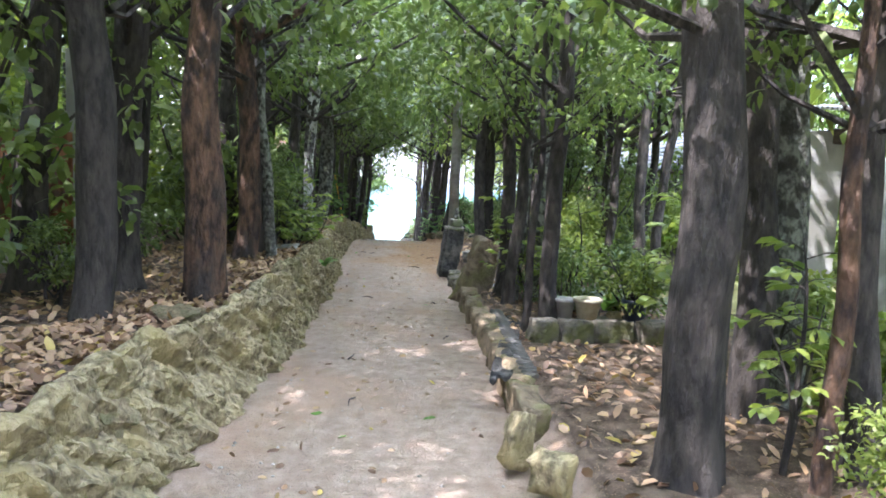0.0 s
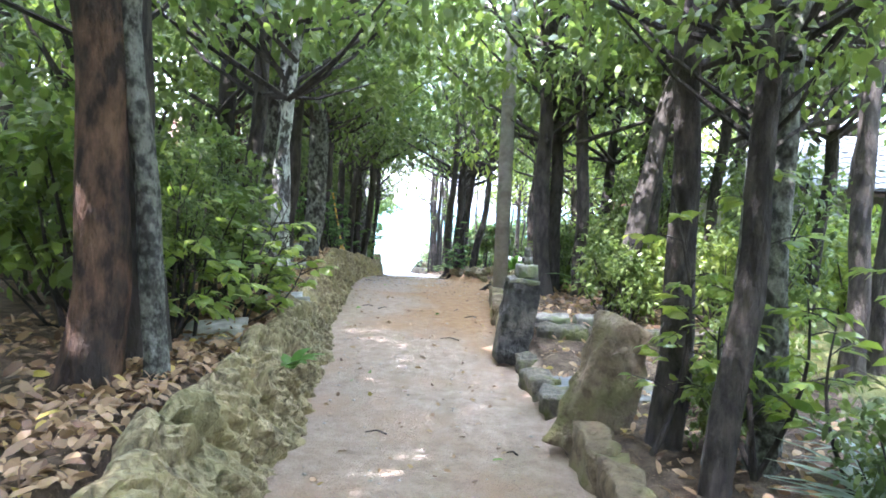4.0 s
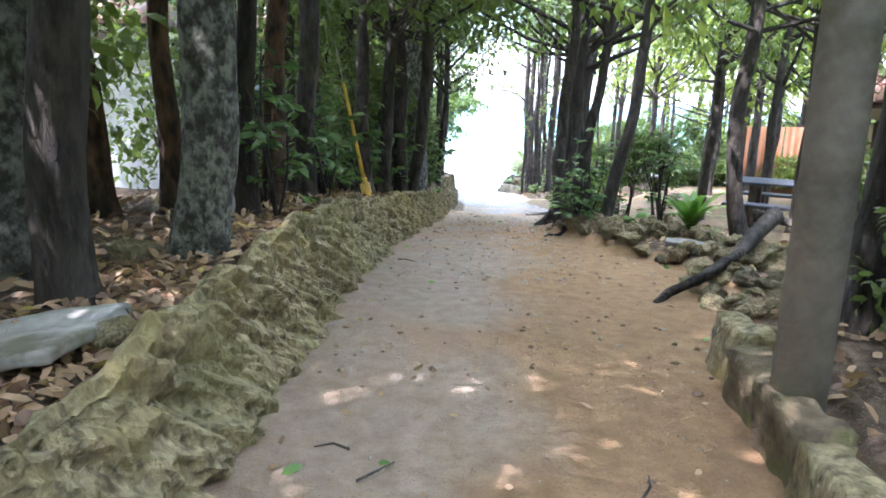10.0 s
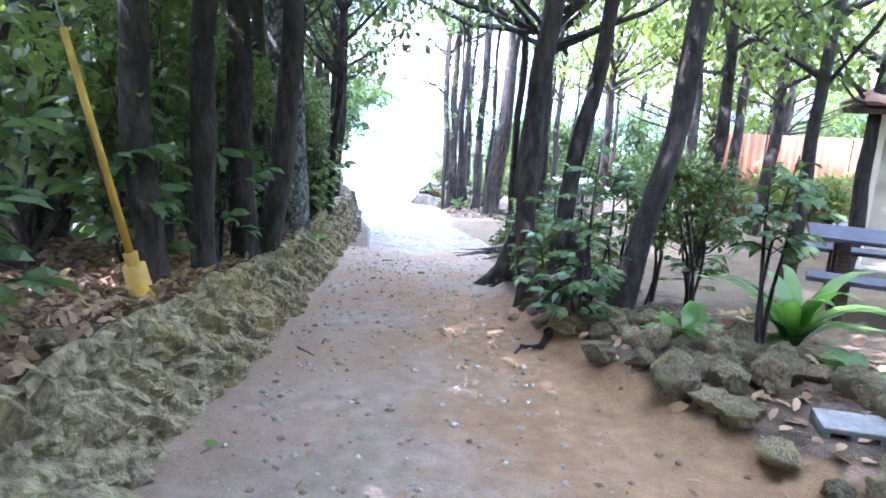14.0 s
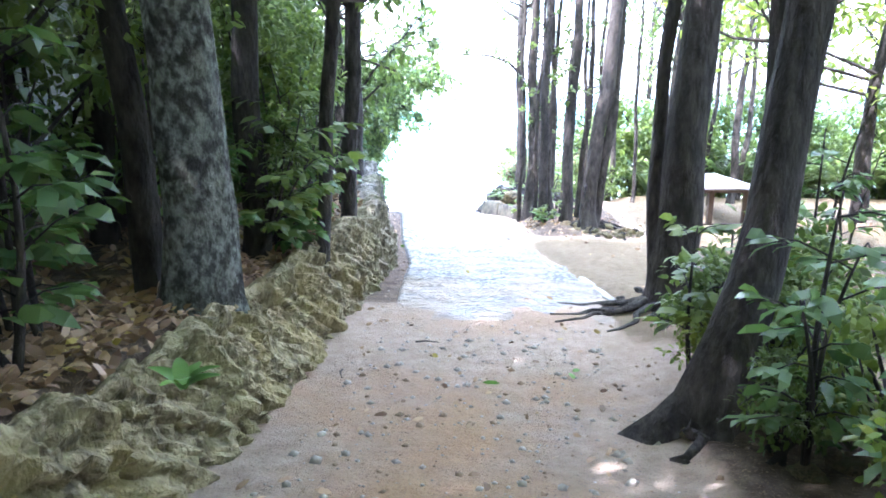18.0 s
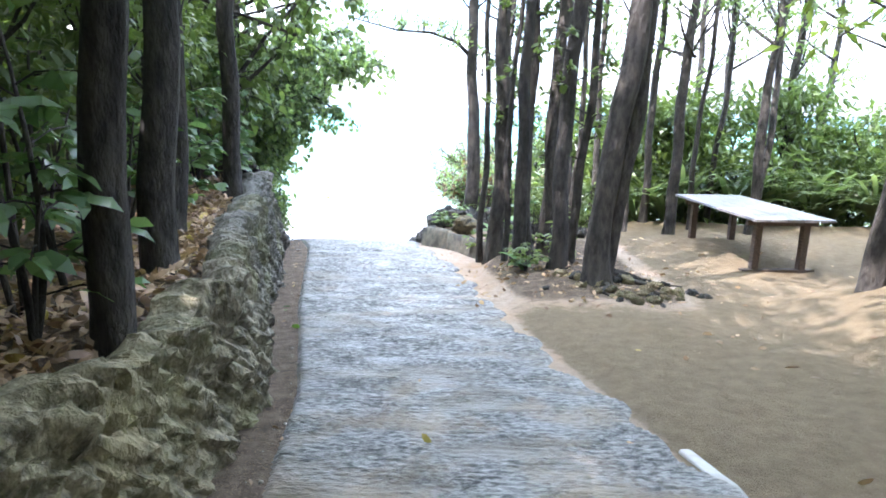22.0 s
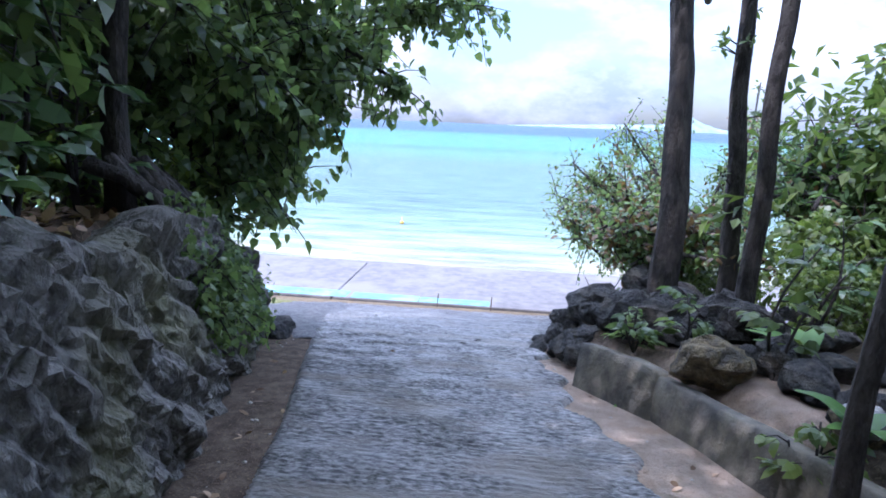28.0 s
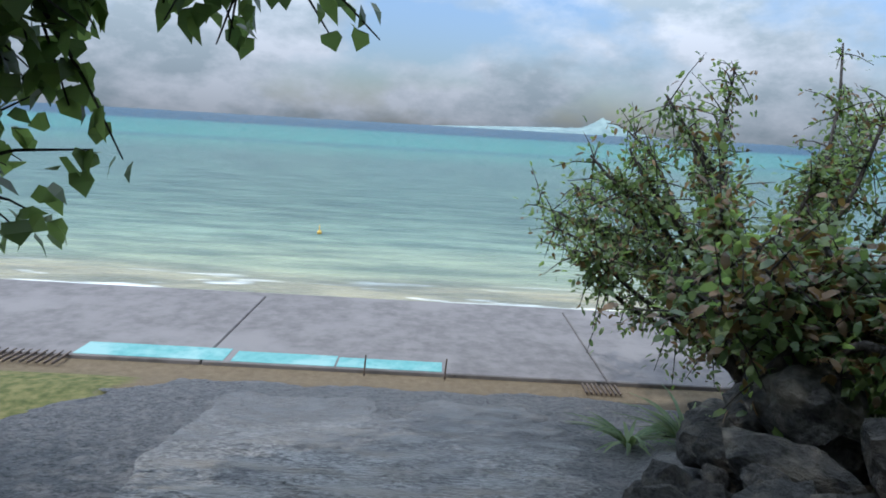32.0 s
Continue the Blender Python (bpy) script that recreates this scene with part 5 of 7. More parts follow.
for k in range(120):
    a, r = rr.rand() * 6.28, 0.25 + 0.75 * rr.rand() ** 0.7
    cx, cy = [(1.25, 26.0), (0.75, 18.0), (1.0, 20.9), (0.75, 15.9)][k % 4 if k < 70 else 0]
    stone(cx + (0.9 if k % 4 == 0 else 0.5) * r * math.cos(a), cy + 0.6 * r * math.sin(a), 0.07 + 0.11 * rr.rand(), STONES if k % 2 or k > 70 else BLACK, root_stones)
shore_rocks = tagged(holder("shore_rocks"), "heap of dark weathered coral boulders beside the road", "boulders")
for k in range(115):
    y = 28.9 + 6.8 * rr.rand()
    x = np.interp(y, [28.9, 30.0, 30.7, 33, 36], [0.35, -0.1, -0.5, -0.5, 0.5]) + 1.5 * rr.rand() ** 1.3
    stone(x, y, 0.16 + 0.26 * rr.rand() ** 1.5, BLACK, shore_rocks, z=ground_at(x, y) + 0.22 * rr.rand() * (y > 30.5), sink=0.1)
for x, y, s, z in [(-0.1, 33.9, 0.6, -2.35), (-0.1, 33.1, 0.6, -2.1), (-0.55, 32.2, 0.6, -2.1), (0.35, 34.6, 0.7, -2.6), (0.25, 33.6, 0.7, -2.1), (-0.5, 32.8, 0.5, -2.35), (0.35, 32.9, 0.6, -1.95), (-0.45, 31.6, 0.5, -1.95), (-0.7, 31.3, 0.42, -1.95), (-0.25, 31.1, 0.45, -1.75), (0.5, 34.4, 0.7, -2.4), (0.1, 33.9, 0.55, -2.25)]:
    stone(x, y, s, BLACK, shore_rocks, z=z, sink=0.0)
for k in range(34):
    y = 30.5 + 1.7 * rr.rand()
    x = np.interp(y, [30.5, 31.2, 32.2], [-0.5, -0.8, -0.85]) + 1.3 * rr.rand()
    stone(x, y, 0.3 + 0.22 * rr.rand(), BLACK, shore_rocks, z=ground_at(x, y) + 0.1 * rr.rand(), flat=0.95, sink=0.15)
for k in range(26):
    y = 30.9 + 2.4 * rr.rand()
    stone(float(right_x(y)) + 0.02 + 0.5 * rr.rand(), y, 0.16 + 0.2 * rr.rand(), BLACK, shore_rocks, flat=0.9, sink=0.1)
OCHRE = soft_mat("ochre_boulder", (0.1, 0.083, 0.05), (0.29, 0.225, 0.12), 9, 0.93, 1.0, 26, (0.08, 0.07, 0.05), 3, dist=0.03)
OCHRE_STONES = stone_pool(OCHRE, range(50, 53), 0.6, 3)
stone(-0.2, 29.8, 0.46, OCHRE_STONES, None, label="large yellowish boulder behind the concrete kerb", z=-1.55, sink=0.0)
stone(0.25, 29.0, 0.3, OCHRE_STONES, None, label="yellowish boulder behind the concrete kerb", z=-1.5, sink=0.0)
stone(0.2, 28.9, 0.22, stone_pool(CONCRETE, [31], 0.3), None, label="pale round stone with hollows among dark boulders", z=-1.38, sink=0.0)
for x, y, s in [(0.2, 35.2, 0.34), (-0.85, 32.9, 0.26), (-1.12, 31.9, 0.28), (-1.05, 32.5, 0.24), (-3.55, 31.6, 0.34), (-3.75, 32.2, 0.42), (-3.6, 31.0, 0.25)]:
    stone(x, y, s, BLACK, None, label="dark jagged rock at the edge of the road")
for x, y, s in [(-1.9, 12.3, 0.35), (-2.6, 12.2, 0.4), (-2.3, 9.8, 0.35), (-1.75, 8.7, 0.25), (-2.5, 10.8, 0.35), (-2.9, 12.6, 0.5), (-1.95, 13.2, 0.2), (-1.5, 6.9, 0.28), (-1.42, 5.6, 0.3), (-1.2, 2.1, 0.26), (-1.3, -0.6, 0.3), (-1.25, -1.9, 0.36)]:
    stone(x, y, s, RUSTY if rr.rand() < 0.5 else STONES, None, label="loose mossy stone on the bank above the wall")


# ---- right edge of the lane, start ----
def slab_mesh(name, size, at, mat, parent=None, label="", turn=(0, 0, 0), rough=0.02, cuts=4, seed=0, taper=0.0):
    """A rough-hewn block: a cut-up box with uneven faces and worn edges."""
    bm = bmesh.new()
    bmesh.ops.create_cube(bm, size=1.0)
    bmesh.ops.subdivide_edges(bm, edges=bm.edges[:], cuts=cuts, use_grid_fill=True)
    sx, sy, sz = size
    for v in bm.verts:
        p = Vector((v.co.x * sx * (1 + taper * v.co.z), v.co.y * sy, v.co.z * sz))
        if sz < 0.1:  # a flat slab has a broken outline
            k = 1 + 0.2 * noise.noise((math.atan2(v.co.y, v.co.x) * 1.6, seed * 1.7, 0))
            p.x, p.y = p.x * k + 0.18 * p.y, p.y * k
        e = sum(abs(abs(c) - 0.5) < 1e-4 for c in v.co)
        p *= 1 - 0.035 * (e >= 2) - 0.03 * (e == 3)
        q = p * 7 + Vector((seed * 3.1, 0, 0))
        v.co = p + Vector((noise.noise(q), noise.noise(q + Vector((9, 0, 0))), noise.noise(q + Vector((0, 9, 0))))) * rough * 1.6
    ob = part(name, bm, mat, parent, label, True)
    ob.matrix_world = pose(*at, *turn)
    return ob


MOSSY = soft_mat("mossy_stone", (0.085, 0.078, 0.06), (0.21, 0.19, 0.145), 14, 0.93, 1.0, 34, (0.12, 0.125, 0.045), 3.0, dist=0.03)
BLUE_SLAB = soft_mat("blue_grey_slab", (0.1, 0.112, 0.118), (0.17, 0.182, 0.186), 6, 0.8, 0.3, 40, (0.16, 0.15, 0.09), 2.0, dist=0.008)
BLOCK_DARK = soft_mat("sooty_concrete", (0.07, 0.068, 0.062), (0.15, 0.145, 0.13), 12, 0.93, 0.8, 40, dist=0.012)
kerb = tagged(holder("stone_kerb"), "low kerb of earth-stained stones edging the lane", "kerb")
EARTHEN = soft_mat("earth_stained_stone", (0.1, 0.077, 0.047), (0.235, 0.185, 0.115), 10, 0.94, 0.9, 30, (0.15, 0.14, 0.06), 2.5, dist=0.025)
for k, y in enumerate(np.arange(-0.9, 3.3, 0.6)):
    x = float(right_x(y)) + 0.07
    slab_mesh("kerb_stone", (0.19, 0.63, 0.36), (x, y, float(gz(y)) + 0.07 + 0.012 * math.sin(k * 2.1)), EARTHEN, kerb, turn=(0, 3 * math.sin(k), 1.5 * math.cos(k * 1.7)), seed=k, rough=0.03, cuts=5)
ribbed = tagged(holder("ribbed_strip"), "dark weathered ribbed strip lying along the kerb top", "edging strip")
tagged(slab_mesh("strip_base", (0.17, 2.6, 0.04), (1.24, 0.75, 0.045), ROCK_DARK, ribbed, seed=33, cuts=6, rough=0.006))
for k in range(30):
    slab_mesh("rib", (0.13, 0.03, 0.035), (1.24, -0.5 + 0.086 * k, 0.07), BLOCK_DARK, ribbed, seed=200 + k, cuts=1, rough=0.006, turn=(0, 0, 2 * math.sin(k)))
tagged(slab_mesh("upright_stone", (0.16, 0.12, 0.34), (1.0, -1.62, 0.02), ROCK, turn=(4, 6, 20), seed=40, rough=0.03), "small pale upright stone at the end of the kerb", "stone")
tagged(slab_mesh("upright_stone", (0.15, 0.2, 0.22), (1.12, -1.95, -0.04), ROCK, turn=(0, -8, 50), seed=41, rough=0.03), "small pale broken stone at the end of the kerb", "stone")
tagged(slab_mesh("standing_stone", (0.4, 0.22, 0.92), (1.16, 3.62, 0.28), EARTHEN, turn=(0, 15, 12), seed=42, rough=0.04, cuts=9, taper=-0.45), "broad leaning standing stone with worn yellowish face", "standing stone")
planter = tagged(holder("stone_planter"), "low planter of rough stone blocks holding pots", "planter")
for k, (x, y, w) in enumerate([(1.55, 0.78, 0.26), (1.86, 0.82, 0.3), (2.2, 0.84, 0.42), (2.62, 0.8, 0.36)]):
    slab_mesh("block", (w, 0.24, 0.26), (x, y, 0.12), MOSSY, planter, seed=50 + k, turn=(0, 0, 5 * math.sin(k * 3)))


def pot(x, y, z, r, h, mat, label, plant=None):
    ob = tagged(holder("plant_pot", Matrix.Translation((x, y, z))), label, "plant pot")
    bm = bmesh.new()
    prof = [(0.0, 0.0), (r * 0.7, 0.0), (r * 0.94, h * 0.86), (r * 1.08, h * 0.86), (r * 1.1, h), (r * 0.95, h), (r * 0.86, h * 0.85), (0, h * 0.83)]
    ring = [bm.verts.new((a, 0, b)) for a, b in prof]
    edges = [bm.edges.new((p, q)) for p, q in zip(ring[:-1], ring[1:])]
    bmesh.ops.spin(bm, geom=ring + edges, cent=(0, 0, 0), axis=(0, 0, 1), angle=6.28319, steps=18, use_merge=True)
    bmesh.ops.remove_doubles(bm, verts=bm.verts[:], dist=1e-4)
    part("pot_body", bm, mat, ob, shade=True)
    bm = bmesh.new()
    bmesh.ops.create_circle(bm, cap_ends=True, segments=16, radius=r * 0.87, matrix=Matrix.Translation((0, 0, h * 0.86)))
    part("soil", bm, BARK_DARK, ob)
    if plant:
        fo = new("foliage", plant[int(abs(x * 10)) % len(plant)])
        fo.parent = ob
        k = 0.55 * r / 0.16
        fo.matrix_local = Matrix.Translation((0, 0, h * 0.9)) @ Matrix.Diagonal((k, k, k, 1))
    return ob


NAVY = soft_mat("navy_plastic", (0.02, 0.03, 0.06), (0.035, 0.05, 0.09), 5, 0.4, 0.1)
CREAM_POT = soft_mat("cream_pot", (0.42, 0.38, 0.27), (0.55, 0.5, 0.38), 9, 0.85, 0.3, 40, (0.3, 0.26, 0.17), 3)
TERRA = soft_mat("terracotta", (0.3, 0.13, 0.07), (0.42, 0.2, 0.11), 8, 0.85, 0.2, 40, (0.25, 0.14, 0.1), 3)
pot(1.98, 0.86, 0.24, 0.13, 0.2, CREAM_POT, "cream pot filled with dry leaves on the planter")
pot(1.78, 0.95, 0.2, 0.1, 0.22, CONCRETE, "grey cylinder pot on the planter")
pot(2.45, 0.92, 0.14, 0.12, 0.3, NAVY, "dark blue plastic pot with a small shrub", BRIGHT_SHRUBS)
stone(2.25, 0.88, 0.17, RUSTY, None, z=0.27, label="round tan stone on the planter")


# ---- the shed at the start and the one in the wood ----
RUST_SHEET = soft_mat("rust_sheet", (0.16, 0.06, 0.03), (0.32, 0.14, 0.07), 5, 0.85, 0.3, 30, (0.1, 0.06, 0.05), 2)
ZINC = soft_mat("zinc_sheet", (0.3, 0.31, 0.32), (0.42, 0.43, 0.44), 4, 0.5, 0.2, 30, (0.25, 0.2, 0.16), 1.5, metal=0.3)
PLASTER = soft_mat("grey_plaster", (0.33, 0.33, 0.31), (0.45, 0.45, 0.42), 4, 0.92, 0.3, 30, (0.24, 0.24, 0.21), 1.2)
CREAM = soft_mat("cream_plaster", (0.62, 0.55, 0.42), (0.72, 0.66, 0.52), 3, 0.92, 0.2, 30, (0.5, 0.43, 0.33), 1.1)
WHITE = soft_mat("white_plaster", (0.36, 0.37, 0.355), (0.47, 0.48, 0.46), 2, 0.92, 0.2, 30, (0.4, 0.41, 0.39), 1.0)
TILE_GREY = soft_mat("grey_roof_tile", (0.16, 0.17, 0.19), (0.3, 0.31, 0.33), 5, 0.75, 0.4, 30, (0.22, 0.2, 0.17), 2, vary=0.2)
TILE_RED = soft_mat("red_roof_tile", (0.24, 0.13, 0.1), (0.38, 0.22, 0.17), 5, 0.8, 0.4, 30, (0.2, 0.17, 0.15), 2, vary=0.2)
WOOD_DARK = soft_mat("dark_wood", (0.06, 0.045, 0.035), (0.14, 0.1, 0.075), 10, 0.75, 0.4, 40, stretch=(6, 1, 6))
WOOD_GREY = soft_mat("weathered_wood", (0.16, 0.15, 0.155), (0.3, 0.28, 0.28), 8, 0.6, 0.4, 40, (0.2, 0.19, 0.2), 2, stretch=(8, 1, 8), spec=0.5)
ORANGE = soft_mat("orange_sheet", (0.5, 0.19, 0.09), (0.62, 0.28, 0.15), 2, 0.75, 0.2, 20, (0.42, 0.2, 0.13), 0.9)
YELLOW = soft_mat("yellow_plastic", (0.6, 0.36, 0.03), (0.72, 0.46, 0.06), 5, 0.55, 0.15, 40, (0.45, 0.28, 0.06), 4)
GLASS_DARK = soft_mat("window_glass", (0.03, 0.035, 0.04), (0.05, 0.06, 0.065), 2, 0.08, 0.0)


def corrugated(name, w, d, mat, parent, at, turn, wave=0.076, amp=0.012):
    n = int(w / wave * 6)
    xs2 = np.linspace(-w / 2, w / 2, n)
    v = [(x, y, amp * math.sin(x / wave * 6.283)) for x in xs2 for y in (-d / 2, d / 2)]
    ob = link_mesh(name, np.array(v), grid_faces(n, 2), mat, parent)
    so = ob.modifiers.new("thick", "SOLIDIFY")
    so.thickness = 0.004
    ob.matrix_world = pose(*at, *turn)
    return ob


shed = tagged(holder("garden_shed"), "small grey shed with a corrugated metal roof under trees", "shed")
bm = bmesh.new()
box(bm, (0.35, 0.18, 2.2), (4.1, 0.9, 1.0), bevel=0.01)
part("pillar", bm, PLASTER, shed)
bm = bmesh.new()
box(bm, (0.14, 2.6, 2.1), (5.9, 1.2, 0.95), bevel=0.01)
part("wall", bm, PLASTER, shed)
bm = bmesh.new()
box(bm, (0.1, 2.9, 0.14), (4.2, 0.6, 2.05), bevel=0.01)
part("beam", bm, WOOD_DARK, shed)
corrugated("roof", 2.9, 2.4, ZINC, shed, (5.2, 0.6, 2.28), (0, -9, 90))
shack = tagged(holder("wood_shack"), "old shack with rusty sheet above a grey panel", "shack")
corrugated("rusty_sheet", 2.2, 1.1, RUST_SHEET, shack, (-3.9, 0.9, 1.25), (90, 0, 25))
bm = bmesh.new()
box(bm, (2.2, 0.06, 0.7), (-3.9, 0.9, 0.35), (0, 0, 25), bevel=0.005)
part("grey_panel", bm, PLASTER, shack)
bm = bmesh.new()
box(bm, (0.12, 0.12, 2.6), (-3.05, 1.35, 1.3), bevel=0.01)
part("post", bm, PLASTER, shack)


# ---- houses ----
def tiled_slope(parent, width, depth, at, turn, mat, rows=9, cols=16, top_width=None):
    """A roof slope of pan tiles, each a piece of its own, rising from the eave along local y; narrows to top_width."""
    slope = link_mesh("roof_deck", np.array([(-width / 2, 0, -0.06), (width / 2, 0, -0.06), ((top_width or width) / 2, depth, -0.06), (-(top_width or width) / 2, depth, -0.06),
                                             (-width / 2, 0, -0.14), (width / 2, 0, -0.14), ((top_width or width) / 2, depth, -0.14), (-(top_width or width) / 2, depth, -0.14)]),
                      [(0, 1, 2, 3), (7, 6, 5, 4), (0, 4, 5, 1), (1, 5, 6, 2), (2, 6, 7, 3), (3, 7, 4, 0)], WOOD_DARK, parent, shade=False)
    slope.matrix_world = pose(*at, *turn)
    tw, th = width / cols, depth / rows
    ang = np.linspace(0, math.pi, 6)
    v = [(-math.cos(a) * tw * 0.52, yy, math.sin(a) * tw * 0.2 - 0.03 + (0.025 if yy < 0 else 0.0)) for yy in (-0.02, th) for a in ang]
    f = [(i, i + 1, i + 7, i + 6) for i in range(5)] + [tuple(range(5, -1, -1))]
    me = bpy.data.meshes.new("tile")
    me.from_pydata(v, [], f)
    me.materials.append(mat)
    for r in range(rows):
        w = width + ((top_width or width) - width) * (r + 0.5) / rows
        n = int(w / tw)
        for c in range(n):
            ob = new("tile", me)
            ob.parent = slope
            ob.matrix_local = Matrix.Translation(((c + 0.5 - n / 2) * tw, r * th, 0))
    return slope


def house(name, base, turn, w, d, h, wall_mat, tile_mat, label, roof_h=1.5, over=0.6, rows=9, cols=18, door=None, window=None):
    ob = tagged(holder(name, pose(*base, 0, 0, turn)), label, "house")
    m = pose(*base, 0, 0, turn)
    t = 0.16
    # front wall in pieces round its opening
    op = door or window
    x0, x1, z0, z1 = op if op else (0, 0, 0, 0)
    segs = [((-w / 2 + x0) / 2, x0 + w / 2, 0, h), ((x1 + w / 2) / 2, w / 2 - x1, 0, h), ((x0 + x1) / 2, x1 - x0, z1, h), ((x0 + x1) / 2, x1 - x0, 0, z0)] if op else [(0, w, 0, h)]
    for cx, sx, a, b in segs:
        if sx > 0.01 and b - a > 0.01:
            part("wall", box(bmesh.new(), (sx, t, b - a), (cx, -d / 2, (a + b) / 2)), wall_mat, ob)
    part("wall", box(bmesh.new(), (w, t, h), (0, d / 2, h / 2)), wall_mat, ob)
    part("wall", box(bmesh.new(), (t, d - t, h), (-w / 2 + t / 2, 0, h / 2)), wall_mat, ob)
    part("wall", box(bmesh.new(), (t, d - t, h), (w / 2 - t / 2, 0, h / 2)), wall_mat, ob)
    if op:
        bm = bmesh.new()
        for cx, cz, sx, sz in ((x0 + 0.04, (z0 + z1) / 2, 0.08, z1 - z0), (x1 - 0.04, (z0 + z1) / 2, 0.08, z1 - z0), ((x0 + x1) / 2, z1 - 0.04, x1 - x0, 0.08), ((x0 + x1) / 2, (z0 + z1) / 2, 0.05, z1 - z0)):
            box(bm, (sx, 0.12, sz), (cx, -d / 2 - 0.03, cz), bevel=0.004)
        fr = part("door_frame" if door else "window_frame", bm, WOOD_DARK if door else WHITE, ob)
        bm = bmesh.new()
        box(bm, (x1 - x0 - 0.1, 0.02, z1 - z0 - 0.06), ((x0 + x1) / 2, -d / 2 + 0.02, (z0 + z1) / 2))
        part("door_leaf" if door else "pane", bm, WOOD_DARK if door else GLASS_DARK, ob)
    rw, rd = w + 2 * over, d + 2 * over
    ridge = max(0.4, rw - rd)
    a1 = math.degrees(math.atan2(roof_h, rd / 2))
    a2 = math.degrees(math.atan2(roof_h, (rw - ridge) / 2))
    s1, s2 = math.hypot(roof_h, rd / 2), math.hypot(roof_h, (rw - ridge) / 2)
    for (lx, ly, rz, wide, dep, tw2, ang) in ((0, -rd / 2, 0, rw, s1, ridge, a1), (0, rd / 2, 180, rw, s1, ridge, a1), (-rw / 2, 0, -90, rd, s2, 0.15, a2), (rw / 2, 0, 90, rd, s2, 0.15, a2)):
        at = m @ Vector((lx, ly, h - 0.02))
        near = rz in (0, -90)
        tiled_slope(ob, wide, dep, at, (ang, 0, turn + rz), tile_mat, rows if near else 5, cols if near else 8, tw2)
    bm = bmesh.new()
    rod(bm, (-ridge / 2, 0, h + roof_h + 0.02), (ridge / 2, 0, h + roof_h + 0.02), 0.09)
    part("ridge", bm, tile_mat, ob)
    bm = bmesh.new()
    box(bm, (w + 0.7, d + 0.7, 0.2), (0, 0, 0.02), bevel=0.02)
    part("plinth", bm, CONCRETE, ob)
    return ob


house("house", (8.65, 20.15, -0.82), -31, 4.6, 3.6, 2.35, CREAM, TILE_RED, "cream house with brown door frame and reddish tiled roof", 1.3, 0.55, door=(-1.75, -0.7, 0.1, 2.0))
house("house", (9.2, 14.6, -0.1), 12, 5.6, 4.4, 2.2, PLASTER, TILE_GREY, "garden house with a low grey tiled roof", 1.5, 0.7, rows=11, cols=22, window=(-1.6, 0.2, 0.5, 1.5))
house("house", (-6.7, 19.0, 0.0), 90 + 180, 8.0, 3.2, 2.3, WHITE, TILE_RED, "white plastered house with a small window behind trees", 1.1, 0.5, rows=6, cols=18, window=(0.9, 1.75, 0.35, 1.4))
fence = tagged(holder("sheet_fence"), "orange corrugated sheet fence closing the yard", "fence")
for k in range(4):
    x = 6.1 + 1.0 * k
    corrugated("sheet", 0.98, 1.75, ORANGE, fence, (x, 24.6 + 0.12 * k, 0.0), (90, 0, 6), 0.18, 0.018)
    bm = bmesh.new()
    rod(bm, (x - 0.5, 24.66 + 0.12 * k, -0.95), (x - 0.5, 24.66 + 0.12 * k, 0.95), 0.03)
    part("post", bm, WOOD_DARK, fence)
for k, (x, y) in enumerate([(6.9, 23.8), (7.3, 23.6), (7.7, 23.7), (6.5, 24.1), (7.1, 24.2)]):
    pot(x, y, ground_at(x, y) - 0.02, 0.2, 0.32, TERRA, "terracotta pot with a yellow-green bush by the fence", BRIGHT_SHRUBS)


# ---- gate post with lion, entry slab ----
def gate_post():
    ob = tagged(holder("gate_post"), "dark leaning stone gate post with pale worn top", "gate post")
    slab_mesh("shaft", (0.31, 0.28, 0.86), (0.86, 5.9, 0.31), ROCK_DARK, ob, turn=(0, 8, 8), seed=60, rough=0.024, cuts=7)
    slab_mesh("cap", (0.32, 0.29, 0.05), (0.92, 5.9, 0.725), STONE_GREY, ob, "pale worn cap", turn=(0, 3, 8), seed=61, rough=0.02)
    tagged(slab_mesh("plinth_block", (0.19, 0.17, 0.14), (0.94, 5.92, 0.82), STONE_GREY, turn=(0, 0, 8), seed=62, rough=0.006), "small grey block carrying a lion figure", "block")
    bm = bmesh.new()
    for c, r, s in [((0, 0, 0.06), 0.07, (1, 0.85, 0.9)), ((0, -0.02, 0.13), 0.05, (0.9, 0.8, 1.1)), ((0, -0.035, 0.185), 0.042, (1.05, 1.0, 0.9)), ((0.025, -0.05, 0.04), 0.025, (0.9, 1, 1.8)), ((-0.025, -0.05, 0.04), 0.025, (0.9, 1, 1.8)),
                    ((0, -0.075, 0.175), 0.022, (1.2, 0.9, 0.8)), ((0, 0.06, 0.08), 0.022, (0.8, 0.8, 2))]:
        bmesh.ops.create_icosphere(bm, subdivisions=2, radius=r, matrix=Matrix.Translation(c) @ Matrix.Diagonal((*s, 1)))
    lion = part("statue", bm, STONE_GREY, shade=True)
    lion.location = (0.94, 5.92, 0.885)
    lion.scale = (0.82, 0.82, 0.82)
    tagged(lion, "small seated grey stone lion figure on a block", "statue")


gate_post()
steps = tagged(holder("stone_blocks"), "row of mossy stone blocks beside the gate", "stone blocks")
for k, (x, y, w) in enumerate([(1.36, 6.08, 0.5), (2.15, 6.02, 1.05), (3.1, 5.9, 0.8)]):
    slab_mesh("block", (w, 0.28, 0.28), (x, y, 0.12), MOSSY, steps, seed=70 + k, turn=(0, 0, -7), rough=0.03)
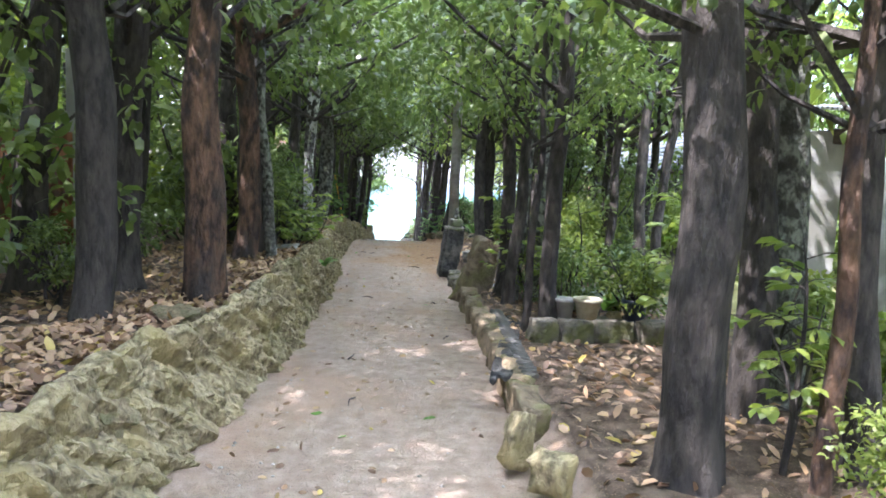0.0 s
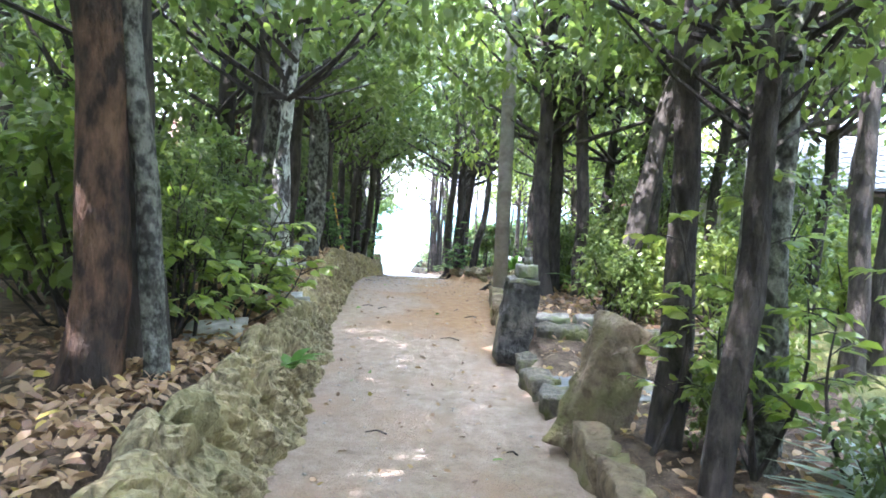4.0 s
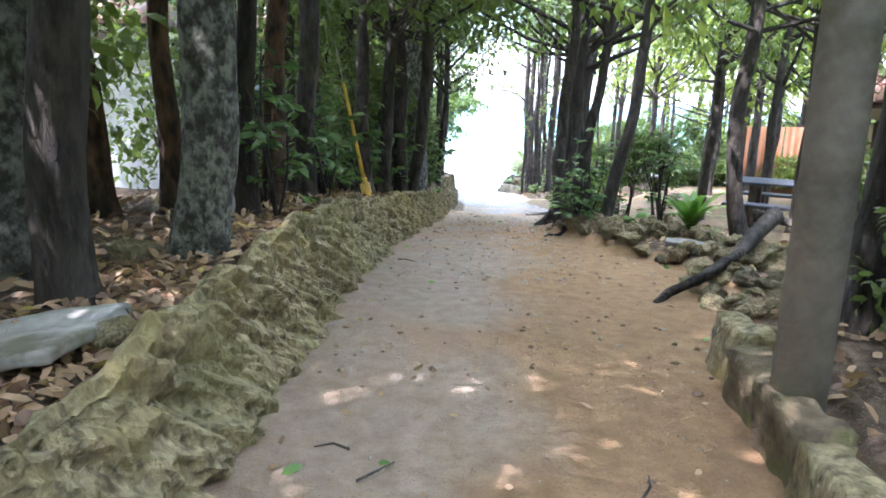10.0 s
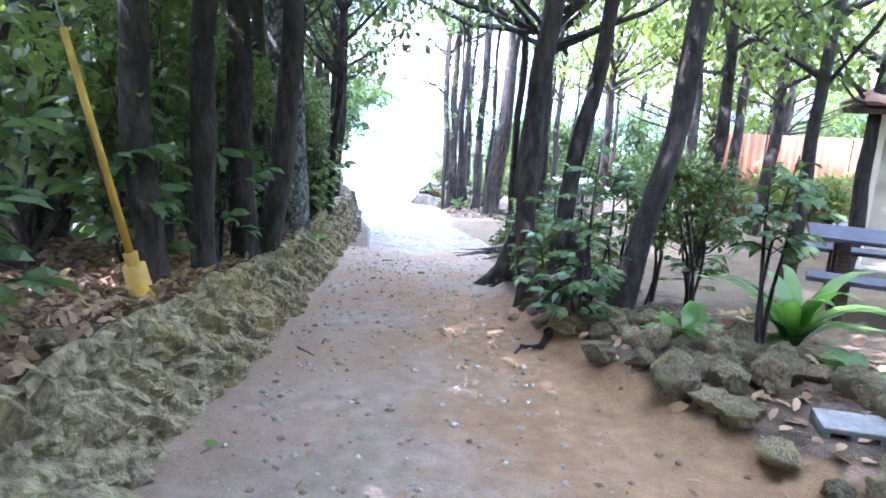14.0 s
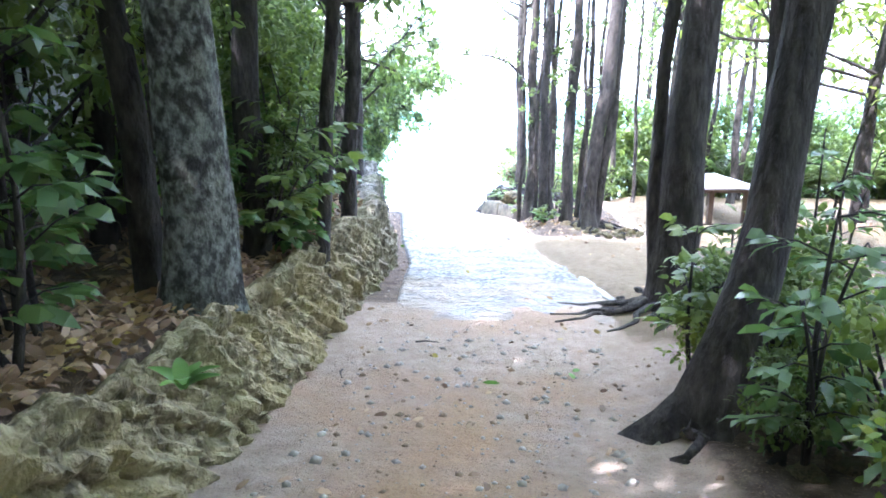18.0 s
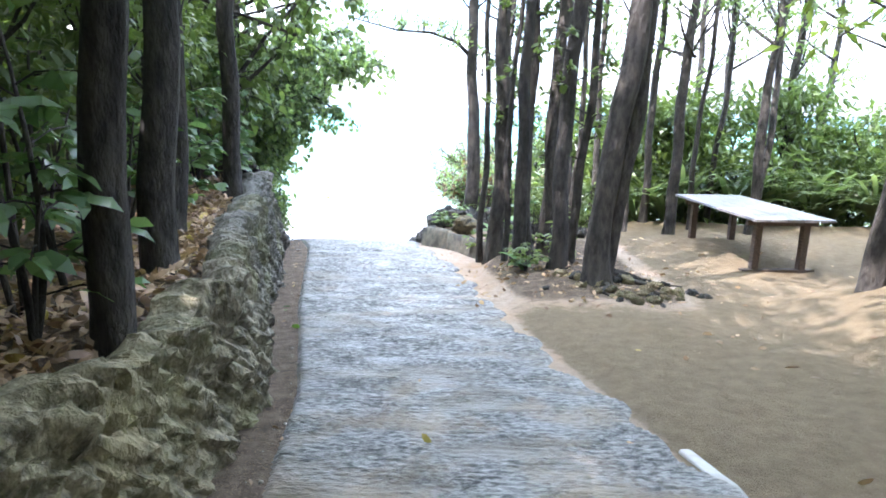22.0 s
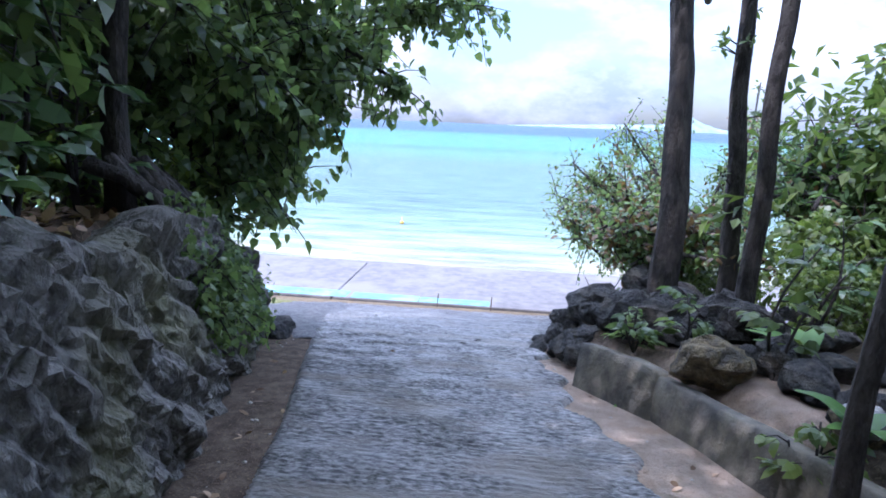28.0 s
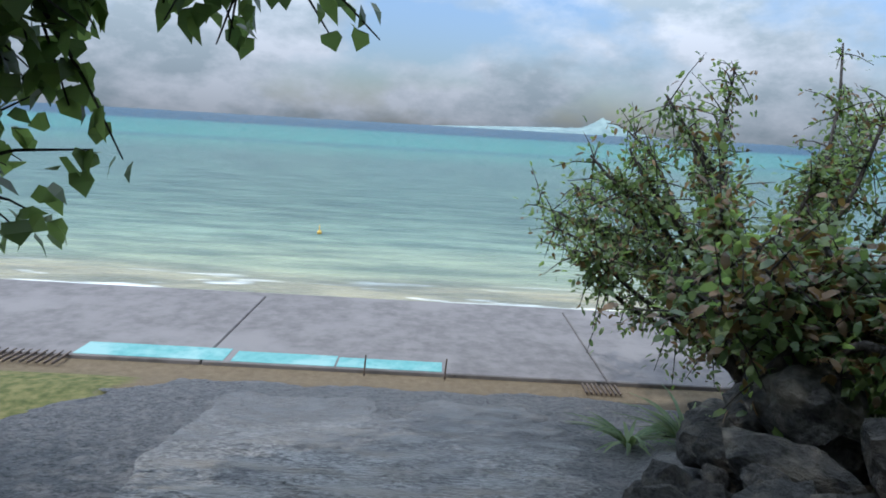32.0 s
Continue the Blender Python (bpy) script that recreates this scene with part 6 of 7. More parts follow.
for k, (x, y, w, d) in enumerate([(1.3, 6.42, 0.42, 0.3), (1.8, 6.5, 0.4, 0.3)]):
    slab_mesh("flat_stone", (w, d, 0.1), (x, y, 0.24), STONE_GREY, steps, seed=80 + k, turn=(2, -2, 10 * k), rough=0.025)
entry = tagged(holder("entry_slab"), "blue-grey paving slab with mossy stone edge", "paving")
slab_mesh("slab", (1.15, 1.25, 0.12), (1.62, 5.05, -0.07), BLUE_SLAB, entry, turn=(0, 0, -8), seed=90, rough=0.008, cuts=5)
for k, (x, y, w, d) in enumerate([(0.98, 5.62, 0.26, 0.3), (0.96, 4.95, 0.24, 0.52), (1.02, 4.42, 0.26, 0.4), (1.3, 4.15, 0.45, 0.28)]):
    slab_mesh("edge_stone", (w, d, 0.2), (x, y, -0.08), MOSSY, entry, seed=100 + k, turn=(0, 0, 9 * math.sin(k * 2)), rough=0.03)
PALE_SLAB = soft_mat("pale_slab", (0.2, 0.195, 0.18), (0.36, 0.35, 0.32), 9, 0.9, 0.4, 50, (0.13, 0.12, 0.085), 2.5, dist=0.008)
tagged(slab_mesh("flat_slab", (0.45, 0.7, 0.06), (-1.6, 4.15, ground_at(-1.6, 4.15) + 0.03), PALE_SLAB, turn=(3, -4, 20), seed=110, rough=0.015), "pale flat slab strewn with leaves above the wall", "slab")
tagged(slab_mesh("flat_slab", (0.42, 0.6, 0.05), (-1.5, 6.0, ground_at(-1.5, 6.0) + 0.03), PALE_SLAB, turn=(0, -3, 30), seed=111, rough=0.015), "pale flat slab lying above the rock wall", "slab")
tagged(slab_mesh("flat_slab", (0.5, 0.6, 0.06), (-2.0, 8.6, ground_at(-2.0, 8.6) + 0.05), PALE_SLAB, turn=(-2, -6, 15), seed=112, rough=0.015), "pale flat slab lying above the rock wall", "slab")
tagged(slab_mesh("flat_slab", (0.25, 0.7, 0.06), (-2.35, 10.9, 0.5), CONCRETE, turn=(20, -16, 25), seed=113, rough=0.01), "pale slab leaning between the trunks", "slab")
low_kerb = tagged(holder("earth_kerb"), "crumbling low edge of stones along the bank", "kerb")
for k, y in enumerate(np.arange(6.5, 10.4, 0.5)):
    x = float(right_x(y)) + 0.07
    slab_mesh("edge_stone", (0.17, 0.54, 0.4), (x, y, float(gz(y)) + 0.12 + 0.02 * math.sin(k * 3)), ROCK if k % 3 == 1 else EARTHEN, low_kerb, seed=120 + k, turn=(0, 6 * math.sin(k * 2), 4 * math.cos(k)), rough=0.035)


# ---- poles ----
def pole():
    ob = tagged(holder("utility_pole", Matrix.Translation((1.03, 9.15, 0.05))), "tall round grey concrete utility pole", "utility pole")
    bm = bmesh.new()
    rod(bm, (0, 0, -0.2), (-0.02, 0, 8.5), 0.11, 0.085, 24)
    part("shaft", bm, CONCRETE, ob, shade=True)
    bm = bmesh.new()
    for z in (2.9, 3.0):
        rod(bm, (0, 0, z), (0, 0, z + 0.03), 0.108, 0.108, 24)
    part("band", bm, ZINC, ob)
    blades("fern", 1.03, 8.93, 14, 0.14, 0.03, FERN, "tuft of yellowish weeds at the pole foot", z=0.12, seed=2)
    guy = tagged(holder("guy_wire"), "steel guy wire with yellow plastic guard beside the wall", "guy wire")
    a, b = Vector((-1.98, 14.3, 0.0)), Vector((-2.29, 14.2, 1.62))
    d = (b - a).normalized()
    bm = bmesh.new()
    rod(bm, a + d * 0.42, b, 0.022, 0.018, 10)
    part("guard", bm, YELLOW, guy, "yellow plastic guard", True)
    bm = bmesh.new()
    rod(bm, a - d * 0.1, a + d * 0.4, 0.074, 0.062, 14)
    part("sleeve", bm, YELLOW, guy, "thick yellow lower sleeve", True)
    bm = bmesh.new()
    rod(bm, a + d * 0.36, a + d * 0.47, 0.03, 0.04, 10)
    part("collar", bm, YELLOW, guy, "", True)
    bm = bmesh.new()
    rod(bm, b, b + d * 6, 0.006, 0.006, 6)
    part("wire", bm, ZINC, guy)


pole()


# ---- fallen block, root, flat stone ----
BLOCK_GREY = soft_mat("block_concrete", (0.15, 0.15, 0.145), (0.24, 0.24, 0.23), 14, 0.93, 0.6, 60, (0.19, 0.185, 0.17), 3, dist=0.008)


def cinder_block(at, turn):
    ob = tagged(holder("concrete_block", pose(*at, *turn)), "grey hollow concrete block lying on its side", "concrete block")
    bm = bmesh.new()
    box(bm, (0.39, 0.19, 0.028), (0, 0, 0.036), bevel=0.004)
    box(bm, (0.39, 0.19, 0.028), (0, 0, -0.036), bevel=0.004)
    for x in (-0.178, -0.06, 0.06, 0.178):
        box(bm, (0.034, 0.188, 0.05), (x, 0, 0))
    part("block_body", bm, BLOCK_GREY, ob)


cinder_block((1.6, 13.5, -0.06), (3, 0, -14))
tagged(slab_mesh("flat_stone", (0.36, 0.24, 0.06), (1.78, 13.05, -0.04), STONE_GREY, turn=(0, 4, -30), seed=130, rough=0.02), "pale flat stone beside the concrete block", "stone")


def surface_root(points, r, label):
    v, f = tube(points, [r * k for k in np.linspace(1, 0.3, len(points))], 9, 0.22, int(abs(points[0][0] * 91 + points[-1][1] * 37)))
    return tagged(link_mesh("tree_root", v, f, BARK_DARK), label, "root")


surface_root([(2.5, 13.6, 0.3), (2.1, 12.9, 0.22), (1.75, 12.3, 0.12), (1.4, 11.9, 0.03), (1.05, 11.6, -0.04), (0.9, 11.45, -0.12)], 0.085, "thick dark root snaking down the bank to the lane")
# jagged stump beside the leaning trunks
g = np.random.RandomState(12)
hs = [-0.1, 0.02, 0.12, 0.25, 0.4, 0.55]
v, f = tube([(0.02 * math.sin(h * 9), 0.015 * math.cos(h * 7), h) for h in hs], [0.19, 0.16, 0.145, 0.13, 0.125, 0.12], 16, 0.14, 44, 0.6)
top = np.arange(len(v)) >= len(v) - 16
v[top, 2] += 0.1 * g.rand(16) + 0.07 * np.sin(np.arange(16) * 1.3)
stump = link_mesh("tree_stump", v, f, BARK_DARK)
stump.location = (0.68, 15.7, ground_at(0.68, 15.7))
tagged(stump, "dark broken tree stump with jagged top", "stump")
surface_root([(2.4, 13.9, 0.25), (2.7, 13.4, 0.2), (2.9, 12.8, 0.15), (3.2, 12.3, 0.1)], 0.05, "dark branch lying on the rubble bank")
for k, (cx, cy, dx, dy, L) in enumerate([(0.95, 20.9, -0.9, -0.5, 0.9), (0.95, 20.9, -1, 0.1, 0.7), (0.95, 20.9, -0.6, -0.9, 0.8), (1.1, 26.4, 0.9, -0.5, 0.7), (1.1, 26.4, -0.2, -1, 0.6), (0.6, 15.3, -0.7, -0.5, 0.5), (1.1, 26.4, 1, 0.1, 0.8), (0.95, 20.9, -1, -0.35, 0.8), (0.95, 20.9, -0.2, -1, 0.7), (0.95, 20.9, 0.5, -1, 0.6), (0.5, 18.15, -0.5, -0.9, 0.3)]):
    pts = []
    for i in range(6):
        t = i / 5
        x, y = cx + dx * (0.15 + L * t) + 0.05 * math.sin(i * 2 + k), cy + dy * (0.15 + L * t) + 0.05 * math.cos(i * 2 + k)
        pts.append((x, y, ground_at(x, y) + 0.06 * (1 - t) ** 2))
    surface_root(pts, 0.034, "gnarled surface root spreading from a trunk")


# ---- benches and tables ----
def yard_table(x, y, z, turn, w, length, h, label, bench=False, top_mat=None):
    ob = tagged(holder("picnic_table", pose(x, y, z, 0, 0, turn)), label, "table")
    n = 5
    for k in range(n):
        bm = bmesh.new()
        box(bm, (w / n - 0.008, length, 0.035), ((k + 0.5 - n / 2) * w / n, 0, h - 0.018), bevel=0.004)
        part("plank", bm, top_mat or WOOD_GREY, ob)
    for sy in (-1, 1):
        yy = sy * (length / 2 - 0.28)
        for sx in (-1, 1):
            bm = bmesh.new()
            box(bm, (0.09, 0.09, h - 0.1), (sx * w * 0.3, yy, (h - 0.1) / 2 + 0.03), bevel=0.006)
            part("leg", bm, WOOD_DARK, ob)
        bm = bmesh.new()
        box(bm, (w * 0.92, 0.1, 0.05), (0, yy, 0.025), bevel=0.006)
        part("foot", bm, WOOD_DARK, ob)
        bm = bmesh.new()
        box(bm, (w * 0.9, 0.07, 0.08), (0, yy, h - 0.08), bevel=0.006)
        part("cross_bar", bm, WOOD_DARK, ob)
    if bench:
        for sx in (-1, 1):
            bm = bmesh.new()
            box(bm, (0.26, length, 0.04), (sx * (w / 2 + 0.28), 0, 0.42), bevel=0.005)
            part("seat", bm, top_mat or WOOD_GREY, ob)
            for sy in (-1, 1):
                bm = bmesh.new()
                box(bm, (0.08, 0.08, 0.4), (sx * (w / 2 + 0.28), sy * (length / 2 - 0.28), 0.2), bevel=0.005)
                part("seat_leg", bm, WOOD_DARK, ob)
    return ob


yard_table(3.62, 28.4, -1.5, 3, 1.05, 2.35, 0.74, "weathered grey plank table on dark legs in the yard")
yard_table(3.78, 16.1, ground_at(3.78, 16.1) - 0.02, 62, 0.8, 1.8, 0.7, "dark plank table with benches in the sandy court", True, soft_mat("slate_painted_wood", (0.05, 0.055, 0.07), (0.1, 0.105, 0.125), 8, 0.7, 0.3, 40, stretch=(8, 1, 8), spec=0.3))


# ---- road edge, kerbs ----
KERB_CONCRETE = soft_mat("stained_concrete", (0.1, 0.092, 0.075), (0.22, 0.195, 0.14), 6, 0.92, 0.7, 40, (0.075, 0.07, 0.06), 2.4, dist=0.012)
kerb2 = tagged(holder("concrete_kerb"), "two tilted lengths of stained concrete kerb holding rocks", "kerb")
slab_mesh("kerb_length", (0.13, 0.82, 0.44), (-0.68, 30.15, -1.73), KERB_CONCRETE, kerb2, turn=(-7, 12, 27), seed=140, rough=0.008, cuts=5)
slab_mesh("kerb_length", (0.13, 1.85, 0.46), (-0.18, 28.98, -1.66), KERB_CONCRETE, kerb2, turn=(-5, 8, 19), seed=141, rough=0.008, cuts=5)
yard_edge = tagged(holder("yard_kerb"), "flush pale concrete strip between road and yard", "kerb")
for k in range(2):
    slab_mesh("strip", (0.07, 0.62, 0.1), (0.53 - 0.06 * k, 21.35 + 0.6 * k, float(gz(21.35 + 0.6 * k)) - 0.035), CONCRETE, yard_edge, turn=(-4, 0, 10), seed=150 + k, rough=0.006)
drain = tagged(holder("drain_grate"), "rusty slotted drain grate beside the walkway", "drain")
for k in range(14):
    bm = bmesh.new()
    box(bm, (0.02, 0.42, 0.03), (-6.55 - 0.1 * k, 38.0, -3.505))
    part("slat", bm, WOOD_DARK, drain)
drain2 = tagged(holder("drain_grate"), "small dark drain grate at the road end", "drain")
for k in range(8):
    bm = bmesh.new()
    box(bm, (0.02, 0.3, 0.03), (0.05 + 0.06 * k, 37.9, -3.52))
    part("slat", bm, WOOD_DARK, drain2)
for x in (-2.75, -1.72):
    bm = bmesh.new()
    rod(bm, (0, 0, -0.1), (0.02, 0, 0.22), 0.012, 0.01, 6)
    ob = part("metal_stub", bm, WOOD_DARK)
    ob.location = (x, 38.05, -3.5)
    tagged(ob, "short rusty metal stub in the sand strip", "metal stub")
bm = bmesh.new()
bmesh.ops.create_icosphere(bm, subdivisions=2, radius=0.08)
rod(bm, (0, 0, 0), (0, 0, 0.26), 0.018, 0.012)
ob = part("buoy", bm, YELLOW, shade=True)
ob.location = (-5.6, 50.8, -3.95)
tagged(ob, "small yellow buoy floating off the shore", "buoy")


# ---- shore trees: heart-leaved tree on the bank, spreading bush on the rocks ----
def leaf_tree(name, base, limbs, per, leaf, wid, mats, seed, label, heart=False, spread=0.28, hang=0.3, rust=0.0):
    """A tree built limb by limb; sprays of leaves sit along the outer part of each limb."""
    g = np.random.RandomState(seed)
    ob = tagged(holder(name, Matrix.Translation(base)), label, "tree")
    wood, cs, ws = [], [], []
    for pts in limbs:
        pts = np.array(pts, float)
        t = np.linspace(0, 1, 7)
        idx = np.linspace(0, 1, len(pts))
        fine = np.stack([np.interp(t, idx, pts[:, k]) for k in range(3)], 1) + g.randn(7, 3) * 0.025
        wood.append(tube(fine, np.linspace(0.05, 0.012, 7), 6, 0.05, seed))
        for k in range(per):
            u = 0.3 + 0.7 * g.rand() ** 0.8
            c = np.array([np.interp(u, t, fine[:, q]) for q in range(3)])
            e = c + g.randn(3) * spread + np.array([0, 0, -hang * 0.3])
            wood.append(tube([c, (c + e) / 2 + np.array([0, 0, 0.03]), e], [0.009, 0.006, 0.003], 4))
            m = 9 + g.randint(8)
            q = g.rand(m)[:, None]
            cs.append(c + (e - c) * q + g.randn(m, 3) * 0.05)
            ws.append(g.randn(m, 3) * 0.7 + (e - c) * 1.5 + np.array([0, 0, -hang * 2]))
    v, f = joined(wood)
    link_mesh("branch_frame", v, f, BARK_DARK, ob)
    cs, ws = np.concatenate(cs), np.concatenate(ws)
    cut = int(len(cs) * rust)
    order = g.permutation(len(cs))
    for nm, ids, mt in (("leafage", order[cut:], mats[0]), ("rusty_leafage", order[:cut], mats[1])):
        if len(ids):
            v, f = leaf_cloud(cs[ids], ws[ids], leaf, wid, g, True, 0.15, heart)
            tagged(link_mesh(nm, v, f, mt, ob, shade=False), kind="stuff")
    return ob


g = np.random.RandomState(5)
TIPS = [(-1.75, 34.2, 1.15), (-2.0, 33.3, 1.35), (-2.45, 32.7, 0.15), (-3.3, 32.45, -0.1), (-3.75, 31.8, -0.7), (-3.85, 31.6, -0.3), (-3.8, 31.9, 0.05), (-3.95, 31.4, -1.0), (-3.95, 32.0, -0.5), (-3.8, 31.5, -0.6), (-3.55, 32.3, -0.15), (-3.7, 32.3, -0.4), (-3.75, 32.5, -0.7), (-3.6, 32.5, -0.05), (-3.9, 32.3, -0.9), (-3.6, 32.2, 0.1), (-3.5, 32.6, 0.45), (-3.3, 32.3, 0.25), (-3.8, 32.4, -0.2), (-3.25, 32.7, 0.7), (-3.45, 31.9, 0.9), (-4.5, 33.2, 0.2), (-2.7, 31.6, 1.2), (-3.3, 30.6, 0.3), (-2.9, 33.8, 0.7), (-3.4, 31.2, 1.3),
        (-2.2, 32.4, 1.7), (-3.0, 30.2, 1.2), (-4.2, 33.2, 0.2), (-4.2, 31.9, -0.2), (-3.6, 30.0, 0.6), (-4.4, 32.6, 1.2), (-3.2, 32.2, 0.6), (-2.6, 30.9, 1.9), (-3.8, 33.9, 0.9), (-4.8, 31.0, 0.5), (-4.6, 30.0, 1.2), (-3.5, 29.3, 1.4),
        (-4.6, 29.6, -0.1), (-5.0, 29.2, 0.6), (-4.2, 30.4, -0.3), (-5.2, 30.6, 1.2), (-4.0, 29.0, 0.9), (-4.4, 28.6, 0.2), (-5.4, 31.6, 0.4), (-2.2, 33.8, 1.0), (-3.4, 31.8, 0.1), (-3.9, 30.8, 0.0)]
FOOT = np.array((-4.5, 31.9, -1.4))
limbs = []
TIPS = [(x - 0.2, y, z + 0.22) if x > -3.2 else (x, y, z) for x, y, z in TIPS]
for tx, ty, tz in TIPS:
    e = np.array((tx, ty, tz)) - FOOT
    limbs.append([(0, 0, 0), (0.1 * g.randn(), 0.1 * g.randn(), 1.3), e * np.array([0.55, 0.55, 0.35]) + np.array([0, 0, 1.5]), e * np.array([0.85, 0.85, 0.75]) + np.array([0, 0, 0.6]), e])
leaf_tree("shore_tree", tuple(FOOT), limbs, 44, 0.095, 0.08, [LEAF_SHORE, LEAF_RUST], 77, "tree with heart-shaped leaves reaching out over the road", True, 0.24, 0.4)
for x, y, s in [(-4.7, 31.0, 0.5), (-5.6, 30.2, 0.7), (-6.4, 32.6, 0.8)]:
    shrub(x, y, FAR_SHRUBS, s, 0.1, "dense dark shrub on the bank above the shore", stems=False)
limbs = [[(0, 0, 0), (0.2, -0.2, 0.9), (0.5 * g.randn(), -0.8 + 1.6 * g.rand(), 1.9), (0.9 * g.randn(), -1.2 + 2.2 * g.rand(), 2.4 + 1.2 * g.rand())] for k in range(14)]
leaf_tree("shore_tree", (-3.9, 28.4, -0.6), limbs[:10], 22, 0.12, 0.09, [LEAF_DEEP, LEAF_RUST], 78, "dark tree with drooping leaves on the bank", True, 0.3, 0.4)
vines = []
for k in range(24):
    y = 29.3 + 1.8 * k / 23
    wx, wz, wh = float(wall_x(y)), float(gz(y)), float(wall_h(y))
    low = 0.35 + 0.5 * g.rand() - 0.25 * (y > 30.3)
    vines.append([(wx - 0.7, y, wz + wh + 0.3), (wx - 0.42, y, wz + wh + 0.08), (wx - 0.26, y + 0.1 * g.randn(), wz + wh * 0.6), (wx - 0.1, y + 0.1 * g.randn(), wz + wh * low)])
leaf_tree("vine_curtain", (0, 0, 0), vines, 26, 0.052, 0.04, [LEAF_SHORE, LEAF_RUST], 79, "curtain of small-leaved vines hanging over the wall end", True, 0.1, 0.4)
BUSH = np.array((1.5, 36.5, -3.0))
g = np.random.RandomState(31)
limbs = []
for k in range(30):
    e = np.array([-2.3 + 4.0 * g.rand(), -0.6 + 2.4 * g.rand(), 1.0 + 2.5 * g.rand() ** 0.8])
    e[2] = max(1.55, e[2] - 0.3 * max(0, -e[0]) + 0.3 * max(0, e[0]))
    limbs.append([(0, 0, 0), e * np.array([0.25, 0.25, 0.35]), e * np.array([0.65, 0.65, 0.75]) + 0.12 * g.randn(3), e])
limbs += [[(0, 0, 0), (-0.7, 0.6, 0.9), (-1.5, 1.3, 1.55), (-2.2, 1.9, 1.75)], [(0, 0, 0), (-0.6, 0.4, 1.0), (-1.3, 0.9, 1.7), (-1.9, 1.4, 2.05)], [(0, 0, 0), (-0.3, 0.4, 1.6), (-0.4, 0.8, 2.6), (-0.3, 1.1, 3.5)]]
leaf_tree("shore_bush", tuple(BUSH), limbs, 44, 0.08, 0.042, [LEAF_SHORE, LEAF_RUST], 80, "spreading shore bush with fine leaves and rusty inner foliage", False, 0.2, 0.1, 0.16)
limbs = [[(0, 0, 0), (0.2 * g.randn(), 0.2 * g.randn(), 0.4), (0.35 * g.randn(), 0.4 * g.randn(), 0.7), (0.45 * g.randn(), 0.5 * g.randn(), 0.6 + 0.6 * g.rand())] for k in range(14)]
leaf_tree("shore_bush", (0.35, 33.9, -2.0), limbs, 22, 0.1, 0.06, [LEAF_SHORE, LEAF_RUST], 82, "small shore bush with large rusty leaves above the rocks", False, 0.2, 0.1, 0.35)
limbs = [[(0, 0, 0), (0.2 * g.randn(), 0.2 * g.randn(), 0.7), (0.4 * g.randn(), 0.4 * g.randn(), 1.3), (0.6 * g.rand() - 0.3 + 0.2 * g.randn(), 0.5 * g.randn(), 1.4 + 0.9 * g.rand())] for k in range(16)]
leaf_tree("shore_bush", (2.0, 33.2, -2.0), limbs, 28, 0.09, 0.05, [LEAF_GLOSS, LEAF_RUST], 81, "leafy shore bush above the dark rocks", False, 0.28, 0.1, 0.08)


# ---- litter on the ground ----
def litter(name, n, sampler, size, mat, label, seed, tilt=0.35, lift=0.012):
    g2 = np.random.RandomState(seed)
    p = np.array([sampler(g2) for _ in range(n)])
    z = ground_z(p[:, 0], p[:, 1]) + lift + 0.02 * g2.rand(n) * tilt
    c = np.column_stack([p, z])
    a = g2.rand(n) * 6.283
    w = np.column_stack([np.cos(a), np.sin(a), tilt * g2.randn(n)])
    v, f = leaf_cloud(c, w, size, size * 0.5, g2, True, 0.2 * g2.rand())
    return tagged(link_mesh(name, v, f, mat, shade=False), label, "leaf litter", kind="stuff")


def on_bank(g2):
    y = -4 + 34 * g2.rand()
    return float(wall_x(y)) - 0.42 - 1.9 * g2.rand() ** 1.3, y


def on_lane(g2):
    y = -5 + 38 * g2.rand()
    a, b = float(wall_x(y)) + 0.08, float(right_x(y)) - 0.05
    u = g2.rand()
    return a + (b - a) * (u * u if g2.rand() < 0.4 else u), y


def on_right(g2):
    y = -4 + 20 * g2.rand()
    return float(right_x(y)) + 0.2 + 1.9 * g2.rand(), y


litter("leaf_litter", 11000, on_bank, 0.1, LEAF_DRY, "brown and yellow fallen leaves on the bank", 1, 0.5)
def on_wall_top(g2):
    y = -5 + 32.5 * g2.rand()
    return float(wall_x(y)) - 0.12 - 0.28 * float(wall_h(y)) - 0.1 - 0.75 * g2.rand() ** 1.2, y


litter("leaf_litter", 11500, on_wall_top, 0.085, LEAF_DRY, "thick brown leaf litter behind the wall top", 11, 0.6, 0.02)
litter("leaf_litter", 1000, on_lane, 0.065, LEAF_DRY, "scattered dry leaves on the lane", 2, 0.25, 0.006)
litter("leaf_litter", 3600, on_right, 0.1, LEAF_DRY, "brown fallen leaves under the trees", 3, 0.5)
litter("leaf_litter", 500, lambda q: (0.8 + 0.6 * q.randn(), 26.9 + 0.8 * q.randn()), 0.08, LEAF_DRY, "brown fallen leaves round the slender trunks", 8, 0.4)
litter("leaf_litter", 140, lambda q: (0.7 + 4 * q.rand(), 20.5 + 9 * q.rand()), 0.08, LEAF_DRY, "few dry leaves on the sandy yard", 4, 0.2, 0.006)
litter("leaf_litter", 40, on_lane, 0.09, FERN, "few fresh green fallen leaves on the lane", 5, 0.2, 0.008)


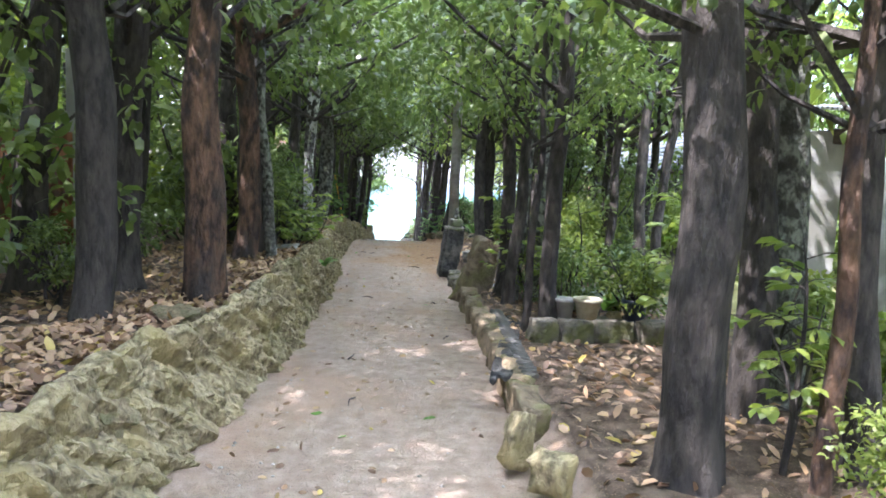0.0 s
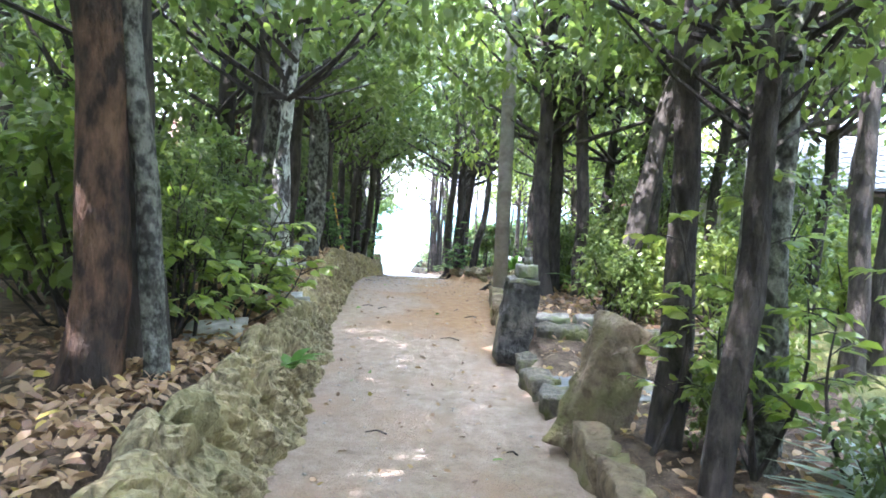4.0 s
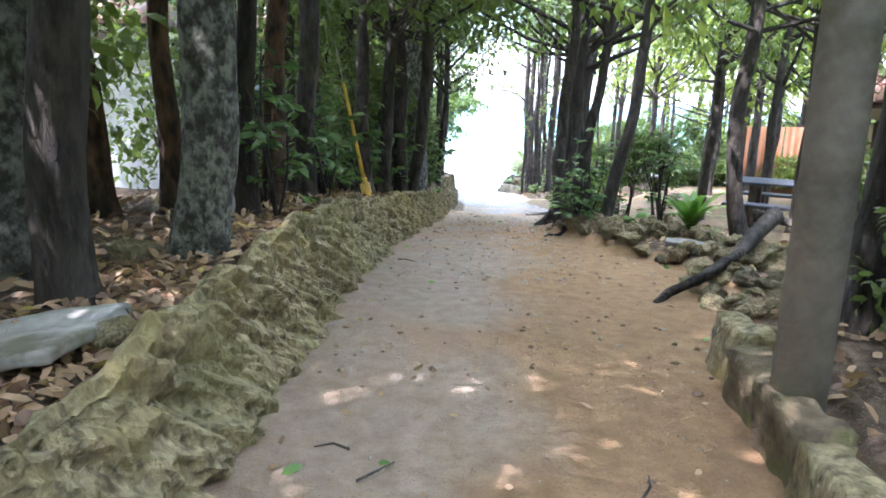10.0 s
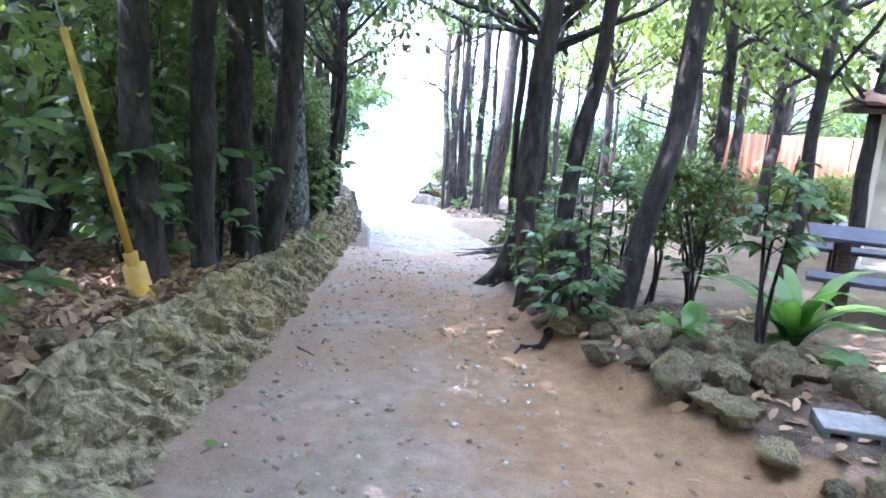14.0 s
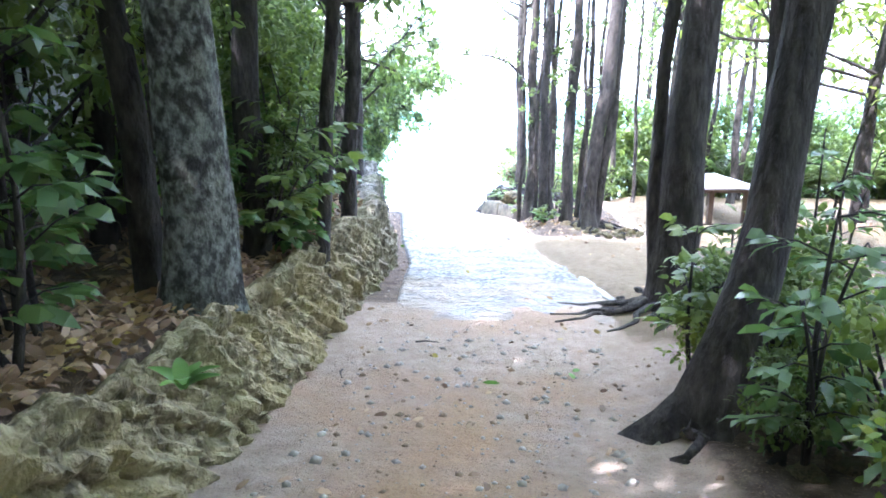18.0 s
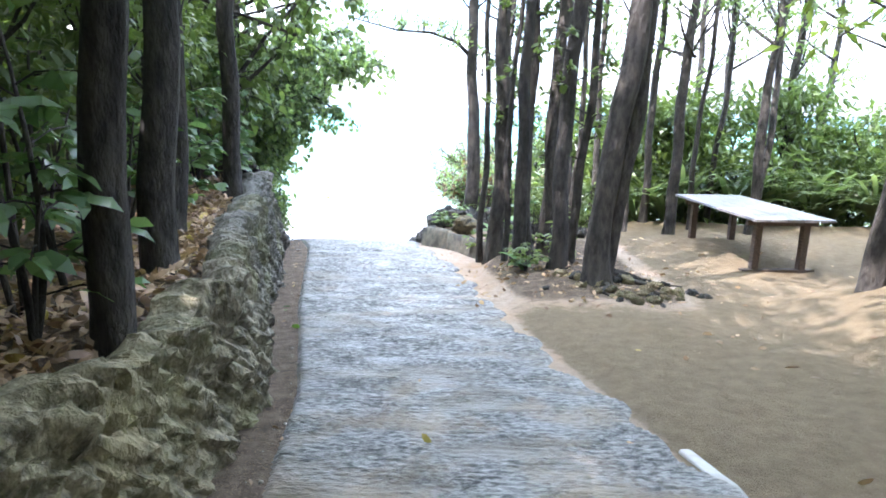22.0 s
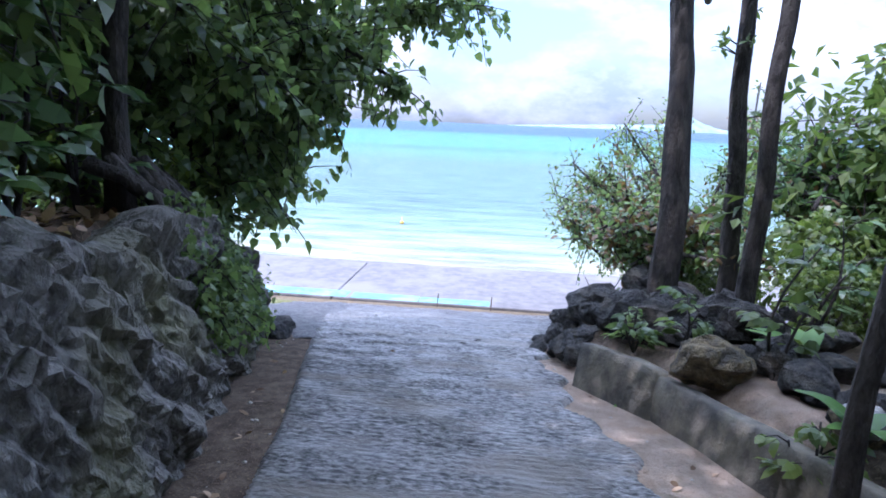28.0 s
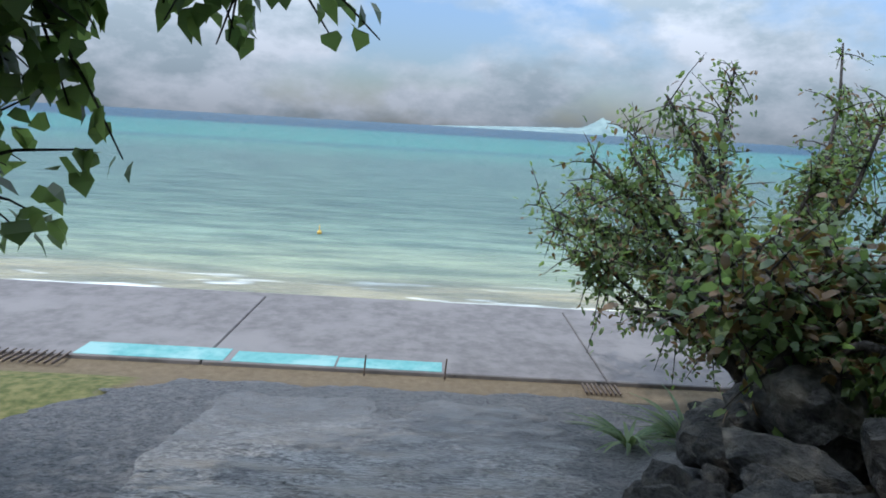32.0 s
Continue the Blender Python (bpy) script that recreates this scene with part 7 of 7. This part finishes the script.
def pebbles(n, sampler, size, mat, label, seed):
    g2 = np.random.RandomState(seed)
    base = np.array([(1, 0, 0), (0, 1, 0), (-1, 0, 0), (0, -1, 0), (0, 0, 0.7), (0, 0, -0.5)], float)
    tri = [(0, 1, 4), (1, 2, 4), (2, 3, 4), (3, 0, 4), (1, 0, 5), (2, 1, 5), (3, 2, 5), (0, 3, 5)]
    vs, fs = [], []
    for k in range(n):
        x, y = sampler(g2)
        s = size * (0.3 + g2.rand() ** 3)
        a = g2.rand() * 6.28
        q = base * (0.7 + 0.6 * g2.rand(6, 1)) * s
        q = np.column_stack([q[:, 0] * math.cos(a) - q[:, 1] * math.sin(a), q[:, 0] * math.sin(a) + q[:, 1] * math.cos(a), q[:, 2]])
        o = len(vs)
        vs += (q + np.array([x, y, ground_at(x, y) + 0.1 * s])).tolist()
        fs += [tuple(i + o for i in t) for t in tri]
    return tagged(link_mesh("pebbles", vs, fs, mat), label, "pebbles", kind="stuff")


PALE_PEBBLE = soft_mat("pale_pebble", (0.26, 0.23, 0.19), (0.5, 0.46, 0.4), 12, 0.9, 0.2)
pebbles(1600, on_lane, 0.014, PALE_PEBBLE, "small grey pebbles trodden into the lane", 6)
pebbles(900, lambda q: (-1.4 + 1.7 * q.rand(), 12 + 8.2 * q.rand()), 0.026, PALE_PEBBLE, "coarse gravel on the sloping lane", 7)
CLOD = soft_mat("earth_clod", (0.17, 0.12, 0.08), (0.38, 0.28, 0.18), 14, 0.95, 0.3)
pebbles(900, lambda q: (-1.4 + 2.5 * q.rand(), 9.5 + 10 * q.rand()), 0.022, CLOD, "crumbs of dry brown earth on the lane", 9)
sticks = []
for k in range(70):
    x, y = (on_lane if k % 3 == 0 else on_right if k % 3 == 1 else on_bank)(rr)
    a, L = rr.rand() * 6.28, 0.08 + 0.16 * rr.rand()
    z = ground_at(x, y) + 0.012
    sticks.append(tube([(x, y, z), (x + L * 0.5 * math.cos(a), y + L * 0.5 * math.sin(a), z + 0.015), (x + L * math.cos(a + 0.2), y + L * math.sin(a + 0.2), z)], [0.007, 0.006, 0.003], 5))
v, f = joined(sticks)
tagged(link_mesh("twigs", v, f, BARK_DARK), "dry twigs scattered on the ground", "twigs", kind="stuff")



# ---- near saplings with large single leaves ----
def sapling(x, y, z, stems, reach, leaf, wid, count, mat, seed, label, group="saplings", bark=None, first=0.25):
    """Thin stems with whorls of separate leaves; stems are end points above the foot."""
    g3 = np.random.RandomState(seed)
    ob = tagged(holder("sapling", Matrix.Translation((x, y, z))), label, "sapling", group)
    cs, ws, pieces = [], [], []
    for end in stems:
        e = np.array(end, float)
        t = np.linspace(0, 1, 7)
        bow = np.outer(np.sin(t * math.pi), g3.randn(3) * 0.06 * np.linalg.norm(e))
        pts = np.outer(t, e) + bow
        r0 = 0.008 + 0.008 * np.linalg.norm(e)
        v, f = tube(pts, np.linspace(r0, 0.004, 7), 6, 0.08, seed)
        link_mesh("stem", v, f, bark or BARK_DARK, ob)
        for k in range(count):
            u = first + (1 - first) * (k + g3.rand()) / count
            c = np.array([np.interp(u, t, pts[:, q]) for q in range(3)])
            a = k * 2.4 + g3.rand()
            d = np.array([math.cos(a), math.sin(a), 0.25 + 0.25 * g3.randn()])
            tip = c + d * reach * (0.5 + 0.6 * g3.rand())
            pieces.append(tube([c, (c + tip) / 2 + np.array([0, 0, 0.02]), tip], [0.005, 0.004, 0.002], 4))
            n = 5 + g3.randint(4)
            q = np.linspace(0.4, 1.0, n)[:, None]
            cs.append(c + (tip - c) * q)
            b = a + np.where(np.arange(n) % 2, 1.0, -1.0) * (0.9 - 0.5 * q[:, 0]) + 0.2 * g3.randn(n)
            ws.append(np.column_stack([np.cos(b), np.sin(b), 0.15 * g3.randn(n) - 0.12]))
    v, f = joined(pieces)
    tagged(link_mesh("twig_spray", v, f, bark or BARK_DARK, ob), kind="stuff")
    v, f = leaf_cloud(np.concatenate(cs), np.concatenate(ws), leaf, wid, g3, True, 0.22)
    tagged(link_mesh("leafage", v, f, mat, ob, shade=False), kind="stuff")
    return ob


# beside the standing stone
sapling(1.3, 3.05, 0.05, [(0.0, -0.05, 1.5), (0.18, 0.05, 1.1)], 0.26, 0.12, 0.05, 8, LEAF_FRESH, 1, "young sapling with narrow yellow-green leaves by the standing stone")
sapling(1.75, 2.75, 0.05, [(-0.06, 0.0, 1.7), (0.15, -0.1, 1.0), (-0.2, 0.1, 0.8)], 0.26, 0.12, 0.055, 8, LEAF_FRESH, 2, "young sapling with narrow yellow-green leaves by the standing stone")
sapling(2.05, 2.3, 0.05, [(0.1, 0.0, 1.3), (-0.15, 0.1, 0.9)], 0.24, 0.11, 0.05, 7, LEAF_FRESH, 3, "young sapling with narrow yellow-green leaves by the standing stone")
# by the planter and beyond it
sapling(2.45, 0.92, 0.42, [(0.25, -0.1, 0.35), (-0.25, 0.1, 0.4), (0.1, 0.2, 0.5), (0.4, 0.15, 0.25)], 0.22, 0.1, 0.045, 6, LEAF_MID, 4, "small potted shrub with flat leaf sprays")
sapling(2.35, -1.95, 0.0, [(0.05, 0.1, 1.25), (-0.15, 0.0, 0.8), (0.2, 0.1, 0.9)], 0.26, 0.12, 0.06, 7, LEAF_FRESH, 5, "thin sapling with bright oval leaves under the trees")
sapling(2.58, -0.1, 0.0, [(-0.05, 0.1, 1.5), (0.2, -0.05, 1.3), (-0.2, 0.0, 1.05)], 0.3, 0.16, 0.075, 8, LEAF_FRESH, 16, "two-stemmed sapling with bright yellow-green leaves", first=0.5)
sapling(2.75, -0.9, 0.0, [(0.0, 0.1, 1.3), (0.2, -0.1, 1.0)], 0.26, 0.12, 0.06, 7, LEAF_FRESH, 6, "thin sapling with bright oval leaves under the trees")
# left bank in front of the wood
sapling(-1.75, 3.75, ground_at(-1.75, 3.75), [(0.1, 0.1, 0.75), (-0.2, -0.1, 0.9), (0.3, 0.2, 0.5), (-0.1, 0.4, 1.2)], 0.3, 0.155, 0.072, 8, LEAF_FRESH, 7, "leafy shrub with mid-green leaves above the rock wall")
sapling(-1.65, 4.55, ground_at(-1.65, 4.55), [(0.15, 0.0, 0.8), (-0.1, 0.2, 1.3), (0.35, 0.1, 0.45), (0.2, -0.3, 1.0)], 0.3, 0.155, 0.072, 8, LEAF_MID, 8, "leafy shrub with mid-green leaves above the rock wall")
sapling(-2.05, 5.3, ground_at(-2.05, 5.3), [(0.15, 0.0, 1.4), (-0.1, 0.2, 1.1), (0.45, 0.1, 0.8)], 0.3, 0.155, 0.072, 8, LEAF_MID, 9, "leafy shrub with mid-green leaves above the rock wall")
for k, y in enumerate(np.arange(11.2, 21.8, 0.5)):
    if abs(y - 18.4) < 0.4 or 13.3 < y < 14.5:
        continue
    x = float(wall_x(y)) - 0.62 - 0.25 * (k % 3)
    sapling(x, y, ground_at(x, y), [(0.1, 0.0, 0.7 + 0.25 * (k % 3)), (-0.15, 0.2, 1.3), (-0.1, -0.25, 1.0)], 0.28, 0.15, 0.07, 7, LEAF_GLOSS, 20 + k, "dark glossy undergrowth between the trunks", "undergrowth")
sapling(-2.22, 20.05, ground_at(-2.22, 20.05), [(0.12, -0.05, 0.75), (0.05, 0.15, 0.5), (-0.1, 0.1, 1.2), (0.2, 0.0, 0.3)], 0.26, 0.16, 0.075, 7, LEAF_GLOSS, 40, "shrub with large glossy leaves at the wall top", first=0.1)
sapling(-3.5, 27.9, ground_at(-3.5, 27.9), [(0.3, -0.2, 0.9), (0.1, 0.1, 1.5), (0.4, 0.1, 1.2), (0.15, -0.3, 0.6)], 0.26, 0.16, 0.085, 8, LEAF_GLOSS, 41, "shrub with large rounded glossy leaves on the bank")
for k, y in enumerate((22.6, 23.7, 24.8, 25.9, 26.9, 28.8, 29.5)):
    x = float(wall_x(y)) - 0.95
    sapling(x, y, ground_at(x, y), [(0.1, 0.0, 0.9), (-0.15, 0.2, 1.4), (-0.1, -0.25, 1.1)], 0.28, 0.165, 0.075, 8, LEAF_GLOSS, 50 + k, "dark glossy undergrowth between the trunks", "undergrowth")
# right, by the trunk cluster, the stout tree and the shore rocks
sapling(0.72, 16.0, ground_at(0.72, 16.0), [(0.0, -0.1, 0.75), (0.15, 0.1, 0.55)], 0.2, 0.13, 0.08, 6, LEAF_FRESH, 60, "young plant with large fresh green leaves beside the trunks")
for k, (x, y, h) in enumerate([(0.62, 15.05, 0.7), (0.8, 15.6, 1.3), (0.55, 15.9, 1.0), (1.05, 15.9, 1.2), (0.85, 17.0, 1.3), (0.7, 17.6, 1.1), (1.4, 19.3, 1.5), (1.8, 19.6, 1.7), (-2.9, 12.1, 1.9), (-3.1, 13.0, 2.1)]):
    sapling(x, y, ground_at(x, y), [(0.0, 0.0, h), (0.15, 0.1, h * 0.8), (-0.12, -0.05, h * 0.65)], 0.22, 0.12, 0.055, 8, LEAF_GLOSS, 90 + k, "dark glossy undergrowth between the trunks", "undergrowth", first=0.1)
sapling(0.55, 18.55, ground_at(0.55, 18.55), [(-0.05, 0.0, 0.95), (0.15, 0.1, 0.7)], 0.2, 0.12, 0.075, 6, LEAF_MID, 61, "young plant with large fresh green leaves beside the trunks")
sapling(1.0, 19.95, ground_at(1.0, 19.95), [(-0.1, 0.0, 0.75), (0.15, 0.0, 0.85), (0.1, -0.2, 0.5)], 0.2, 0.13, 0.08, 7, LEAF_MID, 62, "young plant with fresh green leaves beside the stout tree")
sapling(0.15, 29.75, -1.5, [(0.15, 0.0, 0.85), (0.2, 0.0, 0.6)], 0.18, 0.11, 0.07, 5, LEAF_MID, 63, "leafy plant with bright oval leaves among the rocks", "shore plants")
sapling(-0.25, 30.3, -1.5, [(0.0, 0.0, 0.4), (0.1, 0.0, 0.3)], 0.13, 0.1, 0.05, 5, LEAF_SHORE, 64, "small weed sprouting behind the concrete kerb", "shore plants")
sapling(-0.55, 30.35, -1.55, [(0.0, 0.0, 0.3), (-0.08, 0.0, 0.25), (0.1, 0.05, 0.22)], 0.14, 0.1, 0.045, 5, LEAF_SHORE, 65, "small weed sprouting behind the concrete kerb", "shore plants")
sapling(0.65, 30.6, -1.5, [(0.2, 0.1, 0.9), (0.3, -0.1, 0.7)], 0.2, 0.11, 0.06, 6, LEAF_GLOSS, 66, "leafy plant with bright oval leaves among the rocks", "shore plants")
sapling(1.9, 16.3, ground_at(1.9, 16.3), [(0.0, 0.0, 1.1), (-0.25, 0.1, 1.25), (0.2, 0.0, 0.9), (-0.1, -0.2, 0.7)], 0.26, 0.11, 0.05, 8, LEAF_GLOSS, 67, "dark sapling with oval leaves on thin stems")


# ---- string of lamps between the shore trunks ----
def lamp_string():
    ob = tagged(holder("string_light"), "dark wire with a clear bulb strung between trunks", "string light")
    pts = [(-0.02 + 0.62 * t, 31.95 + 0.5 * t, 1.3 - 0.16 * math.sin(math.pi * t)) for t in np.linspace(0, 1, 9)]
    v, f = tube(pts, [0.006] * 9, 6)
    link_mesh("wire", v, f, WOOD_DARK, ob)
    c = Vector(pts[2])
    bm = bmesh.new()
    rod(bm, c, c + Vector((0, 0, -0.07)), 0.016, 0.018, 10)
    part("socket", bm, WOOD_DARK, ob, shade=True)
    bm = bmesh.new()
    bmesh.ops.create_icosphere(bm, subdivisions=2, radius=0.034, matrix=Matrix.Translation(c + Vector((0, 0, -0.1))) @ Matrix.Diagonal((1, 1, 1.3, 1)))
    part("bulb", bm, CONCRETE, ob, "frosted bulb, unlit", True)


lamp_string()


sapling(1.5, 14.27, ground_at(1.5, 14.27), [(0.03, 0.0, 1.25), (0.13, 0.05, 1.1), (-0.11, 0.0, 1.15)], 0.16, 0.11, 0.055, 9, LEAF_GLOSS, 68, "dark sapling with a stout stem among the stones", first=0.6)

for k, (x, y, r) in enumerate([(0.25, 28.15, 0.5), (-0.05, 28.75, 0.4), (0.6, 28.2, 0.6), (0.85, 27.4, 0.45), (0.3, 26.75, 0.3)]):
    sapling(x, y, ground_at(x, y), [(0.0, 0.0, r), (0.1, 0.1, r * 0.8), (-0.1, 0.05, r * 0.7)], 0.16, 0.1, 0.05, 5, LEAF_MID, 70 + k, "low leafy plant between the slender trunks", "shore plants")
for k, (x, y) in enumerate([(-2.28, 20.35), (-2.3, 20.75), (-2.25, 19.75)]):
    sapling(x, y, ground_at(x, y), [(0.45, -0.1, 0.75), (0.35, 0.1, 1.1), (0.2, -0.15, 0.5), (0.1, 0.2, 1.4)], 0.24, 0.15, 0.07, 7, LEAF_MID, 80 + k, "shrub with large glossy leaves leaning over the wall", "undergrowth")
for k, (x, y) in enumerate([(-1.5, 4.55), (-1.6, 5.2)]):
    sapling(x, y, ground_at(x, y), [(0.35, -0.05, 0.75), (0.25, 0.15, 0.95), (0.45, 0.1, 0.5)], 0.22, 0.12, 0.06, 7, LEAF_FRESH, 90 + k, "leafy shrub leaning over the rock wall")
